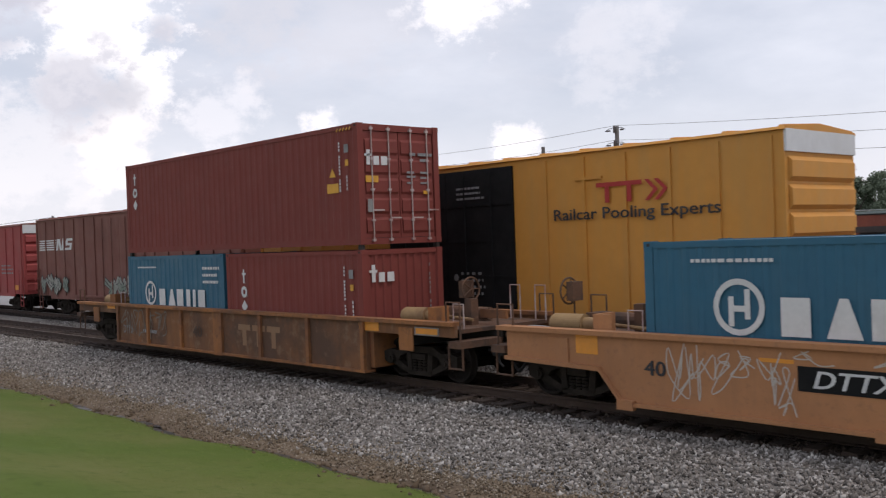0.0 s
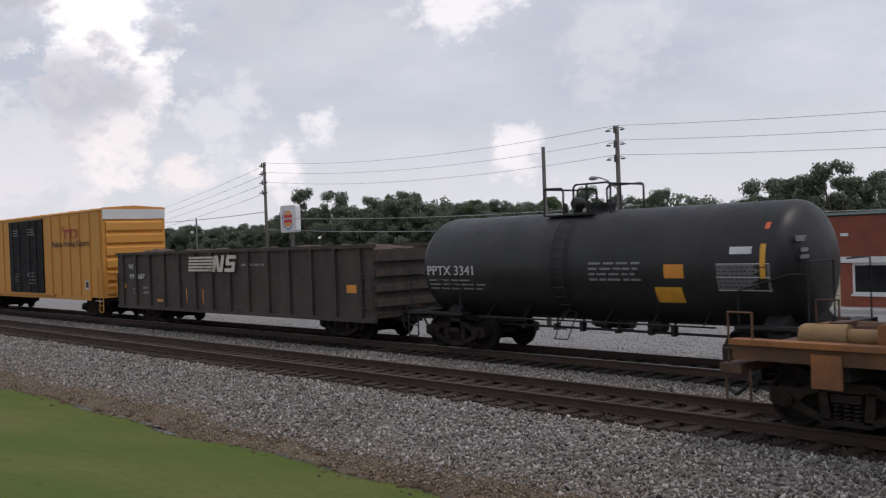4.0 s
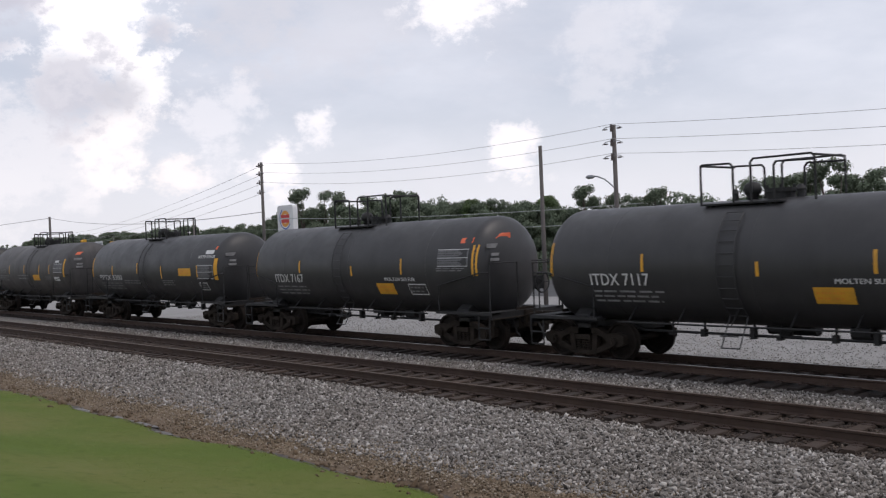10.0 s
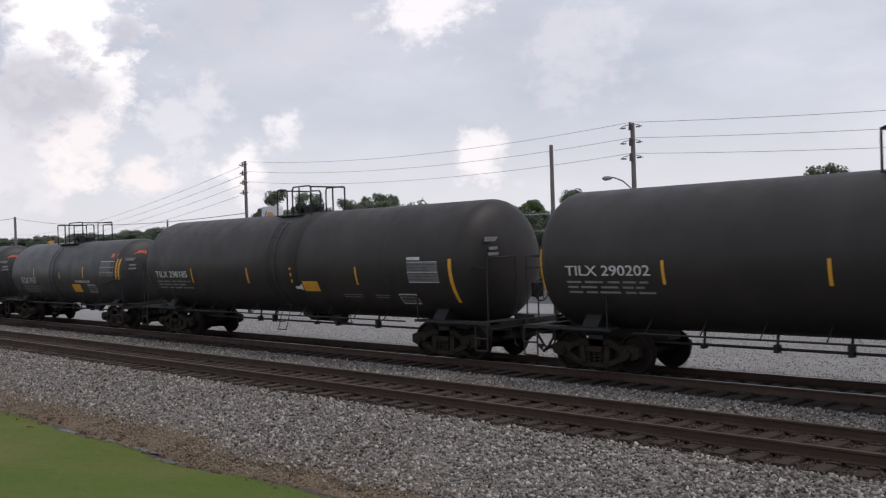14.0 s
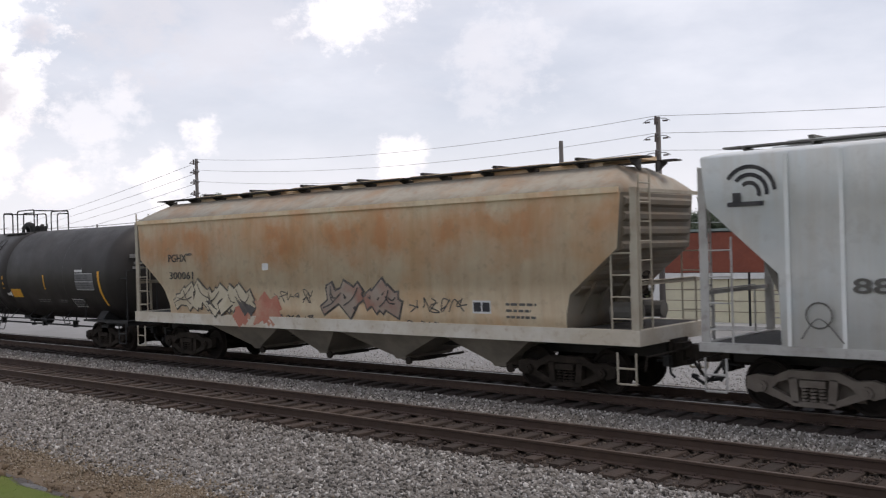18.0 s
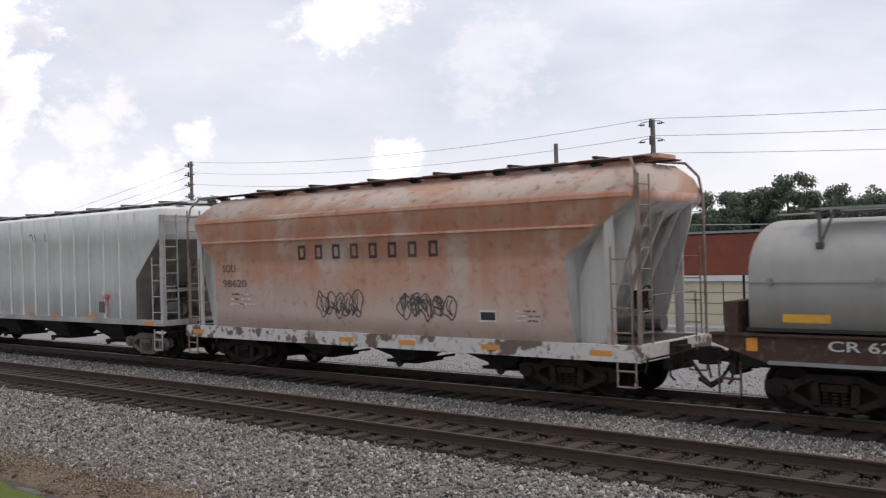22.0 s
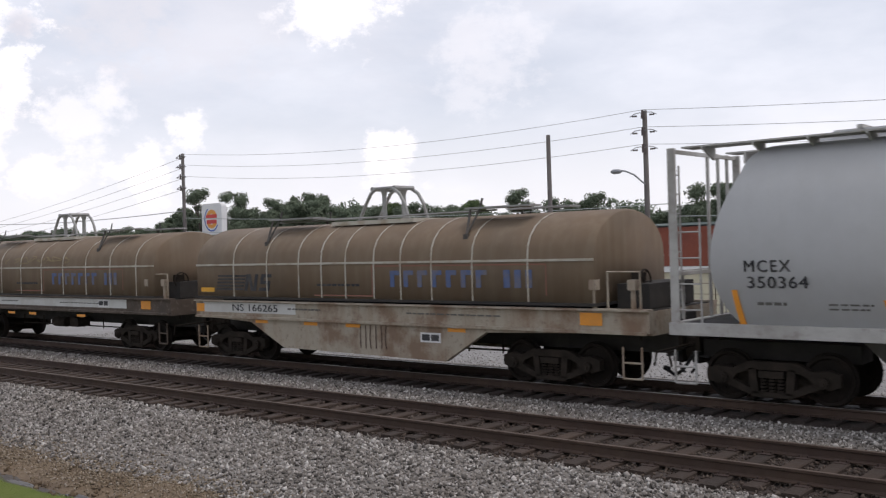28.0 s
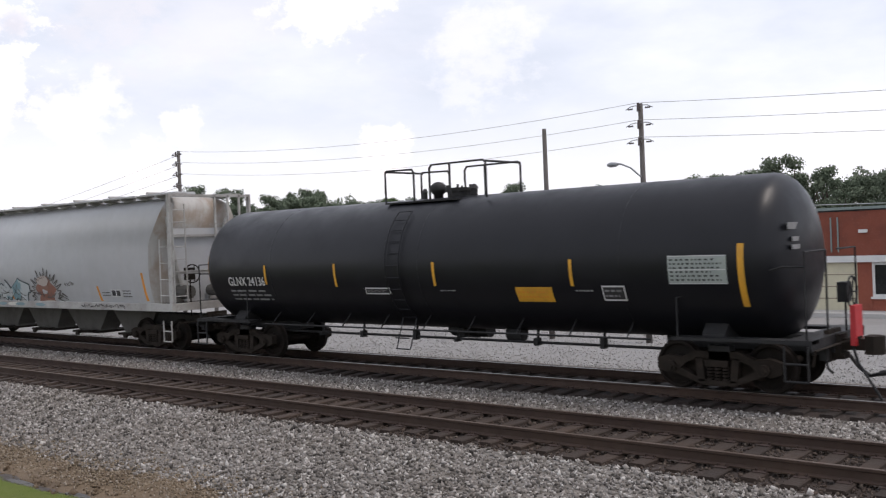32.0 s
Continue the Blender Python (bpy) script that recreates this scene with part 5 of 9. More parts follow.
# ---- tank cars ----
def tank_car(name, s0, s1, radius, zc, label, paint, dome, stripes, trucks, words, code_at, placards, seed, band=None, tall=True):
    """s0..s1: ends of the shell along the train."""
    s0 -= 0.3
    s1 -= 0.1 if seed == 10 else 0.25
    mid = (s0 + s1) / 2
    car = thing(name, (mid, FAR_Y, 0), label, "tank car", "far train")
    half = (s1 - s0) / 2
    n = 56
    head = radius * 0.42
    rings = []
    for k in range(9):
        a = k / 8 * math.pi / 2
        rings.append((-half + head * (1 - math.sin(a)), max(radius * math.cos(a) ** 0.88 if k < 8 else 0.03, 0.03)))
    rings = rings[::-1]
    rings += [(-x, r) for x, r in rings[::-1]]
    bm = bm_new()
    loft(bm, [[(x, r * math.cos(k * math.tau / n), zc + r * math.sin(k * math.tau / n)) for k in range(n)] for x, r in rings])
    part("shell", bm, paint, car, smooth=True)
    shell_x, shell_r = [x for x, r in rings], [r for x, r in rings]
    surf = lambda x, z: -math.sqrt(max((float(np.interp(x, shell_x, shell_r)) + 0.004) ** 2 - (z - zc) ** 2, 0.01))
    # weld seams and the belly sheet
    for f in (-0.62, 0.0, 0.62):
        bm = bm_new()
        x = half * f
        loft(bm, [[(x + dx, rr * math.cos(k * math.tau / 40), zc + rr * math.sin(k * math.tau / 40)) for k in range(40)]
                  for dx, rr in ((-0.03, radius - 0.01), (-0.02, radius + 0.0025), (0.02, radius + 0.0025), (0.03, radius - 0.01))], caps=False)
        part("weld_seam", bm, paint, car, smooth=True)
    if band:
        a, b = band[0] - mid, band[1] - mid
        bm = bm_new()
        loft(bm, [[(x, (radius + d) * math.cos(k * math.tau / 48), zc + (radius + d) * math.sin(k * math.tau / 48)) for k in range(48)]
                  for x, d in ((a, -0.01), (a, 0.012), (b, 0.012), (b, -0.01))], caps=False)
        part("jacket_band", bm, paint, car, "dull band round the middle of the tank", smooth=True)
    # stub sills, saddles, end platforms
    tr = [t - mid for t in trucks]
    for s, c in ((-1, tr[0]), (1, tr[1])):
        bm = bm_new()
        box(bm, *sorted((c - s * 1.4, s * (half + (0.2 if s < 0 else 0.38)))), -0.24, 0.24, 0.72, 1.02)
        part("stub_sill", bm, M["black"], car)
        bm = bm_new()
        w = radius * 0.6
        prism(bm, [(-w - 0.25, 0.98), (w + 0.25, 0.98), (w + 0.25, 1.08), (w, zc - radius * 0.72), (-w, zc - radius * 0.72), (-w - 0.25, 1.08)], c - 0.22, c + 0.22, "x")
        part("saddle", bm, M["black"], car)
        bm = bm_new()
        e = s * (half + (0.24 if s < 0 else 0.4))
        box(bm, *sorted((c - s * 0.7, e)), -1.42, -1.08, 0.98, 1.04)
        box(bm, *sorted((c - s * 0.7, e)), 1.08, 1.42, 0.98, 1.04)
        box(bm, *sorted((e - s * 0.45, e)), -1.42, 1.42, 0.97, 1.05)
        box(bm, *sorted((e - s * 0.06, e)), -1.42, 1.42, 0.86, 0.97)
        part("end_platform", bm, M["black"], car)
        zr = zc + 0.1 if tall else zc
        for line in ([(e - s * 0.1, -1.36, 1.0), (e - s * 0.1, -1.36, zr), (e - s * 0.1, -0.3, zr)], [(e - s * 0.1, 1.36, 1.0), (e - s * 0.1, 1.36, zr), (e - s * 0.1, 0.3, zr)], [(e - s * 0.1, -0.3, 1.0), (e - s * 0.1, -0.3, zr)], [(c - s * 0.6, -1.38, 1.0), (c - s * 0.6, -1.38, 1.75), (e - s * 0.5, -1.3, zr - 0.25), (e - s * 0.1, -1.36, zr - 0.25)]):
            bm = bm_new()
            pipe(bm, line, 0.02)
            part("end_handrail", bm, M["black"], car)
        coupler(car, s * (half + (0.02 if s < 0 else 0.22)), s)
        uncouple_lever(car, e, s)
        steps(car, e - s * 0.26, M["black"])
        box_bm = boxes((c - 0.15, c + 0.25, -0.86 - 0.22, -0.84, 0.62, 0.86))
        part("defect_card_box", box_bm, M["black"], car)
    # side running pipe and its hangers
    bm = bm_new()
    zlow = 0.96
    for y in (-1.3, 1.3):
        rod(bm, (tr[0] + 1.2, y, zlow), (tr[1] - 1.2, y, zlow), 0.022)
        x = tr[0] + 1.5
        while x < tr[1] - 1.2:
            rod(bm, (x, y, zlow), (x, y * 0.72, zlow + 0.35), 0.016)
            x += 1.3
    part("side_rail", bm, M["black"], car)
    rng = random.Random(seed)
    bm = bm_new()
    rod(bm, (tr[0] + 0.9, -0.42, 0.7), (tr[1] - 0.9, -0.42, 0.68), 0.03, 8)
    part("brake_rod", bm, M["black"], car)
    for k in range(6):
        x = tr[0] + 1.9 + (tr[1] - tr[0] - 3.8) * (k + rng.random() * 0.6) / 6
        bm = bm_new()
        rod(bm, (x, -0.42, 0.62), (x, -0.36, 1.05), 0.03, 8)
        box(bm, x - 0.05, x + 0.05, -0.5, -0.34, 0.62, 0.7 + 0.08 * (k % 3))
        part("hanger", bm, M["black"], car)
    for x0, x1, y, r in ((-0.55, 0.55, 0.35, 0.2), (1.6, 2.0, -0.35, 0.16)):
        bm = bm_new()
        rod(bm, (x0, y, 0.85), (x1, y, 0.85), r, 12)
        part("air_reservoir", bm, M["black"], car)
    bm = bm_new()
    rod(bm, (0, 0, zc - radius - 0.22), (0, 0, zc - radius + 0.1), 0.14, 10)
    box(bm, -0.25, 0.25, -0.25, 0.25, zc - radius - 0.1, zc - radius + 0.02)
    part("bottom_outlet", bm, M["black"], car)
    # dome platform, rails and valves
    d0, w, rise = dome[0] - mid, dome[1], dome[2]
    d1 = d0 + w
    top, pw = zc + radius, 0.66
    pz, rail_z = top - 0.1, top + rise
    for y in (-1, 1):
        bm = bm_new()
        box(bm, d0 + 0.02, d0 + w * 0.72, *sorted((y * pw, y * 0.36)), pz, pz + 0.035)
        for x in (d0 + 0.12, d0 + w * 0.6):
            box(bm, x, x + 0.06, *sorted((y * (pw - 0.06), y * (pw - 0.14))), zc + math.sqrt(radius ** 2 - pw ** 2) - 0.05, pz)
        part("dome_platform", bm, M["black"], car)
    rails = []
    for y in (-pw, pw):
        a, b, c = d0 + w * 0.3, d0 + w * 0.46, d0 + w * 0.66
        rails.append([(d0, y, pz), (d0, y, rail_z - 0.1), (d0 + 0.06, y, rail_z - 0.04), (a - 0.06, y, rail_z - 0.06), (a, y, rail_z - 0.13), (a, y, pz)])
        rails.append([(b, y, pz), (b, y, rail_z - 0.08), (b + 0.07, y, rail_z), (d1 - 0.07, y, rail_z), (d1, y, rail_z - 0.07), (d1, y, pz)])
        rails.append([(c, y, pz), (c, y, rail_z - 0.18), (c + 0.06, y, rail_z - 0.1), (d1 - 0.02, y, rail_z - 0.12)] if seed in (4, 7, 9) else [(c, y, pz), (c, y, rail_z - 0.005)])
    for x, z in ((d0, rail_z - 0.06), (d1, rail_z - 0.03)):
        rails.append([(x, -pw, z), (x, pw, z)])
    for line in rails:
        bm = bm_new()
        pipe(bm, line, 0.026)
        part("dome_railing", bm, M["black"], car)
    c = d0 + w * 0.58
    bm = bm_new()
    rod(bm, (c, 0, top - 0.1), (c, 0, top + 0.12), 0.3, 16)
    rod(bm, (c, 0, top + 0.12), (c, 0, top + 0.2), 0.34, 16)
    for k in range(6):
        a = k * math.tau / 6
        rod(bm, (c + 0.31 * math.cos(a), 0.31 * math.sin(a), top + 0.1), (c + 0.31 * math.cos(a), 0.31 * math.sin(a), top + 0.27), 0.03, 6)
    part("manway", bm, M["black"], car)
    ball = c - 0.62
    bm = bm_new()
    loft(bm, [[(ball + r * math.cos(k * math.tau / 12), -0.05 + r * math.sin(k * math.tau / 12), top + z) for k in range(12)]
              for z, r in ((-0.08, 0.12), (0.08, 0.12), (0.12, 0.17), (0.2, 0.2), (0.3, 0.18), (0.36, 0.11), (0.38, 0.02))])
    part("relief_valve", bm, M["black"], car, smooth=True)
    for dx, hh, rr in ((0.5, 0.26, 0.08), (-1.0, 0.24, 0.06)):
        if d0 < c + dx < d1:
            bm = bm_new()
            rod(bm, (c + dx, -0.1, top - 0.1), (c + dx, -0.1, top + hh * 0.6), rr, 12)
            rod(bm, (c + dx, -0.1, top + hh * 0.6), (c + dx, -0.1, top + hh), rr * 1.4, 12, rr * 0.5)
            part("valve", bm, M["black"], car)
    # ladder below the dome on each side
    for y in (-1, 1):
        bm = bm_new()
        lx = d0 + 0.75
        reach = radius + 0.06
        angs = [radians(a) for a in range(50, -52, -10)]
        for dx in (0, 0.42):
            pipe(bm, [(lx + dx, y * reach * math.cos(a), zc + reach * math.sin(a)) for a in angs] + [(lx + dx, y * 1.3, 0.5)], 0.014)
        for a in angs:
            rod(bm, (lx, y * reach * math.cos(a), zc + reach * math.sin(a)), (lx + 0.42, y * reach * math.cos(a), zc + reach * math.sin(a)), 0.011)
        for z in (0.51, 0.76):
            rod(bm, (lx, y * 1.32, z), (lx + 0.42, y * 1.32, z), 0.016)
        part("side_ladder", bm, paint, car)
    # reflectors, writing and stencils
    for i, (x, z0, z1) in enumerate(stripes):
        wide = 0.075 if 0 < i < len(stripes) - 1 else 0.12
        decal("reflector", rect(x - mid - wide / 2, x - mid + wide / 2, z0, z1, 8), surf, M["yellow"], car)
    x0, x1, z0, z1 = code_at
    white = M["white"] if paint is not M["tank_dusty"] else M["dimwhite"]
    decal("car_number", bold(lettering(words, x0 - mid, x1 - mid, z0, z1), 0.012), surf, white, car)
    decal("small_print", bars(x0 - mid, x1 - mid + 0.4, z0 - 0.42, z0 - 0.08, 3, seed), surf, M["dimwhite"], car)
    for kind, a, b, c0, c1, *rest in placards:
        a, b = a - mid, b - mid
        if kind == "words":
            decal("stencil", bold(lettering(rest[0], a, b, c0, c1), 0.008), surf, M["white"], car)
        elif kind == "table":
            p = decal("test_table", rect(a, b, c0, c1, 8), surf, M["panelpale"] if seed == 10 else M["panelgrey"], car, "grey stencilled test record")
            decal("table_print", bars(a + 0.04, b - 0.04, c0 + 0.03, c1 - 0.03, 6, seed + 3, 0.55, 9), surf, M["tank"], p, lift=0.004)
            decal("table_line", [q for z in (c0, (c0 + c1) / 2, c1) for q in rect(a, b, z - 0.008, z + 0.008)], surf, M["white"], p, lift=0.006)
        elif kind == "frame":
            p = decal("stencil_box", rect(a, b, c0, c1, 4), surf, M["white"], car)
            decal("stencil_fill", rect(a + 0.025, b - 0.025, c0 + 0.03, c1 - 0.03, 4), surf, M["tank"], p, lift=0.004)
            decal("stencil_print", bars(a + 0.06, b - 0.04, c0 + 0.05, c1 - 0.05, 2, seed + 5, 0.7, 3), surf, M["dimwhite"], p, lift=0.007)
        elif kind == "bars":
            decal("small_print", bars(a, b, c0, c1, rest[0] if rest else 2, seed + int(abs(a) * 10)), surf, M["dimwhite"], car)
        else:
            decal("placard", rect(a, b, c0, c1, 4), surf, M[kind], car)
            if kind == "yellow":
                decal("placard_print", bars(a + 0.05, b - 0.05, c0 + 0.06, c1 - 0.06, 2, seed + 8, 0.6, 7), surf, M["orange"], car, lift=0.004)
    # writing on the head
    bm = bm_new()
    for (yy, zz, w, h) in ((-0.72, zc + 0.55, 0.55, 0.12), (-0.72, zc + 0.32, 0.3, 0.08), (-0.72, zc + 0.18, 0.4, 0.08)):
        q = math.hypot(yy, zz - zc) / radius
        ex = half - head + head * math.sqrt(max(1 - q ** 2.27, 0)) + 0.02
        box(bm, ex - 0.02, ex + 0.004, yy - w / 2, yy + w / 2, zz - h / 2, zz + h / 2)
    part("end_stencil", bm, M["dimwhite"], car)
    hand_wheel(car, -half - 0.34 if seed % 2 else half + 0.5, 0.45, 1.75, -1 if seed % 2 else 1, M["black"])
    running_gear(car, tr)
    MOVERS["far"].append(car)
    if seed == 10:
        # red marker hung on the last coupler
        x = half + 0.65
        marker = part("end_marker", boxes((x, x + 0.09, -0.2, 0.2, 0.85, 1.55)), M["markerred"], car, "red end-of-train marker")
        bm = bm_new()
        pipe(bm, [(x, -0.1, 0.85), (x + 0.1, -0.16, 0.55), (x + 0.35, -0.25, 0.2), (x + 0.5, -0.25, -0.05)], 0.025)
        part("hose", bm, M["black"], marker)
    return car


def build_tanks():
    def std(s0, s1, zs, n=5, e=(2.0, 2.9)):
        inner = [s0 + (s1 - s0) * (k + 0.5) / (n - 1) for k in range(n - 1)]
        return [(s0 + 0.12, *e)] + [(x, *zs) for x in inner] + [(s1 - 0.55, *e)]

    sulfur = "black tank car with yellow reflective strips and a railed top platform"
    tank_car("tank_car", 16.8, 28.15, 1.36, 2.235, "short black tank car with white stencils and orange placards", M["tank_black"], (20.88, 2.1, 0.65), [(27.25, 2.0, 2.7)], (17.8, 27.3),
             "PPTX 3341", (17.1, 18.9, 2.05, 2.3), [("table", 26.2, 27.4, 1.75, 2.3), ("redorange", 27.2, 27.3, 3.0, 3.13), ("yellow", 24.6, 25.3, 1.45, 1.8), ("bars", 22.8, 24.5, 1.9, 2.4, 4),
              ("orange", 24.9, 25.4, 2.0, 2.3), ("white", 26.5, 27.0, 2.5, 2.65)], 3)
    tank_car("tank_car", 30.25, 41.4, 1.36, 2.235, "dusty dark grey tank car streaked with rust, ladder and railed platform", M["tank_dusty"], (34.94, 1.86, 0.62),
             [(30.35, 2.0, 2.8), (32.96, 2.1, 2.55), (35.2, 2.1, 2.55), (37.35, 2.05, 2.55), (38.72, 2.1, 2.55), (40.6, 1.95, 2.8)], (31.1, 39.9), "GATX 60153",
             (30.48, 32.45, 2.14, 2.36), [("yellow", 36.44, 37.34, 1.77, 2.06), ("table", 39.28, 40.4, 2.17, 2.58), ("redorange", 40.9, 40.98, 3.0, 3.13), ("white", 39.4, 39.9, 2.65, 2.75),
              ("white", 39.3, 40.0, 1.75, 1.95), ("bars", 38.2, 39.0, 1.8, 2.0, 2), ("bars", 34.3, 35.8, 1.8, 2.1, 2)], 4)
    tank_car("tank_car", 43.9, 55.85, 1.36, 2.235, sulfur, M["tank"], (48.23, 1.9, 0.75),
             [(44.15, 1.95, 2.8), (46.24, 2.0, 2.45), (48.71, 2.1, 2.55), (50.91, 1.9, 2.4), (53.9, 1.95, 2.4), (55.2, 1.85, 2.65)], (45.1, 54.9), "PPTX 3300",
             (44.9, 47.15, 1.82, 2.04), [("yellow", 52.4, 53.4, 2.0, 2.3), ("table", 53.9, 55.1, 1.9, 2.4), ("words", 53.95, 55.15, 2.66, 2.78, "MOLTEN SULFUR"), ("white", 54.4, 55.0, 2.82, 2.96),
              ("redorange", 55.0, 55.1, 2.98, 3.1), ("bars", 50.9, 52.0, 1.6, 1.85, 3), ("frame", 53.9, 54.5, 1.45, 1.75), ("bars", 47.3, 48.9, 1.65, 1.85, 2)], 5)
    for s, seed, word in ((0.0, 6, "ITDX 7167"), (13.52, 7, "ITDX 7117")):
        tank_car("tank_car", 58.0 + s, 69.5 + s, 1.36, 2.235, sulfur, M["tank"], (61.96 + s, 2.6, 0.83),
                 [(58.15 + s, 2.0, 2.8), (60.83 + s, 2.1, 2.5), (63.62 + s, 2.0, 2.3), (65.99 + s, 2.05, 2.5), (68.9 + s, 2.0, 2.82)], (58.85 + s, 68.2 + s), word,
                 (59.34 + s, 60.97 + s, 1.79, 2.06), [("yellow", 64.74 + s, 65.54 + s, 1.46, 1.79), ("table", 67.55 + s, 68.75 + s, 2.27, 2.72), ("redorange", 68.35 + s, 68.8 + s, 2.88, 3.02),
                  ("frame", 66.2 + s, 66.95 + s, 1.46, 1.78), ("words", 65.2 + s, 66.55 + s, 1.86, 1.96, "MOLTEN SULFUR"), ("bars", 67.5 + s, 68.8 + s, 2.12, 2.24, 2),
                  ("redorange", 69.1 + s, 69.17 + s, 2.97, 3.12)], seed)
    big = "long black tank car with yellow strips and dull centre band"
    for a, b, seed, word, dome, dz in ((85.3, 102.4, 8, "TILX 298185", (92.68, 1.8, 0.8), -0.09), (104.15, 121.4, 9, "TILX 290202", (111.63, 2.45, 0.77), 0.0)):
        r = 1.595
        tank_car("tank_car", a, b, r, 2.53, big, M["tank_big"], dome,
                 [(a + 0.15, 1.8, 2.8)] + [(a + d, 2.02 + dz, 2.52 + dz) for d in (3.42, 6.88, 9.25, 12.35)] + [(b - (1.0 if seed == 8 else 1.25), 1.5, 2.62)], (a + 1.25, b - 1.85), word,
                 (a + 0.9, a + 3.1, 2.2 + dz, 2.42 + dz), [("yellow", a + 9.75, a + 10.5, 1.72, 2.02), ("white", a + 9.35, a + 9.7, 1.75, 1.92), ("table", a + 14.5, a + 15.65, 2.02, 2.55),
                  ("bars", a + 11.5, a + 12.4, 1.55, 1.68, 2), ("bars", a + 12.9, a + 13.6, 1.55, 1.68, 2), ("frame", a + 13.9, a + 14.6, 1.42, 1.7), ("white", a + 14.5, a + 15.0, 2.6, 2.68)], seed,
                 band=(a + 8.3, a + 9.6))
    tank_car("tank_car", 242.44, 258.64, 1.54, 2.44, "clean glossy black tank car at the end of the train", M["tank_new"], (248.64, 3.05, 0.74),
             [(242.59, 1.8, 2.75), (245.06, 2.0, 2.5), (247.65, 1.95, 2.5), (250.79, 1.97, 2.5), (254.34, 1.97, 2.5), (257.81, 1.6, 2.72)], (243.5, 257.1), "GLNX 24136",
             (243.51, 244.99, 1.97, 2.2), [("yellow", 252.94, 253.84, 1.64, 1.95), ("table", 256.43, 257.55, 2.02, 2.52), ("frame", 254.99, 255.49, 1.68, 1.98), ("frame", 248.59, 249.39, 1.77, 1.93),
              ("bars", 250.89, 251.49, 1.84, 1.9, 1), ("bars", 254.39, 254.84, 1.84, 1.92, 1)], 10)


build_tanks()


# ---- covered hoppers ----
M["hop_tan"] = mat("tan_hopper_paint", (0.72, 0.6, 0.43), 0.75, zone=((0.62, 0.27, 0.11), 2.55, 3.35, 0.85, 3.7, 4.2), second=(0.64, 0.37, 0.18), scale=0.6, amount=0.55, low=0.46, high=0.62, streak=(0.52, 0.33, 0.18), streak_amount=0.55,
                   speck=(0.36, 0.26, 0.17), speck_scale=5, speck_amount=0.3, bump=0.12, bump_scale=3)
M["tan_sill"] = mat("whitened_tan_sill", (0.52, 0.46, 0.37), 0.8, second=(0.62, 0.59, 0.53), scale=0.7, amount=0.8, low=0.45, high=0.6, speck=(0.3, 0.2, 0.12), speck_scale=6, speck_amount=0.35)
M["tan_rail"] = mat("dull_tan_rail", (0.4, 0.36, 0.29), 0.8, second=(0.28, 0.22, 0.16), scale=2, amount=0.6)
M["tan_chute"] = mat("dusty_brown_chute", (0.24, 0.21, 0.17), 0.9, second=(0.13, 0.11, 0.09), scale=1.2, amount=0.7)
M["hop_grey"] = mat("pale_grey_hopper_paint", (0.76, 0.765, 0.75), 0.75, second=(0.63, 0.69, 0.71), scale=0.45, amount=0.75, streak=(0.6, 0.55, 0.48), streak_amount=0.55,
                    speck=(0.4, 0.38, 0.34), speck_scale=3, speck_amount=0.2, bump=0.08, bump_scale=3)
M["hop_red"] = mat("faded_red_oxide_paint", (0.6, 0.295, 0.195), 0.85, second=(0.68, 0.62, 0.56), scale=0.62, amount=0.65, low=0.51, high=0.62, streak=(0.6, 0.45, 0.37), streak_amount=0.5, zone=((0.52, 0.41, 0.35), 2.9, 1.7, 0.85),
                   speck=(0.22, 0.12, 0.085), speck_scale=4, speck_amount=0.4, bump=0.12, bump_scale=3)
M["tan_roof"] = mat("bleached_tan_roof", (0.37, 0.33, 0.265), 0.8, second=(0.34, 0.225, 0.14), scale=0.7, amount=0.7, low=0.47, high=0.62, streak=(0.2, 0.17, 0.13), streak_amount=0.55, speck=(0.3, 0.15, 0.08), speck_scale=4, speck_amount=0.4)
M["red_roof"] = mat("bleached_red_roof", (0.44, 0.27, 0.19), 0.85, second=(0.5, 0.44, 0.39), scale=0.8, amount=0.7, low=0.45, high=0.58, speck=(0.14, 0.08, 0.06), speck_scale=4, speck_amount=0.6)
# Recessed ends of the grey hopper, their shade put into the dark colour
M["end_dark"] = mat("shaded_grey_end_sheet", (0.2, 0.185, 0.165), 0.85, second=(0.3, 0.28, 0.25), scale=0.9, amount=0.6, streak=(0.1, 0.08, 0.06), streak_amount=0.6)
M["rust_rail"] = mat("rusty_rail_paint", (0.3, 0.24, 0.2), 0.85, second=(0.14, 0.08, 0.055), scale=2, amount=0.8)
M["end_tan"] = mat("stained_grey_end_sheet", (0.42, 0.405, 0.38), 0.8, second=(0.25, 0.17, 0.11), scale=0.9, amount=0.7, low=0.5, high=0.65, streak=(0.2, 0.14, 0.09), streak_amount=0.6)
# Recessed ends of the tan hopper, darkened in the colour for their shade
M["end_sand"] = mat("shaded_sand_end_sheet", (0.2, 0.175, 0.14), 0.8, second=(0.24, 0.17, 0.11), scale=0.9, amount=0.7, low=0.5, high=0.65, streak=(0.2, 0.14, 0.09), streak_amount=0.6)
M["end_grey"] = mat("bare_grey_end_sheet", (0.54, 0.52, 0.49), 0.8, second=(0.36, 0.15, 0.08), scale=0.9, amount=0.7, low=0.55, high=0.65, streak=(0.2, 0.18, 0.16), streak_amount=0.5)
M["hop_light"] = mat("light_grey_hopper_paint", (0.48, 0.485, 0.49), 0.6, second=(0.42, 0.42, 0.42), scale=0.4, amount=0.6, streak=(0.42, 0.41, 0.4), streak_amount=0.3, bump=0.05, bump_scale=3)
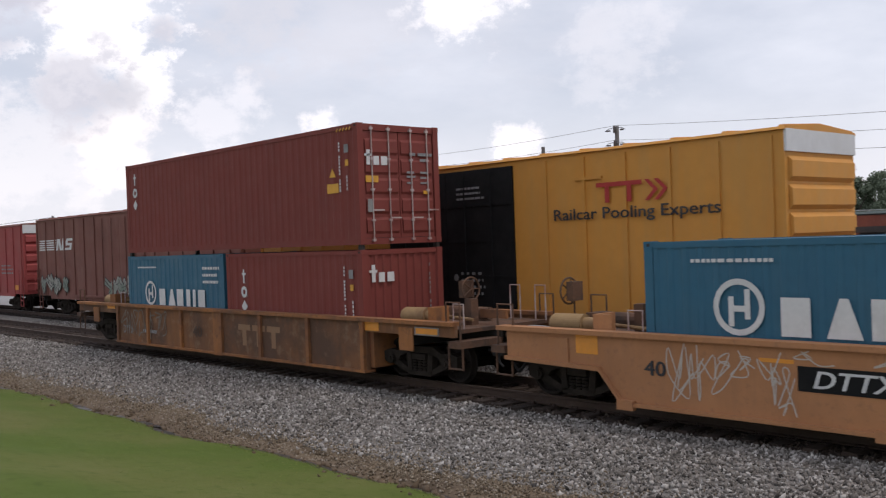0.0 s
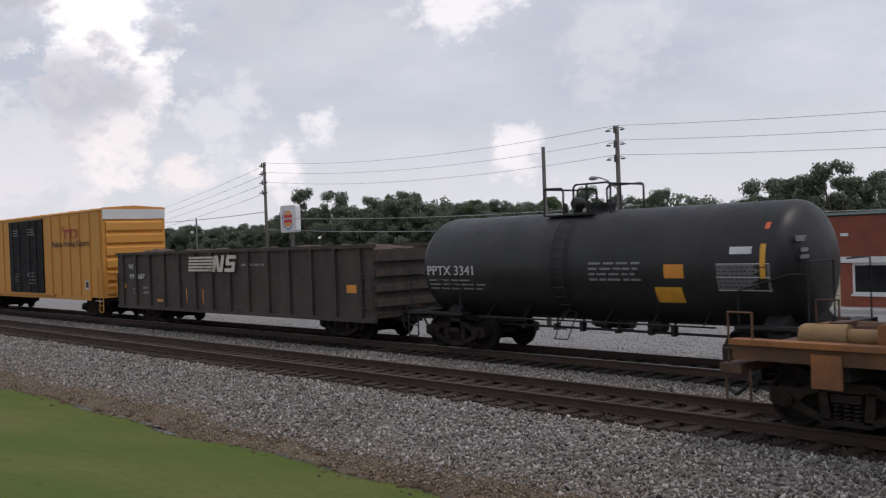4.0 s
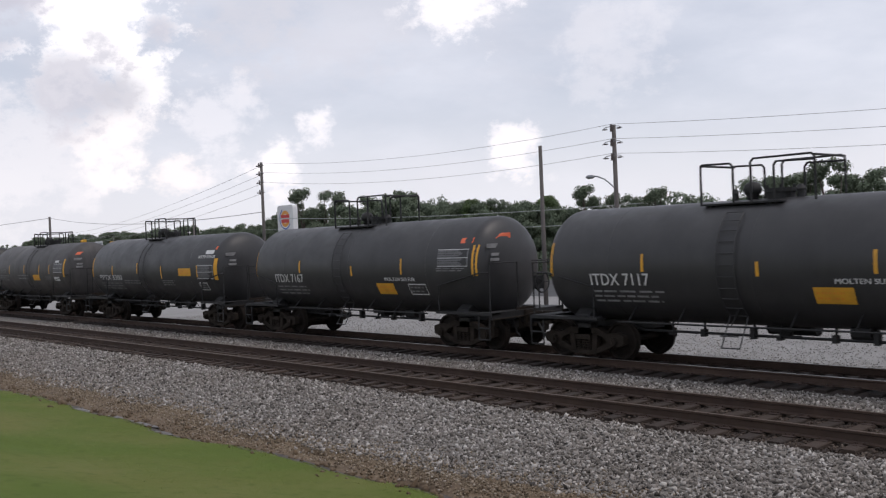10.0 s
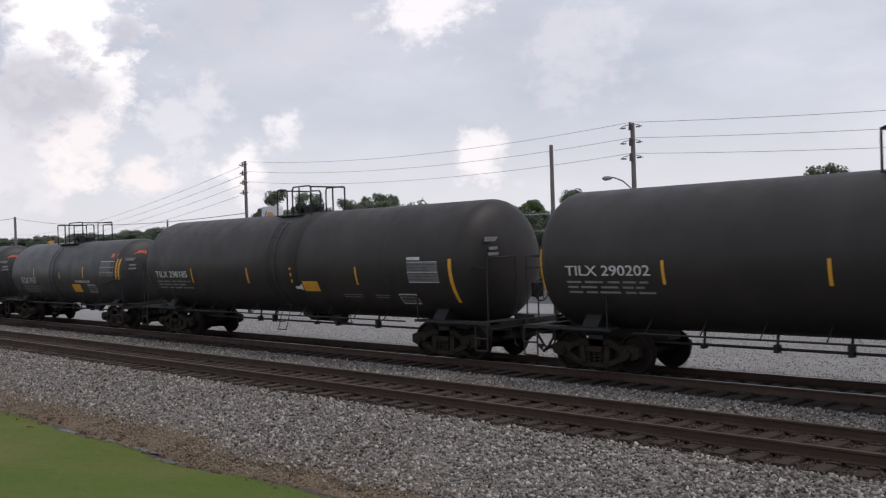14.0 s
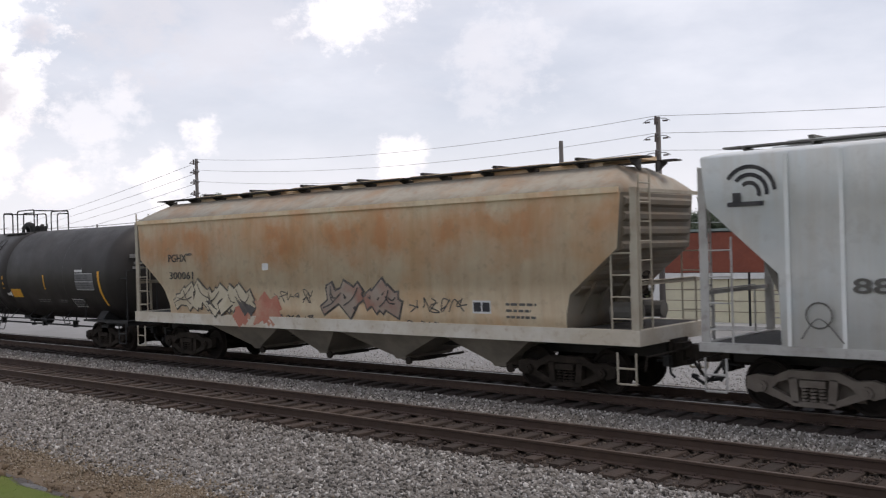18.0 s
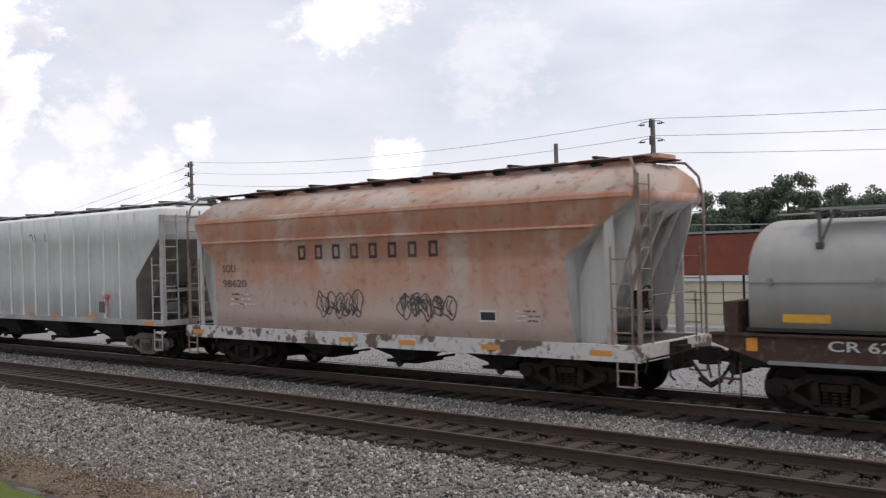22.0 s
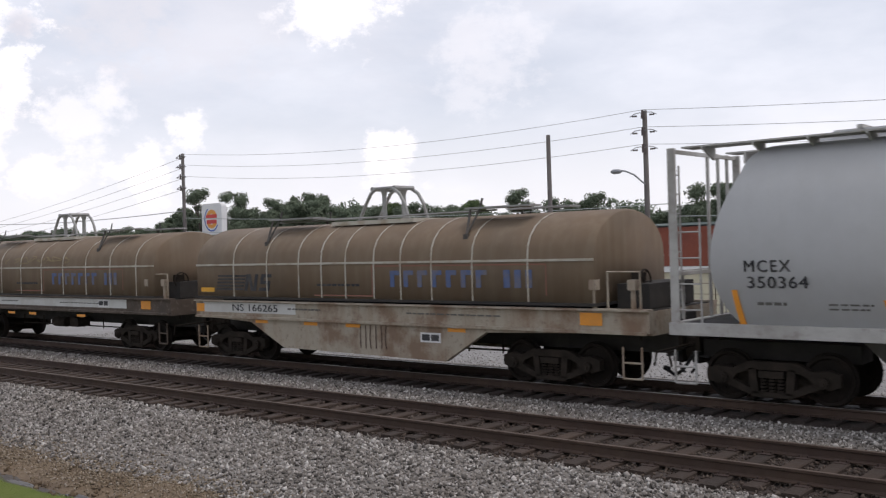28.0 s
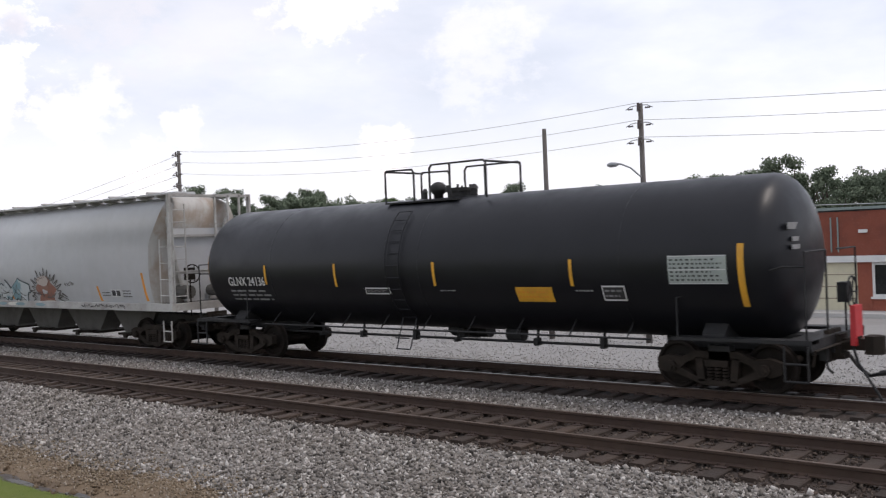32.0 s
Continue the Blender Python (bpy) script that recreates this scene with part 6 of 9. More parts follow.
M["sill_worn"] = mat("chipped_white_sill", (0.62, 0.59, 0.56), 0.85, second=(0.13, 0.09, 0.07), scale=1.6, amount=0.95, low=0.53, high=0.57, speck=(0.2, 0.13, 0.1), speck_scale=7, speck_amount=0.6)
M["sill_grey"] = mat("dusty_grey_sill", (0.44, 0.43, 0.41), 0.85, second=(0.22, 0.2, 0.18), scale=1, amount=0.6, speck=(0.2, 0.17, 0.15), speck_scale=6, speck_amount=0.4)
# Near-black steel: the shade under cars and in gaps is put into it
M["shade"] = mat("shade_dark_steel", (0.03, 0.027, 0.025), 0.9, second=(0.055, 0.047, 0.04), scale=1.5, amount=0.5)
M["chute"] = mat("dirty_grey_chute", (0.13, 0.125, 0.115), 0.85, second=(0.07, 0.062, 0.055), scale=1.5, amount=0.6)


def hopper_car(name, label, levels, paint, sill, roof_z, trucks, frame_ends, chutes, ribs=(), crease=(), ladder_mat=None, chute_mat=None, posts=True, roof_dark=None, sill_h=0.28, lit=False,
               hatch_step=2.2, flat=0.28, rounded=False, end_paint=None, roof_paint=None, chute_w=(0.42, 1.15), corrugated=False, bent=False, board=(0.62, 0.16, 0.0)):
    """levels: z, left end, right end, half width, from the sill up; frame_ends: the outermost ends of the underframe."""
    a, b = frame_ends
    mid = (a + b) / 2
    car = thing(name, (mid, FAR_Y, 0), label, "hopper car", "far train")
    L = [(z, x0 - mid, x1 - mid, w) for z, x0, x1, w in levels]
    bm = bm_new()
    if rounded:
        # run a smooth curve through the levels
        pts, fine = [L[0], *L, L[-1]], []
        for p0, p1, p2, p3 in zip(pts, pts[1:], pts[2:], pts[3:]):
            for k in range(5):
                t = k / 5
                fine.append(tuple(0.5 * (2 * b + (c - a) * t + (2 * a - 5 * b + 4 * c - d) * t * t + (3 * b - a - 3 * c + d) * t ** 3) for a, b, c, d in zip(p0, p1, p2, p3)))
        L = fine + [L[-1]]
    loft(bm, [[(x0, -w, z), (x1, -w, z), (x1, w, z), (x0, w, z)] for z, x0, x1, w in L])
    body = part("body", crisp(bm, 0.35 if rounded else 0.12), paint, car)
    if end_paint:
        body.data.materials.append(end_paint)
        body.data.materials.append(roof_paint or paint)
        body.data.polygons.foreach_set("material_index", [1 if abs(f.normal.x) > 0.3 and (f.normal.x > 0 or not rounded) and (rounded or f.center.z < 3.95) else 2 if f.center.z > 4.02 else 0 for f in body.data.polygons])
    zs, ws = [l[0] for l in L], [l[3] for l in L]
    surf = lambda x, z: -float(np.interp(z, zs, ws))
    ea, eb = a - mid, b - mid
    z0 = L[0][0]
    # side sills and end sills
    for y in (-1, 1):
        part("side_sill", boxes((ea + 0.15, eb - 0.15, *sorted((y * 1.36, y * 1.52)), z0 - sill_h, z0 + 0.02)), sill, car)
    for s, e in ((-1, ea), (1, eb)):
        part("end_sill", boxes((*sorted((e, e - s * 0.16)), -1.52, 1.52, z0 - sill_h, z0 + 0.02)), sill, car)
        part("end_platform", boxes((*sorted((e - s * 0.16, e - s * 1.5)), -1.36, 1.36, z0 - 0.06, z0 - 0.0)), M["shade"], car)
        coupler(car, e - s * 0.05, s)
        uncouple_lever(car, e + s * 0.03, s)
        steps(car, e - s * 0.3, ladder_mat or paint, y=-1.5)
        steps(car, e - s * 0.3, ladder_mat or paint, y=1.5)
        # slope-sheet stiffeners, corner posts and ladders
        bm = bm_new()
        top = levels[-3][0]
        for y in (-0.95, -0.32, 0.32, 0.95):
            x_in = (L[0][1] if s < 0 else L[0][2]) - s * 0.25
            prism(bm, [(x_in - s * 0.02, z0), (x_in + s * 0.1, z0), (e - s * 0.3, top - 0.25), (e - s * 0.42, top - 0.25)][::s], y - 0.04, y + 0.04)
        if rounded:
            bm.free()
        else:
            part("end_stiffener", bm, end_paint or paint, car)
        ends_at = lambda z: float(np.interp(z, [q[0] for q in L], [q[1 if s < 0 else 2] for q in L]))
        if corrugated:
            # horizontal corrugations down the end and the slope sheet
            z = z0 + 0.75
            while z < 4.0:
                bm = bm_new()
                loft(bm, [[(ends_at(z + 0.115 * dz) + s * dx, y, z + 0.115 * dz) for dz, dx in ((-1, -0.02), (-0.4, 0.07), (0.4, 0.07), (1, -0.02))] for y in (-1.36, 1.36)])
                part("slope_corrugation", bm, end_paint or paint, car)
                z += 0.29
        if bent:
            # rails bent over the roof's corners, and gusset plates on the slope
            for y in (-1, 1):
                bm = bm_new()
                pipe(bm, [(e - s * 0.05, y * 1.42, z0), (e - s * 0.05, y * 1.42, roof_z - 0.75), (e - s * 0.1, y * 1.34, roof_z - 0.3), (e - s * 0.3, y * 1.15, roof_z - 0.02), (e - s * 0.7, y * 0.8, roof_z + 0.02)], 0.03, 8)
                part("corner_rail", bm, ladder_mat or paint, car)
                bm = bm_new()
                xin = ends_at(z0 + 0.1)
                prism(bm, [(xin, z0), (xin + s * 0.55, z0), (e - s * 0.22, 3.5), (e - s * 0.12, 4.1), (ends_at(4.0) - s * 0.02, 4.1), (ends_at(3.3) - s * 0.02, 3.3), (xin, 2.4)][::s], *sorted((y * 1.18, y * 1.14)))
                part("gusset_plate", bm, end_paint or paint, car)
                part("end_post", boxes((*sorted((e - s * 0.55, e - s * 0.75)), *sorted((y * 1.46, y * 1.4)), z0, 3.95)), end_paint or paint, car)
        if posts:
            for y in (-1.44, 1.44):
                bm = bm_new()
                box(bm, *sorted((e - s * 0.03, e - s * 0.17)), y - 0.035, y + 0.035, z0, posts)
                part("corner_post", bm, ladder_mat or paint, car)
            for z in (posts - 0.05, z0 + 0.9):
                part("end_rail", boxes((*sorted((e - s * 0.04, e - s * 0.10)), -1.44, 1.44, z - 0.035, z + 0.035)), ladder_mat or paint, car)
        for y in (-1.46, 1.46):
            ladder(car, *sorted((e - s * 0.18, e - s * 0.62)), y, z0 + 0.02, z0 + (1.7 if corrugated else 1.9), 4, ladder_mat or paint, 0.016)
        end_ladder(car, e - s * 0.01, -1.4, -0.98, z0 + 0.05, roof_z - 0.35, 8, ladder_mat or paint, 0.016)
        bm = bm_new()
        pipe(bm, [(e - s * 0.03, -0.95, z0), (e - s * 0.03, -0.95, z0 + 0.95), (e - s * 0.03, 0.9, z0 + 0.95), (e - s * 0.03, 0.9, z0)], 0.02)
        part("hand_rail", bm, ladder_mat or paint, car)
    # brake gear on the right-hand end
    hand_wheel(car, eb - 0.35, -0.55, z0 + 0.85, 1, M["iron"], 0.27)
    for name, y, r in (("brake_cylinder", -0.5, 0.2), ("air_reservoir", 0.5, 0.17)):
        bm = bm_new()
        rod(bm, (eb - 1.15, y, z0 + 0.3), (eb - 0.55, y, z0 + 0.3), r, 12)
        part(name, bm, M["chute"], car)
    # centre sill and chutes
    if rounded:
        for s, e in ((-1, ea), (1, eb)):
            part("stub_sill", boxes((*sorted((e - s * 0.1, e - s * 3.0)), -0.3, 0.3, 0.7, 1.02)), M["shade"], car)
            # flared end sheet on the slope, with its two legs and cross bar
            xt, xb = (L[-3][1] if s < 0 else L[-3][2]) + s * 0.1, (L[0][1] if s < 0 else L[0][2]) + s * 0.12
            row = lambda z, w: [(xb + (xt - xb) * (z - z0) / 2.9 + d, y, z) for d, y in ((-0.02, -w), (0.02, -w), (0.02, w), (-0.02, w))]
            bm = bm_new()
            loft(bm, [row(z0, 0.4), row(z0 + 1.2, 0.72), row(z0 + 2.3, 1.05), row(z0 + 2.95, 1.0)])
            part("end_sheet", bm, paint, car)
            for y in (-1, 1):
                bm = bm_new()
                rod(bm, (xb + s * 0.06, y * 0.42, z0), (xt + s * 0.06, y * 1.1, z0 + 2.6), 0.045, 6)
                part("sheet_leg", bm, sill, car)
            part("cross_bar", boxes((*sorted((xt + s * 0.02, xt + s * 0.1)), -0.98, 0.98, z0 + 1.95, z0 + 2.02)), sill, car)
            for y in (0.15, 0.62, 1.05):
                part("end_post", boxes((*sorted((e - s * 0.04, e - s * 0.09)), y - 0.03, y + 0.03, z0, posts)), sill, car)
    else:
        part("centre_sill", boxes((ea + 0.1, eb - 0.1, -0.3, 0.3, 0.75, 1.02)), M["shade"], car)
    for c0, c1, bot in chutes:
        c0, c1 = c0 - mid, c1 - mid
        m = (c0 + c1) / 2
        zt = z0 - sill_h + 0.06
        bm = bm_new()
        loft(bm, [[(x0, -w, z), (x1, -w, z), (x1, w, z), (x0, w, z)] for z, x0, x1, w in
                  ((bot, m - flat, m + flat, chute_w[0]), (bot + 0.08, m - flat - 0.03, m + flat + 0.03, chute_w[0] + 0.04), (zt, c0, c1, chute_w[1]), (zt + 0.1, c0, c1, chute_w[1] + 0.05))])
        ch = part("chute", bm, chute_mat or M["chute"], car)
        part("outlet_gate", boxes((m - flat - 0.14, m + flat + 0.14, -0.5, 0.5, bot - 0.07, bot - 0.002)), M["iron"], ch)
        bm = bm_new()
        rod(bm, (m + 0.42, -1.0, bot), (m + 0.42, 1.0, bot), 0.03, 8)
        rod(bm, (m + 0.42, -1.05, bot), (m + 0.42, -0.98, bot), 0.09, 10)
        part("gate_shaft", bm, M["iron"], ch)
    # ribs
    for x in ribs:
        x -= mid
        lo = next((z for z, x0, x1, w in L if x0 + 0.03 < x < x1 - 0.03), z0)
        part("rib", boxes((x - 0.035, x + 0.035, -L[0][3] - 0.026, -L[0][3] - 0.001, lo + 0.02, L[-3][0] - 0.06)), paint, car)
    for z, h, d in crease:
        zz = min(zs, key=lambda q: abs(q - z))
        row = next(l for l in L if l[0] == zz)
        part("side_rail", boxes((row[1] + 0.02, row[2] - 0.02, -float(np.interp(z, zs, ws)) - d, -float(np.interp(z, zs, ws)) + 0.03, z - h / 2, z + h / 2)), paint, car)
    # running boards on the roof, hatch troughs and brackets
    rz = roof_z
    dark = roof_dark or M["chute"]
    by, bw, drop = board
    for y in (-by, by):
        part("running_board", boxes((ea + 0.2, eb - 0.2, y - bw, y + bw, rz - drop, rz - drop + 0.03)), dark, car)
    bracket = None
    x = ea + 0.6
    while x < eb - 0.5:
        for y in (-1, 1):
            if bracket is None:
                bm = bm_new()
                prism(bm, [(-by - bw, -0.03), (-by - bw, 0.0), (0.3 - by, 0.0), (0.3 - by, -0.22), (0.24 - by, -0.22)], -0.02, 0.02, "x")
                bracket = bpy.data.meshes.new("board_bracket")
                bm.to_mesh(bracket)
                bm.free()
                bracket.materials.append(dark)
            ob = place("board_bracket", bracket, None, car)
            ob.location = (x, 0, rz - drop)
            if y > 0:
                ob.rotation_euler = (0, 0, math.pi)
        x += 0.95 if drop else 1.25
    part("hatch_trough", boxes((L[-1][1] + 0.5, L[-1][2] - 0.5, -0.3, 0.3, L[-1][0], rz + 0.01)), paint, car)
    x = L[-1][1] + 0.8
    while x < L[-1][2] - 1.2:
        h = part("hatch_cover", boxes((x, x + hatch_step * 0.86, -0.36, 0.36, rz + 0.012, rz + 0.09)), paint, car)
        part("hatch_lock", boxes((x + 0.4, x + 0.5, -0.42, 0.42, rz + 0.092, rz + 0.15)), dark, h)
        x += hatch_step
    running_gear(car, [t - mid for t in trucks], lit)
    MOVERS["far"].append(car)
    return car, mid, surf


def sub(polys, mid):
    return [[(x - mid, z) for x, z in p] for p in polys]


def build_hoppers():
    rng = random.Random(12)
    # tan, rust-stained
    car, mid, surf = hopper_car(
        "covered_hopper_car", "tan covered hopper car with orange rust stains and graffiti",
        [(1.36, 124.0, 137.9, 1.47), (1.62, 124.0, 137.9, 1.49), (2.05, 123.75, 138.0, 1.5), (2.3, 123.45, 138.3, 1.5), (2.95, 122.5, 139.1, 1.5), (4.02, 122.4, 139.2, 1.5), (4.13, 122.4, 139.2, 1.52),
         (4.38, 122.65, 139.0, 1.08), (4.62, 123.1, 138.6, 0.66)],
        M["hop_tan"], M["tan_sill"], 4.72, (124.25, 137.55), (122.15, 139.55), [(125.6, 128.9, 0.42), (128.9, 131.0, 0.42), (130.9, 134.5, 0.42), (134.4, 137.0, 0.42)],
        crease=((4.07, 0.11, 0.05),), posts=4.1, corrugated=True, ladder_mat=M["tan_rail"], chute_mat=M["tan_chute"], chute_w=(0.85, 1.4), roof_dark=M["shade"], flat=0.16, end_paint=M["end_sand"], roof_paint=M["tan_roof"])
    decal("car_number", bold(sub(lettering("PGHX", 124.0, 124.9, 2.86, 3.08), mid) + sub(lettering("300061", 124.05, 125.22, 2.36, 2.57), mid), 0.01), surf, M["darktext"], car)
    piece = mat("cream_spray_paint", (0.52, 0.46, 0.34), 0.7, second=(0.42, 0.34, 0.23), scale=1.6, amount=0.8)
    outline = mat("dark_spray_paint", (0.07, 0.063, 0.06), 0.7, second=(0.17, 0.15, 0.13), scale=2.5, amount=0.7)
    redp = mat("dull_red_spray_paint", (0.42, 0.16, 0.11), 0.7, second=(0.45, 0.3, 0.2), scale=1.5, amount=0.7)
    skin = lambda x, z: surf(x, z) if z > 1.39 else -1.524
    decal("graffiti", sub(block_piece(rng, 127.3, 128.9, 1.25, 1.95, 3, 0.42)[1], mid), skin, redp, car)
    edges, fills, lines = block_piece(rng, 124.5, 127.9, 1.42, 2.22, 5, 0.3)
    decal("graffiti", sub(edges, mid), skin, outline, car, lift=0.01)
    decal("graffiti", sub(fills, mid), skin, piece, car, "cream angular block graffiti with dark outlines", lift=0.022)
    decal("graffiti", sub(lines, mid), skin, outline, car, lift=0.034)
    edges, fills, lines = block_piece(rng, 130.8, 133.4, 1.5, 2.2, 4, 0.26, 0.05)
    decal("graffiti", sub(edges, mid), surf, outline, car, lift=0.01)
    decal("graffiti", sub(fills, mid), surf, mat("mauve_spray_paint", (0.33, 0.27, 0.22), 0.7, second=(0.3, 0.13, 0.09), scale=1.2, amount=0.8), car, lift=0.022)
    decal("graffiti", sub(lines, mid), surf, outline, car, lift=0.034)
    decal("graffiti", sub(scrawl(rng, 128.7, 130.4, 1.75, 2.1, 6, 0.025, 6) + scrawl(rng, 128.8, 130.3, 1.3, 1.45, 6, 0.025, 6) + scrawl(rng, 133.6, 135.4, 1.6, 1.95, 6, 0.03, 6)
                        + scrawl(rng, 133.5, 134.6, 1.25, 1.42, 5, 0.025, 5), mid), surf, outline, car)
    decal("stencil_box", sub(rect(135.5, 136.0, 1.62, 1.9), mid), surf, M["white"], car)
    decal("stencil_fill", sub(rect(135.53, 135.73, 1.66, 1.86) + rect(135.77, 135.97, 1.66, 1.86), mid), surf, M["darktext"], car, lift=0.004)
    decal("small_print", sub(bars(136.4, 137.2, 1.5, 1.9, 3, 4) + bars(124.9, 125.2, 3.0, 3.15, 1, 4), mid), surf, M["chute"], car)
    decal("sticker", sub(rect(128.35, 128.6, 2.6, 2.78), mid), surf, M["white"], car)

    # pale grey, straight-sided and ribbed
    car, mid, surf = hopper_car(
        "covered_hopper_car", "pale grey ribbed covered hopper car with patched paint and faded markings",
        [(1.2, 142.25, 155.95, 1.5), (2.45, 142.22, 155.97, 1.5), (3.62, 140.95, 157.2, 1.5), (4.5, 140.85, 157.25, 1.5), (4.54, 140.85, 157.25, 1.46), (4.63, 141.0, 157.1, 1.0), (4.67, 141.2, 157.0, 0.6)],
        M["hop_grey"], M["sill_grey"], 4.72, (142.6, 155.8), (140.75, 157.4), [(144.5, 147.15, 0.42), (148.1, 150.75, 0.42), (151.7, 154.4, 0.42)],
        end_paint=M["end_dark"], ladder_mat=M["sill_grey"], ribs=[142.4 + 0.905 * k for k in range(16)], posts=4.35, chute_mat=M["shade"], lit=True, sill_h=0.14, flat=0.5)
    surf2 = lambda x, z: surf(x, z) - 0.028
    decal("car_number", bold(sub(lettering("88", 143.45, 144.05, 2.12, 2.36) + lettering("60", 144.85, 145.35, 2.12, 2.36) + lettering("38", 146.0, 146.5, 2.12, 2.36), mid), 0.03), surf2, M["chute"], car)
    decal("emblem", sub([q for k in range(3) for q in ring2(141.75, 3.85, 0.14 + 0.14 * k, 0.21 + 0.14 * k, 20, 1, radians(-20 + 12 * k), radians(130 + 8 * k))] + rect(141.35, 142.0, 3.62, 3.7) + rect(141.45, 141.6, 3.7, 3.86), mid), surf,
          M["darktext"], car, "dark curved railway emblem")
    decal("patch", sub(rect(144.45, 145.15, 2.45, 2.8), mid), surf2, M["chute"], car)
    decal("patch_letters", sub(ring2(144.7, 2.62, 0.08, 0.13, 14) + rect(144.9, 144.95, 2.5, 2.75) + rect(145.02, 145.08, 2.5, 2.75), mid), surf2, M["darktext"], car, lift=0.004)
    decal("small_print", sub(bars(144.4, 145.2, 3.3, 3.45, 1, 7, 0.8, 5), mid), surf2, M["darktext"], car)
    decal("chalk_mark", sub(ribbon([(149.35, 3.95), (149.5, 4.02), (149.62, 3.75)], 0.03) + ribbon([(149.7, 4.0), (149.78, 3.9), (149.8, 3.72)], 0.03) + ribbon([(150.45, 4.02), (150.46, 3.75)], 0.04) + ribbon([(150.52, 3.85), (150.56, 3.75)], 0.03)
                            + ribbon([(144.75, 3.55), (144.9, 3.75), (145.05, 3.55)], 0.03), mid), surf2, M["darktext"], car)
    decal("graffiti", sub(scrawl(rng, 154.05, 154.55, 1.6, 2.0, 3, 0.03, 5) + ribbon([(154.4, 2.0), (154.38, 1.7), (154.4, 1.25)], 0.03), mid), surf2, mat("red_spray_paint", (0.55, 0.04, 0.05), 0.6), car)
    decal("sticker", sub(rect(154.05, 154.25, 1.95, 2.1), mid), surf2, M["white"], car, lift=0.003)
    decal("stencil_box", sub(rect(153.85, 154.2, 1.4, 1.75), mid), surf2, M["chute"], car)
    decal("reflector", sub(rect(149.0, 149.6, 1.22, 1.3) + rect(150.8, 151.3, 1.22, 1.3) + rect(153.0, 153.7, 1.22, 1.3), mid), surf2, M["orange"], car)
    decal("reflector", sub(rect(156.35, 156.9, 1.08, 1.18), mid), lambda x, z: -1.52, M["orange"], car)
    decal("graffiti", sub(ring2(142.9, 1.75, 0.2, 0.23, 16) + ribbon([(142.6, 1.35), (142.9, 1.7), (143.3, 1.3)], 0.02), mid), surf2, M["chute"], car)

    # faded red with a worn white sill
    car, mid, surf = hopper_car(
        "covered_hopper_car", "faded red-oxide covered hopper car with a chipped white side sill",
        [(1.12, 159.95, 171.6, 1.46), (1.6, 159.95, 171.55, 1.47), (2.75, 159.95, 171.46, 1.49), (2.95, 159.85, 171.55, 1.49), (3.4, 159.35, 172.2, 1.5), (3.9, 159.05, 172.95, 1.5), (4.1, 159.05, 173.0, 1.5),
         (4.4, 159.1, 173.0, 1.12), (4.66, 159.3, 172.8, 0.7)],
        M["hop_red"], M["sill_worn"], 4.76, (160.6, 171.15), (158.55, 173.1), [(161.9, 164.1, 0.42), (164.9, 167.1, 0.42), (167.9, 170.1, 0.42)],
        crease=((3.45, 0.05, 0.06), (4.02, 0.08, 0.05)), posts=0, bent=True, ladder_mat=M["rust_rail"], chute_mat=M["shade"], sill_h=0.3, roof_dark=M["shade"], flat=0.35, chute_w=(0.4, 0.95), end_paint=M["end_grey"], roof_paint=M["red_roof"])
    for k in range(8):
        x = 163.45 + k * 0.63
        decal("name_block", sub(rect(x, x + 0.07, 2.92, 3.28) + rect(x + 0.2, x + 0.27, 2.92, 3.28) + rect(x + 0.07, x + 0.2, 3.21, 3.28) + rect(x + 0.07, x + 0.2, 2.92, 2.99), mid), surf, M["darktext"], car, "dark upright hollow block")
    decal("car_number", bold(sub(lettering("SOU", 160.3, 160.85, 2.62, 2.82) + lettering("98620", 160.3, 161.3, 2.22, 2.42), mid), 0.015), surf, M["fadedark"], car)
    decal("graffiti", sub(tag_piece(rng, 164.1, 165.7, 1.5, 2.15, 5)[1] + tag_piece(rng, 166.9, 168.6, 1.5, 2.1, 5)[1] + scrawl(rng, 166.9, 168.2, 1.55, 2.1, 5, 0.05, 6) + scrawl(rng, 164.2, 165.6, 1.5, 1.9, 4, 0.035, 6), mid), surf, outline, car)
    decal("stencil_box", sub(rect(169.25, 169.7, 1.5, 1.75), mid), surf, M["white"], car)
    decal("stencil_fill", sub(rect(169.28, 169.67, 1.54, 1.71), mid), surf, M["darktext"], car, lift=0.004)
    decal("small_print", sub(bars(170.2, 170.9, 1.5, 1.8, 3, 6) + bars(160.6, 161.8, 1.7, 2.1, 3, 8), mid), surf, M["sill_worn"], car)
    for x in (158.9, 164.9, 166.9, 169.3, 172.0):
        decal("reflector", sub(rect(x, x + 0.5, 0.92, 1.03), mid), lambda xx, z: -1.52, M["orange"], car)

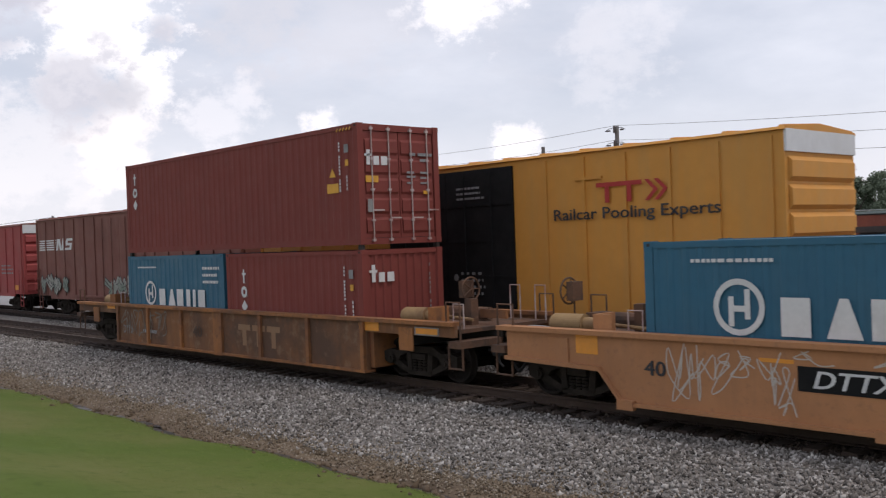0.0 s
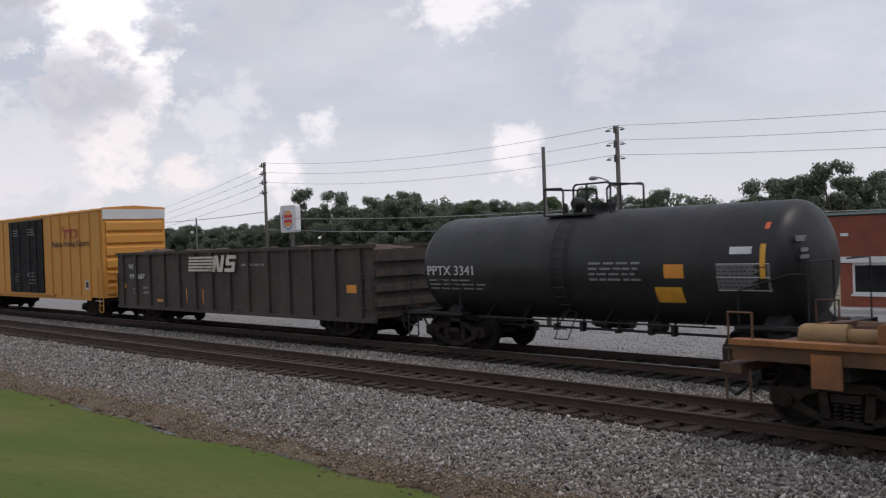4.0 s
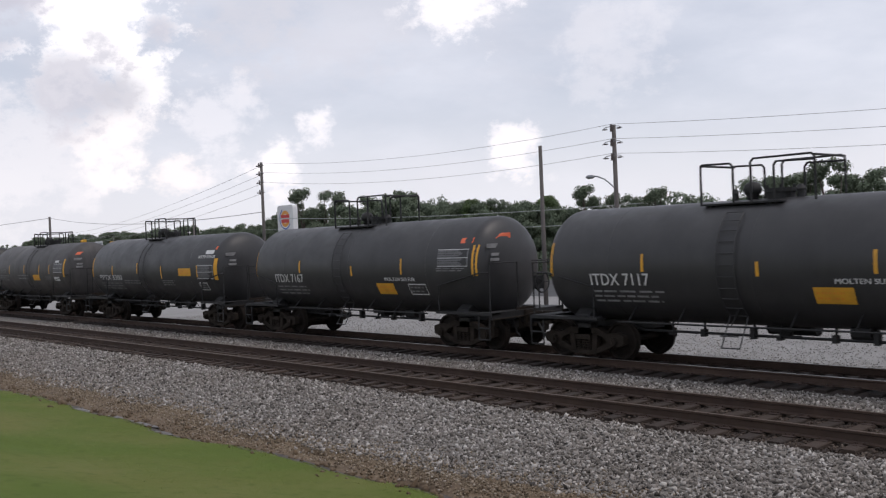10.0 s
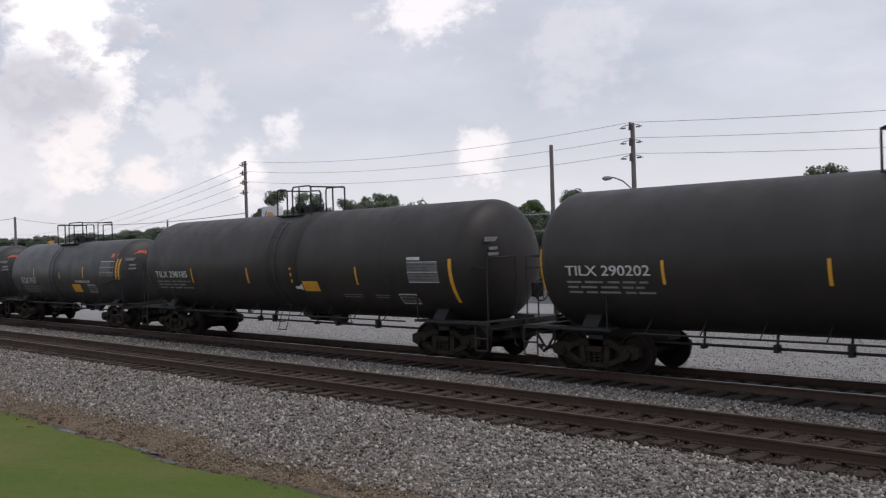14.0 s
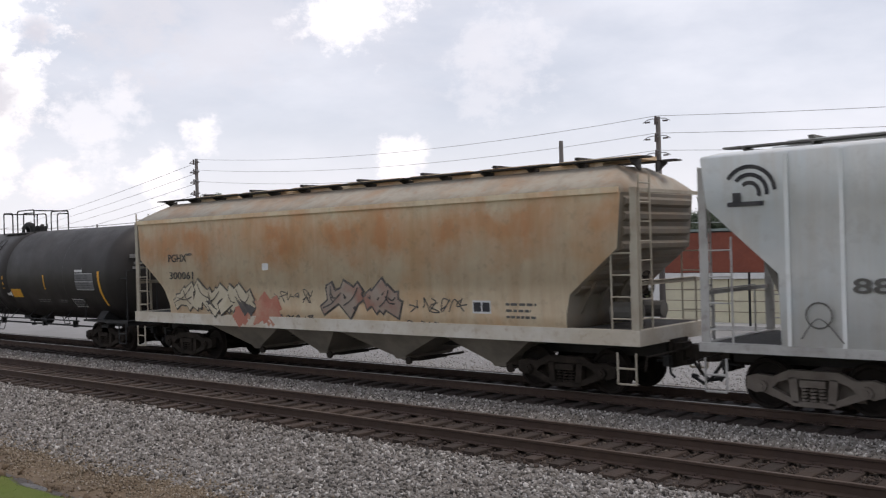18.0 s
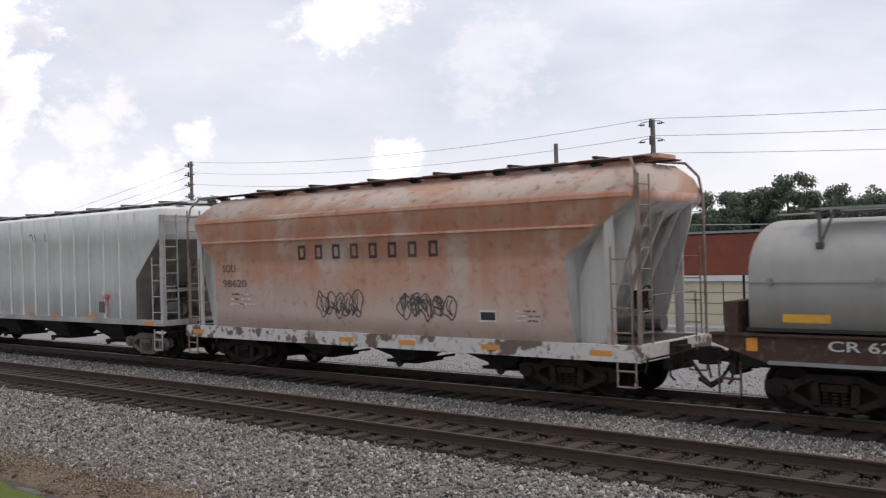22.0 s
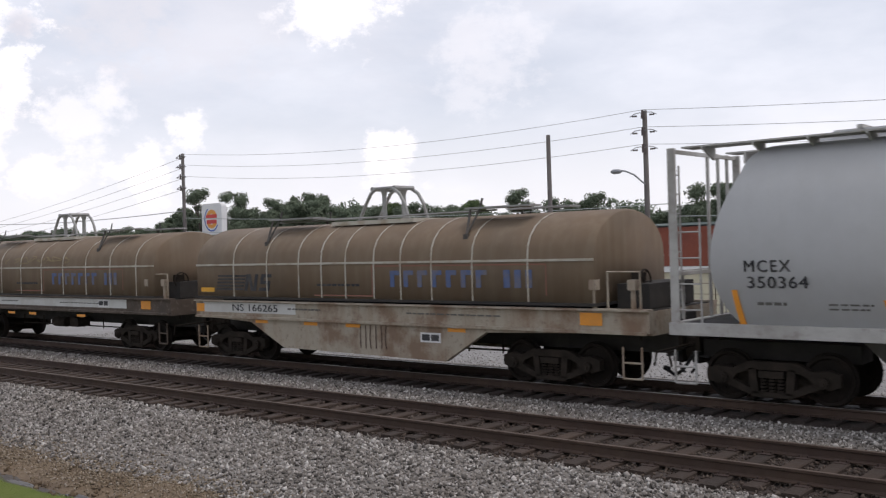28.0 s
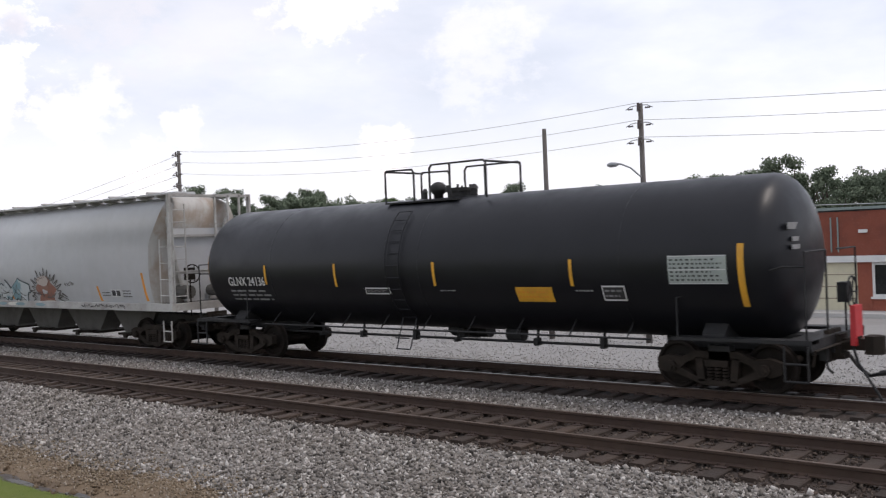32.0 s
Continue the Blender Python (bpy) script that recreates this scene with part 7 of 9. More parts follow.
    # light grey with rounded sides
    car, mid, surf = hopper_car(
        "covered_hopper_car", "light grey round-sided covered hopper car with colourful graffiti along its base",
        [(1.42, 225.38, 239.78, 1.36), (1.7, 225.13, 239.76, 1.44), (2.2, 224.90, 239.76, 1.51), (2.7, 224.88, 239.78, 1.54), (3.2, 224.98, 239.83, 1.53), (3.7, 225.18, 240.03, 1.45), (4.1, 225.38, 240.13, 1.31),
         (4.35, 225.48, 240.13, 1.15), (4.52, 225.68, 239.98, 0.9), (4.58, 225.88, 239.88, 0.6)],
        M["hop_light"], M["sill_grey"], 4.68, (225.73, 239.18), (224.03, 240.88), [(226.9, 230.0, 0.38), (230.0, 232.75, 0.38), (232.75, 235.75, 0.38), (235.75, 238.5, 0.38)],
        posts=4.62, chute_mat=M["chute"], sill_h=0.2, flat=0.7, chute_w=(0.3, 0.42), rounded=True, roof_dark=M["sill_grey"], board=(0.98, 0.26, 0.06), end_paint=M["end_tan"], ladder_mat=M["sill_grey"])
    decal("car_number", bold(sub(lettering("MCEX", 225.48, 226.28, 2.36, 2.56, spacing=1.2) + lettering("350364", 225.53, 226.56, 2.08, 2.28, spacing=1.1), mid), 0.012), surf, M["darktext"], car)
    teal = mat("teal_spray_paint", (0.2, 0.3, 0.32), 0.6)
    edges, fills, lines = block_piece(rng, 228.2, 232.4, 1.5, 2.12, 6, 0.26, 0.035)
    decal("graffiti", sub(edges, mid), surf, mat("dark_teal_line", (0.05, 0.07, 0.075), 0.6), car, lift=0.01)
    decal("graffiti", sub(fills, mid), surf, mat("pale_spray_paint", (0.46, 0.49, 0.49), 0.6, second=(0.17, 0.29, 0.32), scale=1.3, amount=0.95, low=0.47, high=0.54), car, "grey, teal and red graffiti", lift=0.022)
    decal("graffiti", sub(lines, mid), surf, outline, car, lift=0.034)
    decal("graffiti", sub([q for x in (228.6, 229.9, 231.4) for q in blob(rng, x, 1.34, 0.5, 0.07)], mid), lambda x, z: -1.53, mat("cream_sill_paint", (0.6, 0.58, 0.52), 0.6), car)
    decal("graffiti", sub([q for x in (230.6, 231.9, 233.3) for q in blob(rng, x, 1.34, 0.35, 0.06)], mid), lambda x, z: -1.53, teal, car, lift=0.014)
    decal("graffiti", sub(blob(rng, 233.58, 1.85, 0.7, 0.32) + blob(rng, 233.58, 2.1, 0.35, 0.25) + blob(rng, 233.48, 1.5, 0.6, 0.15), mid), surf, mat("brick_red_spray_paint", (0.26, 0.115, 0.08), 0.7, second=(0.3, 0.22, 0.19), scale=2), car, lift=0.002)
    spikes = []
    for k in range(17):
        a = radians(-12 + 12.75 * k)
        c, s, r = math.cos(a), math.sin(a), rng.uniform(1.15, 1.5)
        x, z, tx, tz = 233.58 + 0.78 * c, 1.6 + 0.62 * s, 233.58 + 0.86 * c * r, 1.6 + 0.68 * s * r
        spikes += ribbon([(x - 0.05 * s, z + 0.05 * c), (tx, tz), (x + 0.05 * s, z - 0.05 * c)], 0.035)
    decal("graffiti", sub(spikes + scrawl(rng, 232.6, 234.9, 1.5, 1.75, 7, 0.03, 5), mid), surf, outline, car, lift=0.016)
    decal("graffiti", sub([q for f in mural(rng, [(233.45, 2.12, 0.42, 0.16), (233.7, 1.42, 0.5, 0.07)])[0] for q in f], mid), surf, mat("pinkish_spray_paint", (0.45, 0.38, 0.34), 0.7), car, lift=0.015)
    decal("graffiti", sub(scrawl(rng, 234.88, 235.48, 1.95, 2.1, 4, 0.02, 5) + scrawl(rng, 235.88, 238.48, 1.28, 1.4, 14, 0.02, 5), mid), lambda x, z: min(surf(x, z), -1.53), outline, car, lift=0.006)
    for x0, z0, z1 in ((225.23, 1.42, 2.05), (230.98, 1.5, 1.9), (236.78, 1.48, 1.95), (239.33, 1.5, 2.35), (227.73, 1.5, 1.9)):
        decal("reflector", sliced(sub([[(x0, z1), (x0 + 0.1, z1), (x0 + 0.22, z0), (x0 + 0.1, z0)]], mid), 8), surf, M["orange"], car)
    decal("stencil_box", sub(rect(237.58, 238.13, 1.62, 1.85), mid), surf, M["white"], car)
    decal("stencil_fill", sub(rect(237.62, 237.83, 1.65, 1.82) + rect(237.88, 238.08, 1.65, 1.82), mid), surf, M["darktext"], car, lift=0.004)
    decal("small_print", sub(bars(238.23, 238.78, 1.6, 1.85, 3, 5) + bars(225.68, 226.28, 1.75, 1.88, 1, 5) + bars(226.88, 227.68, 1.7, 1.85, 2, 6) + bars(237.08, 237.58, 1.62, 1.8, 2, 7), mid), surf, M["chute"], car)


build_hoppers()


# ---- coil cars ----
M["hood_grey"] = mat("grey_hood_paint", (0.355, 0.345, 0.322), 0.65, second=(0.30, 0.292, 0.27), scale=0.5, amount=0.6, streak=(0.25, 0.235, 0.2), streak_amount=0.4, bump=0.05, bump_scale=3)
M["hood_brown"] = mat("dusty_brown_hood", (0.163, 0.112, 0.071), 0.75, second=(0.13, 0.097, 0.068), scale=0.5, amount=0.7, streak=(0.25, 0.2, 0.14), streak_amount=0.35, bump=0.08, bump_scale=3)
M["frame_brown"] = mat("red_brown_frame", (0.072, 0.036, 0.026), 0.85, second=(0.052, 0.033, 0.025), scale=0.9, amount=0.7, speck=(0.25, 0.2, 0.17), speck_scale=6, speck_amount=0.4)
M["frame_dark"] = mat("sooty_brown_frame", (0.1, 0.075, 0.058), 0.85, second=(0.05, 0.038, 0.03), scale=0.9, amount=0.8, speck=(0.25, 0.21, 0.18), speck_scale=6, speck_amount=0.4)
M["frame_grey"] = mat("stained_pale_frame", (0.36, 0.315, 0.25), 0.85, second=(0.18, 0.11, 0.07), scale=0.9, amount=0.85, low=0.5, high=0.62, streak=(0.2, 0.12, 0.075), streak_amount=0.75, speck=(0.15, 0.1, 0.08), speck_amount=0.5)
M["strap"] = mat("pale_worn_strap", (0.46, 0.43, 0.37), 0.7, second=(0.3, 0.24, 0.17), scale=3, amount=0.8, low=0.45, high=0.65)
M["bracket"] = mat("dull_bracket_steel", (0.06, 0.057, 0.053), 0.75, second=(0.11, 0.09, 0.075), scale=3)
M["galv"] = mat("weathered_galvanised", (0.3, 0.3, 0.29), 0.6, 0.3, second=(0.2, 0.18, 0.16), scale=2)


def hood_profile(knee, top, base, hw=1.45):
    n = 14
    arc = [(-hw * math.cos(k / n * math.pi), knee + (top - knee) * math.sin(k / n * math.pi) ** 0.85) for k in range(n + 1)]
    return [(-hw, base), *arc, (hw, base)]


def coil_hood(car, mid, x0, x1, base, knee, top, paint, straps, brackets, label):
    prof = hood_profile(knee, top, base)
    bm = bm_new()
    rings = []
    for x, f in ((x0, 0.975), (x0 + 0.03, 0.99), (x0 + 0.09, 1.0), (x1 - 0.09, 1.0), (x1 - 0.03, 0.99), (x1, 0.975)):
        rings.append([(x - mid, y * (0.985 if f < 1 else 1), base + (z - base) * (f if z > knee else 1)) for y, z in prof])
    loft(bm, rings)
    hood = part("hood", crisp(bm), paint, car, label)
    bm = bm_new()
    box(bm, x0 - mid + 0.02, x1 - mid - 0.02, -1.475, -1.44, knee - 0.03, knee + 0.02)
    box(bm, x0 - mid + 0.02, x1 - mid - 0.02, 1.44, 1.475, knee - 0.03, knee + 0.02)
    part("seam_rail", bm, M["strap"] if paint is M["hood_brown"] else paint, hood)
    # rim coloured as the shadow gap below the hood
    part("rim", boxes((x0 - mid - 0.02, x1 - mid + 0.02, -1.49, 1.49, base - 0.06, base + 0.0)), M["shade"], hood)
    for x in straps:
        bm = bm_new()
        loft(bm, [[(x - mid + dx, y * 1.012 * k, z + (0.014 if z > knee else 0)) for y, z in prof] for dx, k in ((-0.02, 0.99), (-0.016, 1.0), (0.016, 1.0), (0.02, 0.99))], caps=False, closed=False)
        part("strap", bm, M["strap"] if paint is M["hood_brown"] else paint, hood)
    for x in brackets:
        x -= mid
        for y in (-1, 1):
            bm = bm_new()
            foot = (x, y * 1.27, top - 0.45)
            rod(bm, (x - 0.12, y * 0.95, top + 0.15), foot, 0.03)
            rod(bm, (x + 0.16, y * 0.95, top + 0.15), foot, 0.022)
            box(bm, x - 0.06, x + 0.06, y * 1.28 - 0.04, y * 1.28 + 0.04, top - 0.53, top - 0.42)
            rod(bm, (x + 0.1, y * 0.9, top + 0.13), (x + 0.16, y * 0.88, top + 0.36), 0.026, 4)
            part("lifting_bracket", bm, M["bracket"], hood)
        for y in (-1, 1):
            part("crown_walkway", boxes((x - 0.25, min(x + 1.5, x1 - mid - 0.05), *sorted((y * 0.55, y * 1.0)), top + 0.13, top + 0.17)), M["galv"], hood)
    surf = lambda x, z: -1.45 * math.cos(math.asin(min(max((z - knee) / (top - knee), 0), 0.98) ** (1 / 0.85))) if z > knee else -1.45
    return hood, surf


def underframe(car, e0, e1, top, bottom, material, fish=None):
    for y in (-1, 1):
        bm = bm_new()
        pts = [(e0, bottom), (e0, top), (e1, top), (e1, bottom)]
        if fish:
            pts = [(e0, bottom + 0.05), (e0, top), (e1, top), (e1, bottom + 0.05), *fish[::-1]]
        elif material is M["frame_brown"]:
            pts = [(e0, top - 0.14), (e0, top), (e1, top), (e1, top - 0.14), (e1 - 1.1, bottom), (e0 + 1.1, bottom)]
        prism(bm, pts[::-1], *sorted((y * 1.32, y * 1.46)))
        part("side_sill", bm, material, car)
        part("sill_flange", boxes((e0, e1, *sorted((y * 1.3, y * 1.54)), top, top + 0.04)), material, car)
        part("sill_flange", boxes((e0 + (1.05 if material is M["frame_brown"] else 0.05), e1 - (1.05 if material is M["frame_brown"] else 0.05), *sorted((y * 1.462, y * 1.54)), bottom + 0.02, bottom + 0.08)), M["galv"] if material is M["frame_brown"] else material, car)
    if material is M["frame_brown"]:
        for y in (-1, 1):
            part("lower_sill", boxes((e0 + 3.2, e1 - 3.2, *sorted((y * 1.36, y * 1.43)), 0.7, bottom - 0.002)), material, car)
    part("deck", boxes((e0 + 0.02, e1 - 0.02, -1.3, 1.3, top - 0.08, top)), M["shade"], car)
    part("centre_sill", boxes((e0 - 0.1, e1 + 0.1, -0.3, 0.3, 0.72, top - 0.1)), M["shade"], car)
    for s, e in ((-1, e0), (1, e1)):
        part("end_sill", boxes((*sorted((e, e - s * 0.12)), -1.32, 1.32, top - 0.14 if material is M["frame_brown"] else bottom, top)), material, car)
        coupler(car, e, s)
        uncouple_lever(car, e + s * 0.05, s)
        steps(car, e - s * 0.35, material, y=-1.5)
    rng = random.Random(int(e1 * 10))
    bm = bm_new()
    rod(bm, (-0.9, -0.7, 0.72), (-0.1, -0.7, 0.72), 0.17, 10)
    box(bm, 0.5, 1.0, -0.95, -0.5, 0.6, 0.9)
    rod(bm, (-3.5, -0.55, 0.6), (3.5, -0.55, 0.62), 0.022)
    for k in range(6):
        x = -3.4 + k * 1.3 + rng.uniform(-0.2, 0.2)
        rod(bm, (x, -0.55, 0.55), (x, -0.55, 0.9), 0.02)
    part("brake_gear", bm, M["iron"], car)


def stripes_logo(x0, x1, z0, z1):
    """Five bars running into two slanting block shapes."""
    h = (z1 - z0)
    cut = x0 + (x1 - x0) * 0.5
    out = []
    for k in range(5):
        z = z0 + h * (k + 0.2) / 5
        out += [[(x0 + 0.02 * k, z), (cut - 0.03 * (4 - k) + 0.1, z), (cut - 0.03 * (4 - k) + 0.13, z + h * 0.11), (x0 + 0.02 * k, z + h * 0.11)]]
    w = (x1 - cut)
    a = cut + 0.02
    out += [[(a, z0), (a + w * 0.12, z0), (a + w * 0.22, z1), (a + w * 0.1, z1)], [(a + w * 0.14, z1), (a + w * 0.26, z1), (a + w * 0.34, z0), (a + w * 0.24, z0)],
            [(a + w * 0.32, z0), (a + w * 0.43, z0), (a + w * 0.52, z1), (a + w * 0.41, z1)]]
    b = a + w * 0.52
    out += [[(b, z0), (b + w * 0.36, z0), (b + w * 0.38, z0 + h * 0.2), (b + 0.01, z0 + h * 0.2)], [(b + w * 0.06, z0 + h * 0.4), (b + w * 0.4, z0 + h * 0.4), (b + w * 0.41, z0 + h * 0.6), (b + w * 0.07, z0 + h * 0.6)],
            [(b + w * 0.08, z0 + h * 0.8), (b + w * 0.45, z0 + h * 0.8), (b + w * 0.46, z1), (b + w * 0.12, z1)], [(b + w * 0.27, z0 + h * 0.2), (b + w * 0.38, z0 + h * 0.2), (b + w * 0.4, z0 + h * 0.4), (b + w * 0.3, z0 + h * 0.4)],
            [(b + w * 0.06, z0 + h * 0.6), (b + w * 0.17, z0 + h * 0.6), (b + w * 0.2, z0 + h * 0.8), (b + w * 0.08, z0 + h * 0.8)]]
    return out


def top_frame(car, x0, x1, z, h, material):
    """Bent lifting frame on the crown of a hood."""
    bm = bm_new()
    for y in (-0.35, 0.35):
        w = x1 - x0
        pipe(bm, [(x0, y, z), (x0 + w * 0.14, y, z + h * 0.5), (x0 + w * 0.26, y, z + h * 0.86), (x0 + w * 0.36, y, z + h), (x0 + w * 0.68, y, z + h), (x0 + w * 0.82, y, z + h * 0.82), (x0 + w * 0.92, y, z + h * 0.5), (x1, y, z)], 0.045, 6)
        rod(bm, ((x0 + x1) / 2 + 0.05, y, z), ((x0 + x1) / 2 + 0.05, y, z + h * 0.8), 0.06, 6)
        rod(bm, ((x0 + x1) / 2 + 0.05, y, z + h * 0.8), ((x0 + x1) / 2 + 0.05, y, z + h), 0.06, 6, 0.12)
    for x in (x0 + (x1 - x0) * 0.28, x0 + (x1 - x0) * 0.72):
        rod(bm, (x, -0.35, z + h), (x, 0.35, z + h), 0.06, 6)
    part("lifting_frame", bm, material, car)
    part("crown_plank", boxes((x0 - 0.6, x1 + 0.5, -0.75, 0.75, z - 0.08, z + 0.02)), M["strap"], car)


def build_coils():
    rng = random.Random(44)
    mid = 183.4
    car = thing("coil_car", (mid, FAR_Y, 0), "steel-coil car with two grey rounded hoods on a brown frame", "coil car", "far train")
    underframe(car, 174.5 - mid, 192.1 - mid, 1.42, 0.92, M["frame_brown"])
    part("end_bulkhead", boxes((174.75 - mid, 175.0 - mid, -1.45, 1.45, 1.46, 2.0)), M["frame_brown"], car)
    part("end_bulkhead", boxes((191.6 - mid, 191.9 - mid, -1.45, 1.45, 1.46, 1.66)), M["frame_brown"], car)
    for x0, x1 in ((175.2, 183.0), (183.3, 191.55)):
        hood, surf = coil_hood(car, mid, x0, x1, 1.56, 2.36, 3.42, M["hood_grey"], [], [x0 + 1.2, x1 - 1.2], "grey steel hood with a curved top")
        a = x0 + 2.4
        decal("railway_emblem", sliced(bold(sub(stripes_logo(a, a + 2.85, 2.56, 3.05), mid), 0.03)), surf, M["darktext"], hood, "dark stripes and slanting block shapes")
        for k in range(5):
            bx = x0 + 0.4 + k * (x1 - x0 - 0.8) / 4 - mid
            part("latch", boxes((bx - 0.04, bx + 0.04, -1.5, -1.477, 2.28, 2.42)), M["galv"], hood)
        decal("placard", sub(rect(x0 + 0.6, x0 + 1.4, 1.66, 1.8), mid), surf, M["yellow"], hood)
        bm = bm_new()
        c = (x0 + x1) / 2 - mid - 0.25
        ring = np.linspace(0, math.pi, 14)
        arch = [(c - 0.36, 3.42)] + [(c - 0.36 * math.cos(t), 3.82 + 0.34 * math.sin(t)) for t in ring] + [(c + 0.36, 3.42)]
        inner = [(c - 0.29, 3.42)] + [(c - 0.29 * math.cos(t), 3.82 + 0.27 * math.sin(t)) for t in ring] + [(c + 0.29, 3.42)]
        loft(bm, [[(px, -0.22, pz), (qx, -0.22, qz), (qx, 0.22, qz), (px, 0.22, pz)] for (px, pz), (qx, qz) in zip(arch, inner)])
        box(bm, c - 1.3, c + 1.5, -0.5, 0.5, 3.41, 3.47)
        part("lifting_loop", bm, M["galv"], hood)
        bm = bm_new()
        for y in (-0.75,):
            rod(bm, (x0 - mid + 0.3, y, 3.5), (x1 - mid - 0.3, y, 3.52), 0.02)
        part("top_rail", bm, M["galv"], hood)
    flat = lambda x, z: -1.464
    decal("car_number", bold(sub(lettering("CR 628896", 176.55, 178.35, 1.2, 1.37), mid), 0.012), flat, M["white"], car)
    decal("small_print", sub(bars(179.0, 180.2, 1.2, 1.36, 2, 3) + bars(184.6, 185.4, 1.2, 1.28, 1, 4), mid), flat, M["dimwhite"], car)
    decal("reflector", sub(rect(175.15, 175.35, 1.15, 1.38) + rect(190.4, 190.75, 1.15, 1.38), mid), flat, M["orange"], car)
    decal("reflector", sub([q for x in (179.9, 183.6, 186.1, 188.1) for q in rect(x, x + 0.5, 0.97, 1.04)], mid), lambda x, z: -1.54, M["orange"], car)
    hood_side = lambda x, z: -1.45
    decal("graffiti", sub(scrawl(rng, 185.0, 187.2, 1.68, 2.2, 8, 0.06, 6) + scrawl(rng, 187.6, 188.6, 1.7, 2.25, 4, 0.06, 6) + ribbon([(184.3, 1.9), (184.6, 1.93), (185.0, 1.9)], 0.04)
                        + [[(184.7, 2.1), (185.0, 1.9), (184.7, 1.75), (184.8, 1.9)]], mid), hood_side, M["darktext"], car)
    part("stencil_box", boxes((186.6 - mid, 187.2 - mid, -1.475, -1.466, 0.62, 0.9)), M["dimwhite"], car)
    running_gear(car, [176.5 - mid, 189.8 - mid])
    MOVERS["far"].append(car)

    for a, b, seed, word, fish, z in ((193.95, 208.25, 1, "NS 167128", None, 1.72), (209.5, 223.6, 2, "NS 166265", ((211.9, 1.1), (213.2, 0.48), (218.6, 0.42), (219.75, 1.1)), 1.76)):
        mid = (a + b) / 2
        car = thing("coil_car", (mid, FAR_Y, 0), "dusty brown hooded coil car with worn pale straps and stained sill", "coil car", "far train")
        top, bot = 1.62, 1.16
        underframe(car, a - mid, b - mid, top, bot, M["frame_dark"] if seed == 1 else M["frame_grey"], [(x - mid, zz) for x, zz in fish] if fish else None)
        hx0, hx1 = a + 0.05, b - (0.8 if seed == 1 else 1.15)
        strap_x = [hx0 + 0.95 + k * (hx1 - hx0 - 1.9) / 8 for k in range(9)] if seed == 1 else [211.22, 212.6, 213.84, 214.68, 215.53, 216.48, 217.33, 218.26, 219.42, 220.87]
        hood, surf = coil_hood(car, mid, hx0, hx1, z, 2.62, 3.62, M["hood_brown"], strap_x, [hx0 + 2.9, hx1 - 3.3], "dusty brown steel hood")
        top_frame(hood, (a + b) / 2 - mid - 1.6, (a + b) / 2 - mid + 0.1, 3.62, 0.8, M["galv"])
        bm = bm_new()
        rod(bm, (hx0 + 2.6 - mid, -0.55, 3.7), (hx1 - 3.0 - mid, -0.55, 3.72), 0.025)
        part("top_rail", bm, M["galv"], hood)
        side = lambda x, zz: -1.45
        decal("railway_emblem", sub(stripes_logo(a + 0.95, a + 3.3, 1.92, 2.36), mid), side, M["darktext"], hood, "dark stripes and slanting block shapes")
        decal("placard", sub(rect(a + 0.25, a + 0.85, 1.88, 2.0), mid), side, M["yellow"], hood)
        decal("chalk_mark", bold(sub([q for k in range(7) for q in rect(a + 7.5 + k * 0.42, a + 7.62 + k * 0.42, 2.05, 2.42) + rect(a + 7.62 + k * 0.42, a + 7.78 + k * 0.42, 2.32, 2.42)]
                    + [q for k in range(3) for q in rect(a + 10.75 + k * 0.28, a + 10.9 + k * 0.28, 2.05, 2.42)], mid), 0.02), side, M["blue"], hood, "faded blue block letters")
        line = mat("faded_red_line", (0.25, 0.11, 0.08), 0.8)
        decal("outline", sub(rect(a + 4.9, a + 6.9, 1.82, 1.85) + rect(a + 6.9, a + 6.93, 1.82, 2.55) + rect(a + 6.9, a + 11.8, 2.52, 2.55) + rect(a + 11.8, a + 11.83, 1.9, 2.55), mid), side, line, hood)
        decal("small_print", sub(bars(a + 5.0, a + 6.6, 2.02, 2.16, 1, 3, 0.85, 7), mid), side, M["darktext"], hood)
        if seed == 1:
            decal("chalk_mark", sub(scrawl(rng, a + 4.1, a + 8.6, 2.75, 3.02, 8, 0.03, 5), mid), surf, mat("yellow_chalk", (0.25, 0.19, 0.1), 0.8), hood)
        # knobs and wheel at the right-hand end
        hand_wheel(car, b - 0.45 - mid, -0.75, 2.15, 1, M["iron"], 0.24)
        for dx in (0.35, 1.2):
            bm = bm_new()
            pipe(bm, [(b - dx - mid, -1.4, top), (b - dx - mid, -1.4, top + 0.55)], 0.05)
            box(bm, b - dx - 0.08 - mid, b - dx + 0.08 - mid, -1.48, -1.32, top + 0.4, top + 0.6)
            part("stanchion", bm, M["frame_grey"], car)
        part("end_block", boxes((b - 0.95 - mid, b - 0.25 - mid, -0.95, 0.95, top + 0.02, top + 0.5)), M["shade"], car)
        bm = bm_new()
        pipe(bm, [(b - 0.2 - mid, -1.4, top), (b - 0.2 - mid, -1.4, top + 0.75), (b - 0.9 - mid, -1.4, top + 0.75), (b - 0.9 - mid, -1.4, top)], 0.025)
        part("hand_rail", bm, M["frame_grey"], car)
        flat = lambda x, zz: -1.464
        decal("number_panel", sub(rect(a + 0.35, a + 12.0 if seed == 1 else a + 4.2, 1.33, 1.6), mid), flat, mat("whitewashed_panel", (0.55, 0.55, 0.53), 0.8, second=(0.4, 0.38, 0.35), scale=1.2), car)
        decal("car_number", bold(sub(lettering(word, a + 1.65, a + 3.5, 1.38, 1.56), mid), 0.012), flat, M["darktext"], car, lift=0.004)
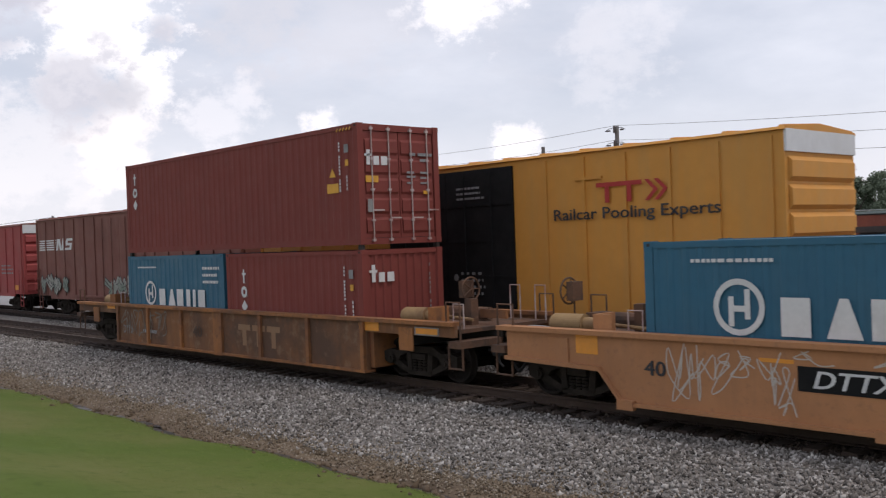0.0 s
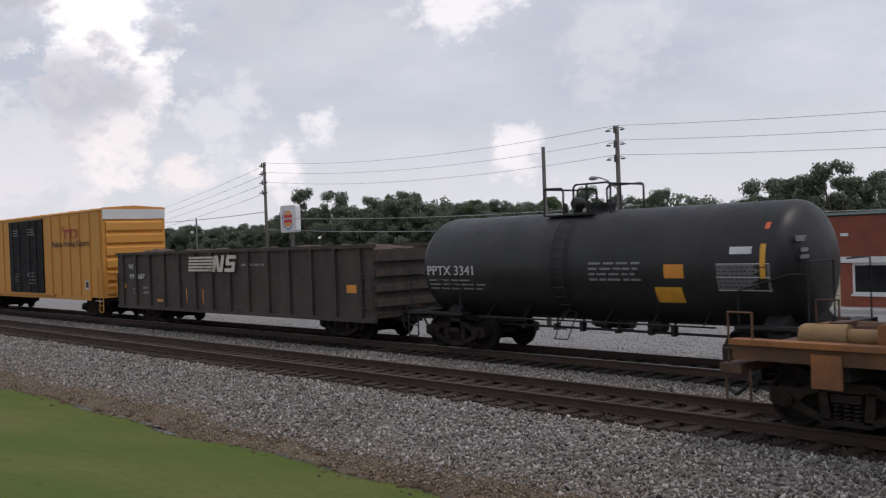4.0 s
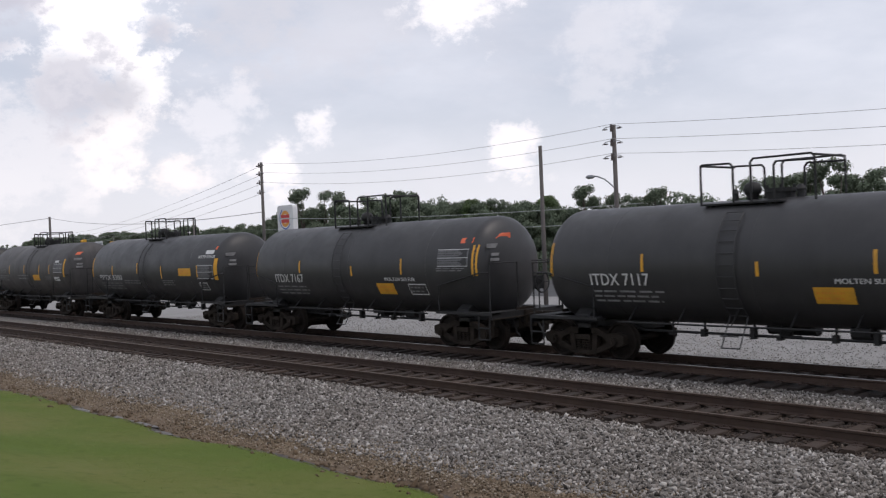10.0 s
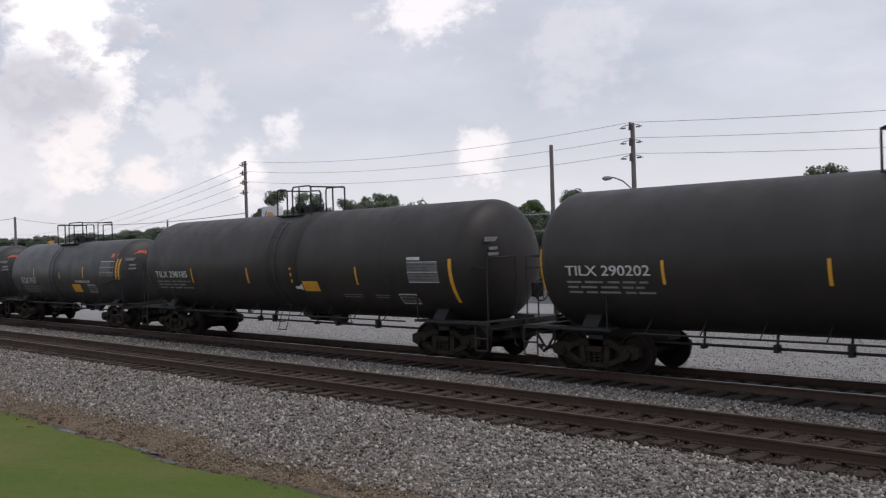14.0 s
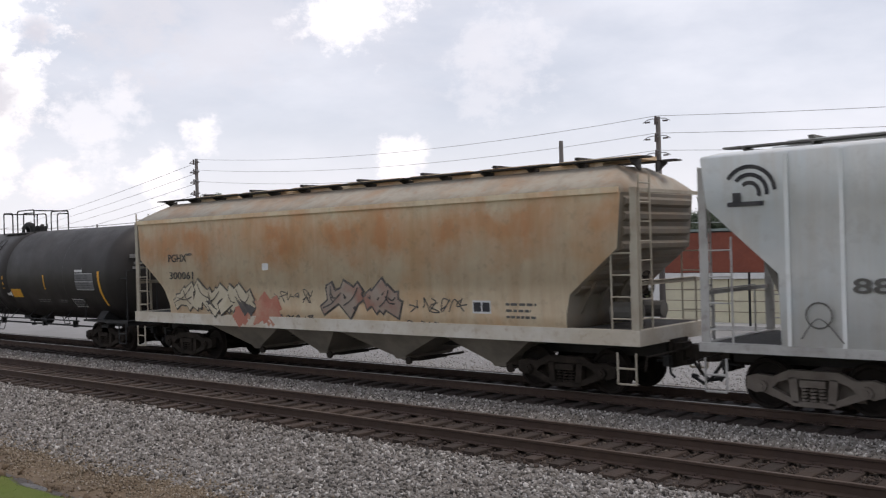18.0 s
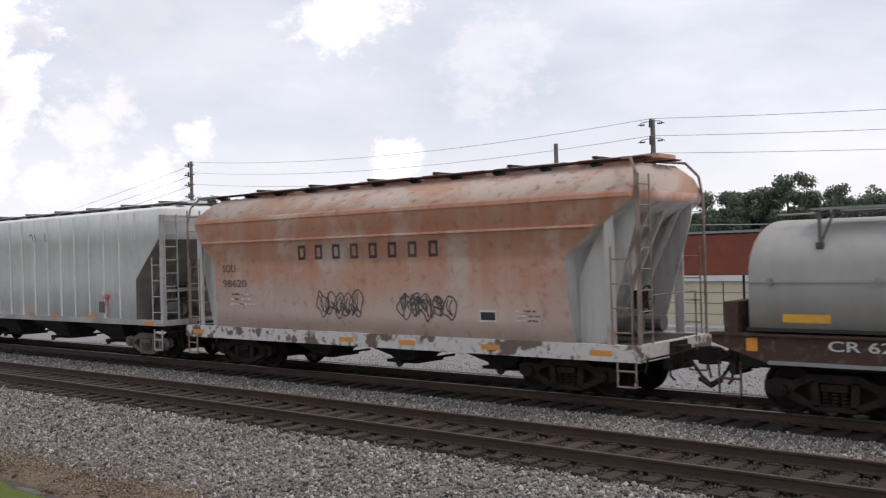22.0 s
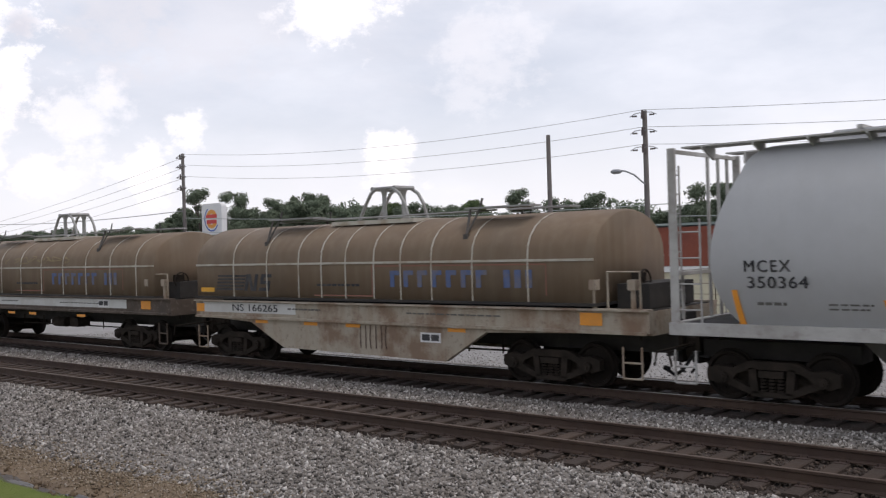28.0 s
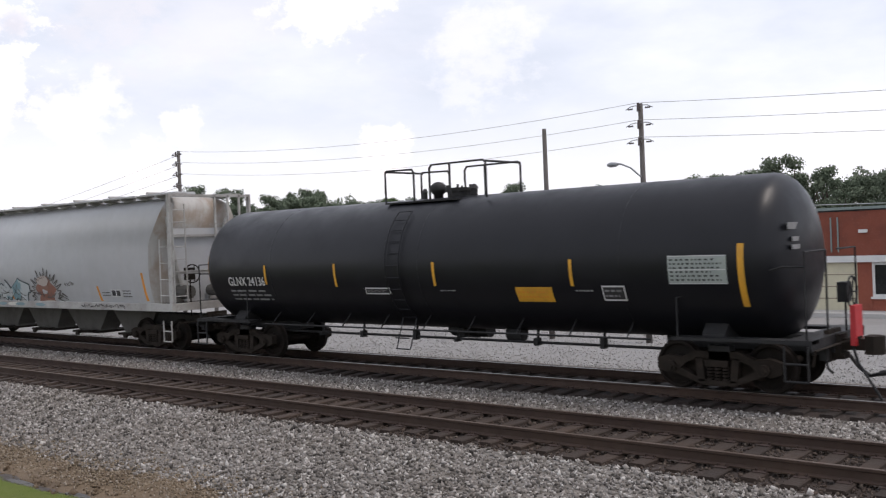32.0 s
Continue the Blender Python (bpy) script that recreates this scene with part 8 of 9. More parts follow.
        decal("small_print", sub(bars(a + 3.9, a + 5.2, 1.42, 1.52, 1, 8, 0.8, 8) + bars(a + 8.0, a + 11, 1.42, 1.5, 1, 9, 0.8, 12), mid), flat, M["chute"], car, lift=0.004)
        decal("reflector", sub([q for x in (2.6, 4.5, 6.0, 9.2) for q in rect(a + x, a + x + 0.5, 1.02 if not fish else 1.08, 1.1 if not fish else 1.16)], mid), lambda x, zz: -1.54 if not fish else -1.464, M["orange"], car)
        decal("reflector", sub(rect(a + 0.05, a + 0.4, 1.34, 1.56) + rect(b - 1.5, b - 1.0, 1.33, 1.58), mid), flat, M["orange"], car, lift=0.006)
        decal("stencil_box", sub(rect(a + 10.4, a + 11.0, 1.36, 1.58) if seed == 1 else rect(217.9, 218.5, 0.82, 1.04), mid), flat, M["white"], car, lift=0.005)
        decal("stencil_fill", sub(rect(a + 10.44, a + 10.68, 1.4, 1.54) + rect(a + 10.72, a + 10.96, 1.4, 1.54) if seed == 1 else rect(217.95, 218.18, 0.86, 1.0) + rect(218.22, 218.45, 0.86, 1.0), mid), flat, M["darktext"], car, lift=0.009)
        if fish:
            decal("rust_run", sub([q for k in range(6) for q in ribbon([(216.0 + k * 0.17, 1.15), (215.98 + k * 0.17 + rng.uniform(-0.04, 0.04), 0.85), (216.0 + k * 0.17, 0.6)], 0.03)], mid), flat, M["frame_brown"], car)
        running_gear(car, [a + 1.3 - mid, b - 2.5 - mid])
        MOVERS["far"].append(car)


build_coils()


# ---- box cars and gondola ----
M["box_yellow"] = mat("yellow_boxcar_paint", (0.62, 0.275, 0.045), 0.65, second=(0.55, 0.245, 0.045), scale=0.5, amount=0.6, streak=(0.45, 0.26, 0.08), streak_amount=0.4, bump=0.06, bump_scale=3)
M["box_black"] = mat("black_door_paint", (0.009, 0.009, 0.0095), 0.7, second=(0.018, 0.017, 0.016), scale=1.2, amount=0.5, gloss=0.2)
M["box_brown"] = mat("brown_boxcar_paint", (0.20, 0.075, 0.056), 0.8, second=(0.15, 0.06, 0.046), scale=0.5, amount=0.6, streak=(0.25, 0.13, 0.1), streak_amount=0.4, bump=0.08, bump_scale=3)
M["box_red"] = mat("red_boxcar_paint", (0.34, 0.06, 0.055), 0.75, second=(0.26, 0.06, 0.05), scale=0.5, amount=0.6, bump=0.06, bump_scale=3)
M["gon"] = mat("grimy_gondola_paint", (0.05, 0.04, 0.035), 0.85, second=(0.08, 0.06, 0.05), scale=0.6, amount=0.7, streak=(0.09, 0.075, 0.065), streak_amount=0.5, speck=(0.14, 0.08, 0.055), speck_scale=5, speck_amount=0.4)
M["load"] = mat("rusty_scrap", (0.1, 0.07, 0.055), 0.95, second=(0.05, 0.038, 0.03), scale=2, amount=0.7, bump=0.8, bump_scale=10)
M["roofwhite"] = mat("white_end_panel", (0.66, 0.66, 0.65), 0.6, second=(0.55, 0.54, 0.52), scale=1, amount=0.5)


def box_car(s0, s1, z0, z1, label, paint, doors, door_mat, ribs, end_bands, roof, marks):
    mid = (s0 + s1) / 2
    car = thing("box_car", (mid, FAR_Y, 0), label, "box car", "far train")
    h = (s1 - s0) / 2
    part("body", boxes((-h, h, -1.48, 1.48, z0, z1)), paint, car)
    bm = bm_new()
    prism(bm, [(-1.55, z1 + 0.001), (1.55, z1 + 0.001), (1.5, z1 + 0.06), (0.0, z1 + 0.15), (-1.5, z1 + 0.06)], -h - 0.04, h + 0.04, "x")
    r = part("roof", bm, roof, car)
    x = -h + 0.4
    while x < h:
        bm = bm_new()
        prism(bm, [(-1.5, z1 + 0.062), (1.5, z1 + 0.062), (1.46, z1 + 0.1), (0, z1 + 0.19), (-1.46, z1 + 0.1)], x - 0.05, x + 0.05, "x")
        part("roof_seam", bm, roof, r)
        x += 1.25
    for y in (-1, 1):
        x = -h + 0.05
        while x < h:
            if not (doors[0] - mid - 0.05 < x < doors[1] - mid + 0.05):
                part("rib", boxes((x - 0.04, x + 0.04, *sorted((y * 1.481, y * 1.53)), z0 + 0.05, z1 - 0.1)), paint, car)
            x += ribs
        d0, d1 = doors[0] - mid, doors[1] - mid
        half = (d0 + d1) / 2
        for a, b in ((d0, half - 0.01), (half + 0.01, d1)):
            d = part("door", boxes((a, b, *sorted((y * 1.482, y * 1.55)), z0 + 0.12, z1 - 0.12)), door_mat, car, "plug door with locking bars")
            for k in range(1, 4):
                z = z0 + 0.12 + (z1 - z0 - 0.24) * k / 4
                part("door_rib", boxes((a + 0.05, b - 0.05, *sorted((y * 1.551, y * 1.575)), z - 0.03, z + 0.03)), door_mat, d)
            bm = bm_new()
            for f in (0.3, 0.7):
                rod(bm, (a + (b - a) * f, y * 1.59, z0 + 0.15), (a + (b - a) * f, y * 1.59, z1 - 0.2), 0.022)
            part("lock_bar", bm, door_mat, d)
        part("door_track", boxes((d0 - (d1 - d0) * 0.6, d1 + (d1 - d0) * 0.3, *sorted((y * 1.482, y * 1.6)), z0 + 0.02, z0 + 0.1)), paint, car)
        part("side_sill", boxes((-h + 1.6, h - 1.6, *sorted((y * 1.4, y * 1.47)), z0 - 0.14, z0)), paint, car)
    for s in (-1, 1):
        # corrugated ends: raised horizontal bands
        for k in range(end_bands):
            a = z0 + 0.12 + (z1 - z0 - 0.6) * k / end_bands
            b = a + (z1 - z0 - 0.6) / end_bands
            bm = bm_new()
            prism(bm, [(s * h, a + 0.03), (s * (h + 0.09), a + 0.12), (s * (h + 0.09), b - 0.12), (s * h, b - 0.03)][::s], -1.35, 1.35)
            part("end_band", bm, paint, car)
        part("end_top_panel", boxes((*sorted((s * h, s * (h + 0.05))), -1.48, 1.48, z1 - 0.42, z1 + 0.02)), M["roofwhite"] if roof is not M["box_red"] else paint, car, "pale panel at the top of the end")
        coupler(car, s * h, s)
        uncouple_lever(car, s * (h + 0.06), s)
        ladder(car, *sorted((s * (h - 0.1), s * (h - 0.55))), -1.56, z0 + 0.05, z0 + 1.3, 4, paint)
        end_ladder(car, s * (h + 0.14), -1.4, -0.98, z0 + 0.05, z0 + 1.3, 4, paint)
        steps(car, s * (h - 0.35), paint, 0.35, z0, y=-1.5)
    part("centre_sill", boxes((-h, h, -0.35, 0.35, 0.72, z0 - 0.02)), M["shade"], car)
    running_gear(car, [-h + 2.5, h - 2.5])
    side = lambda x, z: -1.482
    door = lambda x, z: -1.576
    marks(car, mid, side, door)
    MOVERS["far"].append(car)


def build_boxes():
    rng = random.Random(77)

    def yellow_marks(car, mid, side, door):
        red = M["red"]
        x0, x1, z0, z1 = -9.2, -7.3, 3.72, 4.18
        w = (x1 - x0) / 3
        block = rect(x0, x0 + w * 2.0, z1 - 0.1, z1) + rect(x0 + w * 0.38, x0 + w * 0.58, z0, z1 - 0.1) + rect(x0 + w * 1.35, x0 + w * 1.55, z0, z1 - 0.1)
        m = (z0 + z1) / 2
        for c in (x0 + w * 2.1, x0 + w * 2.5):
            block += [[(c, z1), (c + 0.12, z1), (c + 0.36, m), (c + 0.24, m)], [(c, z0), (c + 0.12, z0), (c + 0.36, m), (c + 0.24, m)]]
        proud = lambda x, z: -1.532
        decal("company_emblem", sub(block, mid), proud, red, car, "red slab shapes")
        decal("slogan", bold(sub(lettering("Railcar Pooling Experts", -10.5, -6.0, 3.28, 3.62), mid), 0.02), proud, M["darktext"], car)
        decal("cross_emblem", sub([[(-23.0, 4.5), (-22.5, 4.5), (-21.2, 3.15), (-21.7, 3.15)], [(-21.7, 4.5), (-21.2, 4.5), (-22.5, 3.15), (-23.0, 3.15)]], mid), side, red, car)
        decal("cross_emblem", sub([[(-22.7, 4.5), (-22.4, 4.5), (-21.4, 3.15), (-21.75, 3.15)], [(-22.9, 3.95), (-21.3, 3.95), (-21.3, 3.72), (-22.9, 3.72)]], mid), side, mat("blue_emblem_paint", (0.10, 0.13, 0.4), 0.7), car, lift=0.003)
        decal("small_print", sub(bars(-22.95, -21.55, 2.2, 2.7, 2, 5, 0.8, 6), mid), side, M["orange"], car)
        decal("stencil_box", sub(rect(-6.75, -6.30, 1.35, 1.75), mid), side, M["white"], car)
        decal("stencil_fill", sub(rect(-6.69, -6.36, 1.42, 1.7), mid), side, M["darktext"], car, lift=0.004)
        decal("door_print", sub(bars(-16.15, -15.25, 4.0, 4.4, 3, 3, 0.85, 5) + bars(-13.85, -12.75, 4.0, 4.4, 3, 4, 0.85, 5) + bars(-16.05, -15.15, 1.6, 2.1, 4, 5, 0.5, 4) + bars(-13.75, -12.75, 1.5, 2.2, 4, 6, 0.5, 4)
                                + disc(-13.95, 2.0, 0.09), mid), door, M["dimwhite"], car)
        part("handrail", boxes((-9.85 - mid, -9.05 - mid, -1.54, -1.5, 4.28, 4.34)), M["box_yellow"], car)

    box_car(-23.80, -4.60, 0.98, 4.92, "yellow box car with black plug doors and dark slogan lettering", M["box_yellow"], (-16.75, -11.85), M["box_black"], 1.18, 6, M["box_yellow"], yellow_marks)

    def brown_marks(car, mid, side, door):
        decal("railway_emblem", sub(stripes_logo(-44.90, -40.50, 3.2, 3.75), mid), side, M["white"], car, "white stripes and slanting block shapes")
        for x0, x1, n in ((-44.6, -41.2, 5), (-36.6, -28.4, 10)):
            edges, fills, lines = block_piece(rng, x0, x1, 1.15, 1.9, n, 0.24)
            skin = lambda x, z: -1.555 if -37.6 - mid < x < -32.8 - mid else -1.535
            decal("graffiti", sub(edges, mid), skin, M["darktext"], car)
            decal("graffiti", sub(fills, mid), skin, mat("pale_graffiti", (0.36, 0.35, 0.31), 0.8, second=(0.15, 0.2, 0.16), scale=1.1, amount=0.9), car, lift=0.014)
            decal("graffiti", sub(lines, mid), skin, M["darktext"], car, lift=0.026)
        decal("small_print", sub(bars(-37.00, -36.00, 3.9, 4.2, 2, 3) + bars(-34.50, -33.50, 3.9, 4.2, 2, 4), mid), side, M["dimwhite"], car)
        decal("reflector", sub(rect(-28.00, -27.50, 1.2, 1.5), mid), side, M["orange"], car)

    box_car(-45.20, -25.20, 0.98, 4.72, "dusty brown box car with white stripes and graffiti", M["box_brown"], (-37.60, -32.80), M["box_brown"], 1.2, 6, M["box_brown"], brown_marks)

    def red_marks(car, mid, side, door):
        decal("small_print", sub(bars(-50.80, -48.80, 2.0, 2.6, 3, 3), mid), side, M["dimwhite"], car)
        decal("reflector", sub(rect(-48.80, -48.20, 1.2, 1.45), mid), side, M["orange"], car)

    box_car(-66.80, -47.30, 0.98, 4.6, "red box car with a pale end panel", M["box_red"], (-58.80, -54.80), M["box_red"], 1.2, 6, M["box_brown"], red_marks)

    # gondola with a heap of scrap
    s0, s1 = -3.2, 14.75
    mid, h = (s0 + s1) / 2, (s1 - s0) / 2
    car = thing("gondola_car", (mid, FAR_Y, 0), "grimy dark gondola car with ribbed sides, heaped with scrap", "gondola car", "far train")
    part("side_panel", boxes((-h, h, -1.44, -1.38, 0.75, 2.86)), M["gon"], car)
    part("side_panel", boxes((-h, h, 1.38, 1.44, 0.75, 2.86)), M["gon"], car)
    for s in (-1, 1):
        part("end_panel", boxes((*sorted((s * h, s * (h - 0.07))), -1.38, 1.38, 0.75, 2.8)), M["gon"], car)
        for k in range(4):
            part("end_band", boxes((*sorted((s * h, s * (h + 0.1))), -1.4, 1.4, 1.1 + k * 0.45, 1.3 + k * 0.45)), M["gon"], car)
        coupler(car, s * h, s)
        uncouple_lever(car, s * (h + 0.06), s)
        ladder(car, *sorted((s * (h - 0.08), s * (h - 0.5))), -1.5, 0.9, 2.1, 4, M["gon"])
    part("floor", boxes((-h + 0.07, h - 0.07, -1.38, 1.38, 0.95, 1.05)), M["gon"], car)
    for y in (-1, 1):
        part("top_chord", boxes((-h - 0.03, h + 0.03, *sorted((y * 1.34, y * 1.53)), 2.86, 2.97)), M["gon"], car)
        part("side_sill", boxes((-h, h, *sorted((y * 1.34, y * 1.5)), 0.62, 0.75)), M["gon"], car)
        for k in range(14):
            x = -h + 0.6 + k * (2 * h - 1.2) / 13
            part("rib", boxes((x - 0.07, x + 0.07, *sorted((y * 1.441, y * 1.53)), 0.75, 2.86)), M["gon"], car)
    part("centre_sill", boxes((-h, h, -0.3, 0.3, 0.6, 0.95)), M["shade"], car)
    side = lambda x, z: -1.442
    decal("railway_emblem", bold(sub(stripes_logo(3.4, 7.0, 2.15, 2.74), mid), 0.035), lambda x, z: -1.532, mat("rust_spotted_white", (0.6, 0.56, 0.48), 0.8, second=(0.3, 0.2, 0.13), scale=2.2, amount=0.8, low=0.55, high=0.62), car, "pale stripes and slanting block shapes")
    decal("car_number", bold(sub(lettering("NS", -2.05, -1.65, 2.28, 2.48) + lettering("197 687", -1.98, -0.6, 1.86, 2.06), mid), 0.015), side, M["white"], car)
    decal("small_print", sub(bars(-1.7, -1.2, 1.2, 1.5, 2, 3) + bars(-0.8, -0.2, 1.2, 1.6, 2, 4) + bars(7.2, 9, 2.3, 2.5, 1, 5), mid), side, M["dimwhite"], car)
    decal("reflector", sub(rect(-2.75, -2.4, 1.45, 1.65) + rect(0.5, 1.0, 0.95, 1.05) + rect(13.4, 13.9, 1.5, 1.75) + rect(3.0, 3.06, 0.95, 1.5) + rect(4.3, 4.36, 0.95, 1.5), mid), side, M["orange"], car, lift=0.002)
    running_gear(car, [-h + 2.2, h - 2.2])
    bm = bm_new()
    nx, ny = 60, 10
    grid = [[bm.verts.new((-h + 0.1 + (2 * h - 0.2) * i / nx, -1.36 + 2.72 * j / ny, 2.55 + 0.5 * math.sin(math.pi * j / ny) * (0.75 + 0.5 * noise.noise((i * 0.16, 1, 0))) + 0.14 * noise.noise((i * 0.6, j * 0.9, 5))
                            + 0.07 * noise.noise((i * 1.7, j * 2.1, 9)))) for j in range(ny + 1)] for i in range(nx + 1)]
    for i in range(nx):
        for j in range(ny):
            bm.faces.new([grid[i][j], grid[i + 1][j], grid[i + 1][j + 1], grid[i][j + 1]])
    heap = part("scrap_heap", bm, M["load"])
    heap.location = (mid, FAR_Y, 0)
    tagged(heap, "dark rusty scrap heaped in the gondola", "scrap")
    MOVERS["far"] += [car, heap]


build_boxes()


# ---- well cars and containers on the near track ----
M["well"] = mat("rusty_orange_well_paint", (0.34, 0.135, 0.042), 0.85, second=(0.13, 0.06, 0.034), scale=0.7, amount=0.85, streak=(0.12, 0.06, 0.035), streak_amount=0.6, speck=(0.09, 0.05, 0.03), speck_scale=5,
                speck_amount=0.5, bump=0.12, bump_scale=4)
M["well_new"] = mat("pale_orange_well_paint", (0.44, 0.2, 0.085), 0.8, second=(0.33, 0.145, 0.062), scale=0.6, amount=0.6, streak=(0.26, 0.13, 0.07), streak_amount=0.4, speck=(0.2, 0.1, 0.06), speck_amount=0.3)
M["well_web"] = mat("sooty_orange_girder", (0.23, 0.096, 0.036), 0.85, second=(0.085, 0.045, 0.028), scale=0.55, amount=0.9, low=0.42, high=0.62, streak=(0.09, 0.05, 0.03), streak_amount=0.7, speck=(0.3, 0.2, 0.12), speck_scale=3, speck_amount=0.3, bump=0.12, bump_scale=4)
M["maroon"] = mat("maroon_container_paint", (0.21, 0.05, 0.04), 0.7, gloss=0.25, second=(0.18, 0.045, 0.037), scale=0.7, amount=0.6, streak=(0.15, 0.037, 0.031), streak_amount=0.3, speck=(0.2, 0.07, 0.05), speck_scale=4, speck_amount=0.2,
                  bump=0.04, bump_scale=4)
M["teal_box"] = mat("blue_container_paint", (0.018, 0.115, 0.19), 0.55, second=(0.02, 0.095, 0.16), scale=0.7, amount=0.6, streak=(0.05, 0.11, 0.14), streak_amount=0.3, bump=0.04, bump_scale=4)
M["well_dark"] = mat("oily_rusty_fittings", (0.12, 0.06, 0.034), 0.85, second=(0.04, 0.028, 0.022), scale=2, amount=0.8, speck=(0.22, 0.12, 0.07), speck_amount=0.4)
M["zinc"] = mat("zinc_rod", (0.5, 0.42, 0.4), 0.6, 0.2, second=(0.3, 0.14, 0.12), scale=2, amount=0.7)


def container(x0, length, z0, height, paint, label, locks=0.0, doors=True):
    """A steel box: corrugated sides, corner posts and castings, doors with four lock rods."""
    mid = x0 + length / 2
    ob = thing("shipping_container", (mid, NEAR_Y, z0), label, "shipping container", "stacked containers")
    h, w, H = length / 2, 1.219, height
    for y in (-1, 1):
        bm = bm_new()
        pts = []
        n = int((length - 0.4) / 0.278)
        p = (length - 0.36) / n
        x = -h + 0.18
        for k in range(n):
            pts += [(x, 0), (x + p * 0.25, 0), (x + p * 0.38, 1), (x + p * 0.87, 1)]
            x += p
        pts.append((h - 0.18, 0))
        vs = [[bm.verts.new((px, y * (w - 0.008 - 0.016 * d), z)) for px, d in pts] for z in (0.15, H - 0.11)]
        for i in range(len(pts) - 1):
            bm.faces.new([vs[0][i], vs[0][i + 1], vs[1][i + 1], vs[1][i]])
        part("side_wall", bm, paint, ob)
        part("top_rail", boxes((-h + 0.16, h - 0.16, *sorted((y * w, y * (w - 0.06))), H - 0.11, H - 0.01)), paint, ob)
        part("bottom_rail", boxes((-h + 0.16, h - 0.16, *sorted((y * w, y * (w - 0.07))), 0.0, 0.15)), paint, ob)
        for s in (-1, 1):
            part("corner_post", boxes((*sorted((s * h, s * (h - 0.17))), *sorted((y * w, y * (w - 0.16))), 0.118, H - 0.118)), paint, ob)
            for z in (0, H - 0.118):
                c = part("corner_casting", boxes((*sorted((s * (h + 0.004), s * (h - 0.178))), *sorted((y * (w + 0.004), y * (w - 0.162))), z, z + 0.118)), paint, ob)
                if z:
                    # thin dark plate painted as the shaded hole of the slot
                    part("casting_slot", boxes((s * (h - 0.09) - 0.03, s * (h - 0.09) + 0.03, *sorted((y * (w + 0.0045), y * (w + 0.006))), z + 0.035, z + 0.085)), M["shade"], c)
    part("roof", boxes((-h + 0.1, h - 0.1, -w + 0.06, w - 0.06, H - 0.06, H - 0.02)), paint, ob)
    part("floor", boxes((-h + 0.1, h - 0.1, -w + 0.07, w - 0.07, 0.1, 0.16)), M["shade"], ob)
    part("front_wall", boxes((-h + 0.02, -h + 0.06, -w + 0.16, w - 0.16, 0.12, H - 0.1)), paint, ob)
    if not doors:
        bm = bm_new()
        n, x = 9, -w + 0.16
        p = (2 * w - 0.32) / n
        pts = []
        for k in range(n):
            pts += [(x, 0), (x + p * 0.3, 0), (x + p * 0.42, 1), (x + p * 0.88, 1)]
            x += p
        pts.append((w - 0.16, 0))
        vs = [[bm.verts.new((h - 0.02 - 0.035 * d, py, z)) for py, d in pts] for z in (0.14, H - 0.12)]
        for i in range(len(pts) - 1):
            bm.faces.new([vs[0][i], vs[0][i + 1], vs[1][i + 1], vs[1][i]])
        part("end_wall", bm, paint, ob)
        part("end_header", boxes((h - 0.1, h - 0.01, -w + 0.16, w - 0.16, H - 0.12, H - 0.01)), paint, ob)
        part("end_sill", boxes((h - 0.1, h - 0.01, -w + 0.16, w - 0.16, 0.0, 0.14)), paint, ob)
    # doors at the right-hand end
    for s in (-1, 1) if doors else ():
        part("door_header", boxes((h - 0.1, h - 0.02, -w + 0.16, w - 0.16, H - 0.16, H - 0.01)), paint, ob) if s < 0 else part("door_sill", boxes((h - 0.1, h - 0.02, -w + 0.16, w - 0.16, 0.0, 0.14)), paint, ob)
        y0, y1 = sorted((s * 0.01, s * (w - 0.17)))
        d = part("door", boxes((h - 0.08, h - 0.045, y0, y1, 0.15, H - 0.17)), paint, ob)
        for k in range(5):
            a = 0.24 + (H - 0.5) * k / 5
            bm = bm_new()
            prism(bm, [(h - 0.045, a), (h - 0.012, a + 0.06), (h - 0.012, a + (H - 0.5) / 5 - 0.14), (h - 0.045, a + (H - 0.5) / 5 - 0.08)], y0 + 0.05, y1 - 0.05)
            part("door_panel", bm, paint, d)
        for f in (0.3, 0.78):
            y = s * (w - 0.17) * f + s * 0.02
            bm = bm_new()
            rod(bm, (h + 0.015, y, 0.06), (h + 0.015, y, H - 0.06), 0.015, 8)
            for z in (0.1, 0.55, 1.25, 1.95, H - 0.12):
                box(bm, h - 0.012, h + 0.035, y - 0.045, y + 0.045, z - 0.025, z + 0.025)
            bar = part("lock_rod", bm, M["zinc"], d)
            z = 0.6 if f < 0.5 else 0.78
            part("lock_handle", boxes((h + 0.035, h + 0.05, *sorted((y, y + 0.3)), z - 0.016, z + 0.016)), M["zinc"], bar)
    if locks:
        for s in (-1, 1):
            for y in (-1, 1):
                part("twist_lock", boxes((*sorted((s * (h - 0.03), s * (h - 0.15))), *sorted((y * (w - 0.03), y * (w - 0.13))), -locks, 0.0)), M["shade"], ob)
    MOVERS["near"].append(ob)
    return ob, mid


def stacked_word(x, z, k):
    """Three plain shapes one above another, starting at the top: k metres each."""
    return (rect(x - 0.1 * k, x + 0.1 * k, z - k, z) + rect(x - 0.25 * k, x + 0.3 * k, z - 0.4 * k, z - 0.25 * k) + ring2(x, z - 1.65 * k, 0.18 * k, 0.42 * k, 16)
            + [[(x - 0.42 * k, z - 2.7 * k), (x, z - 3.15 * k), (x + 0.42 * k, z - 2.7 * k), (x, z - 2.25 * k)]])


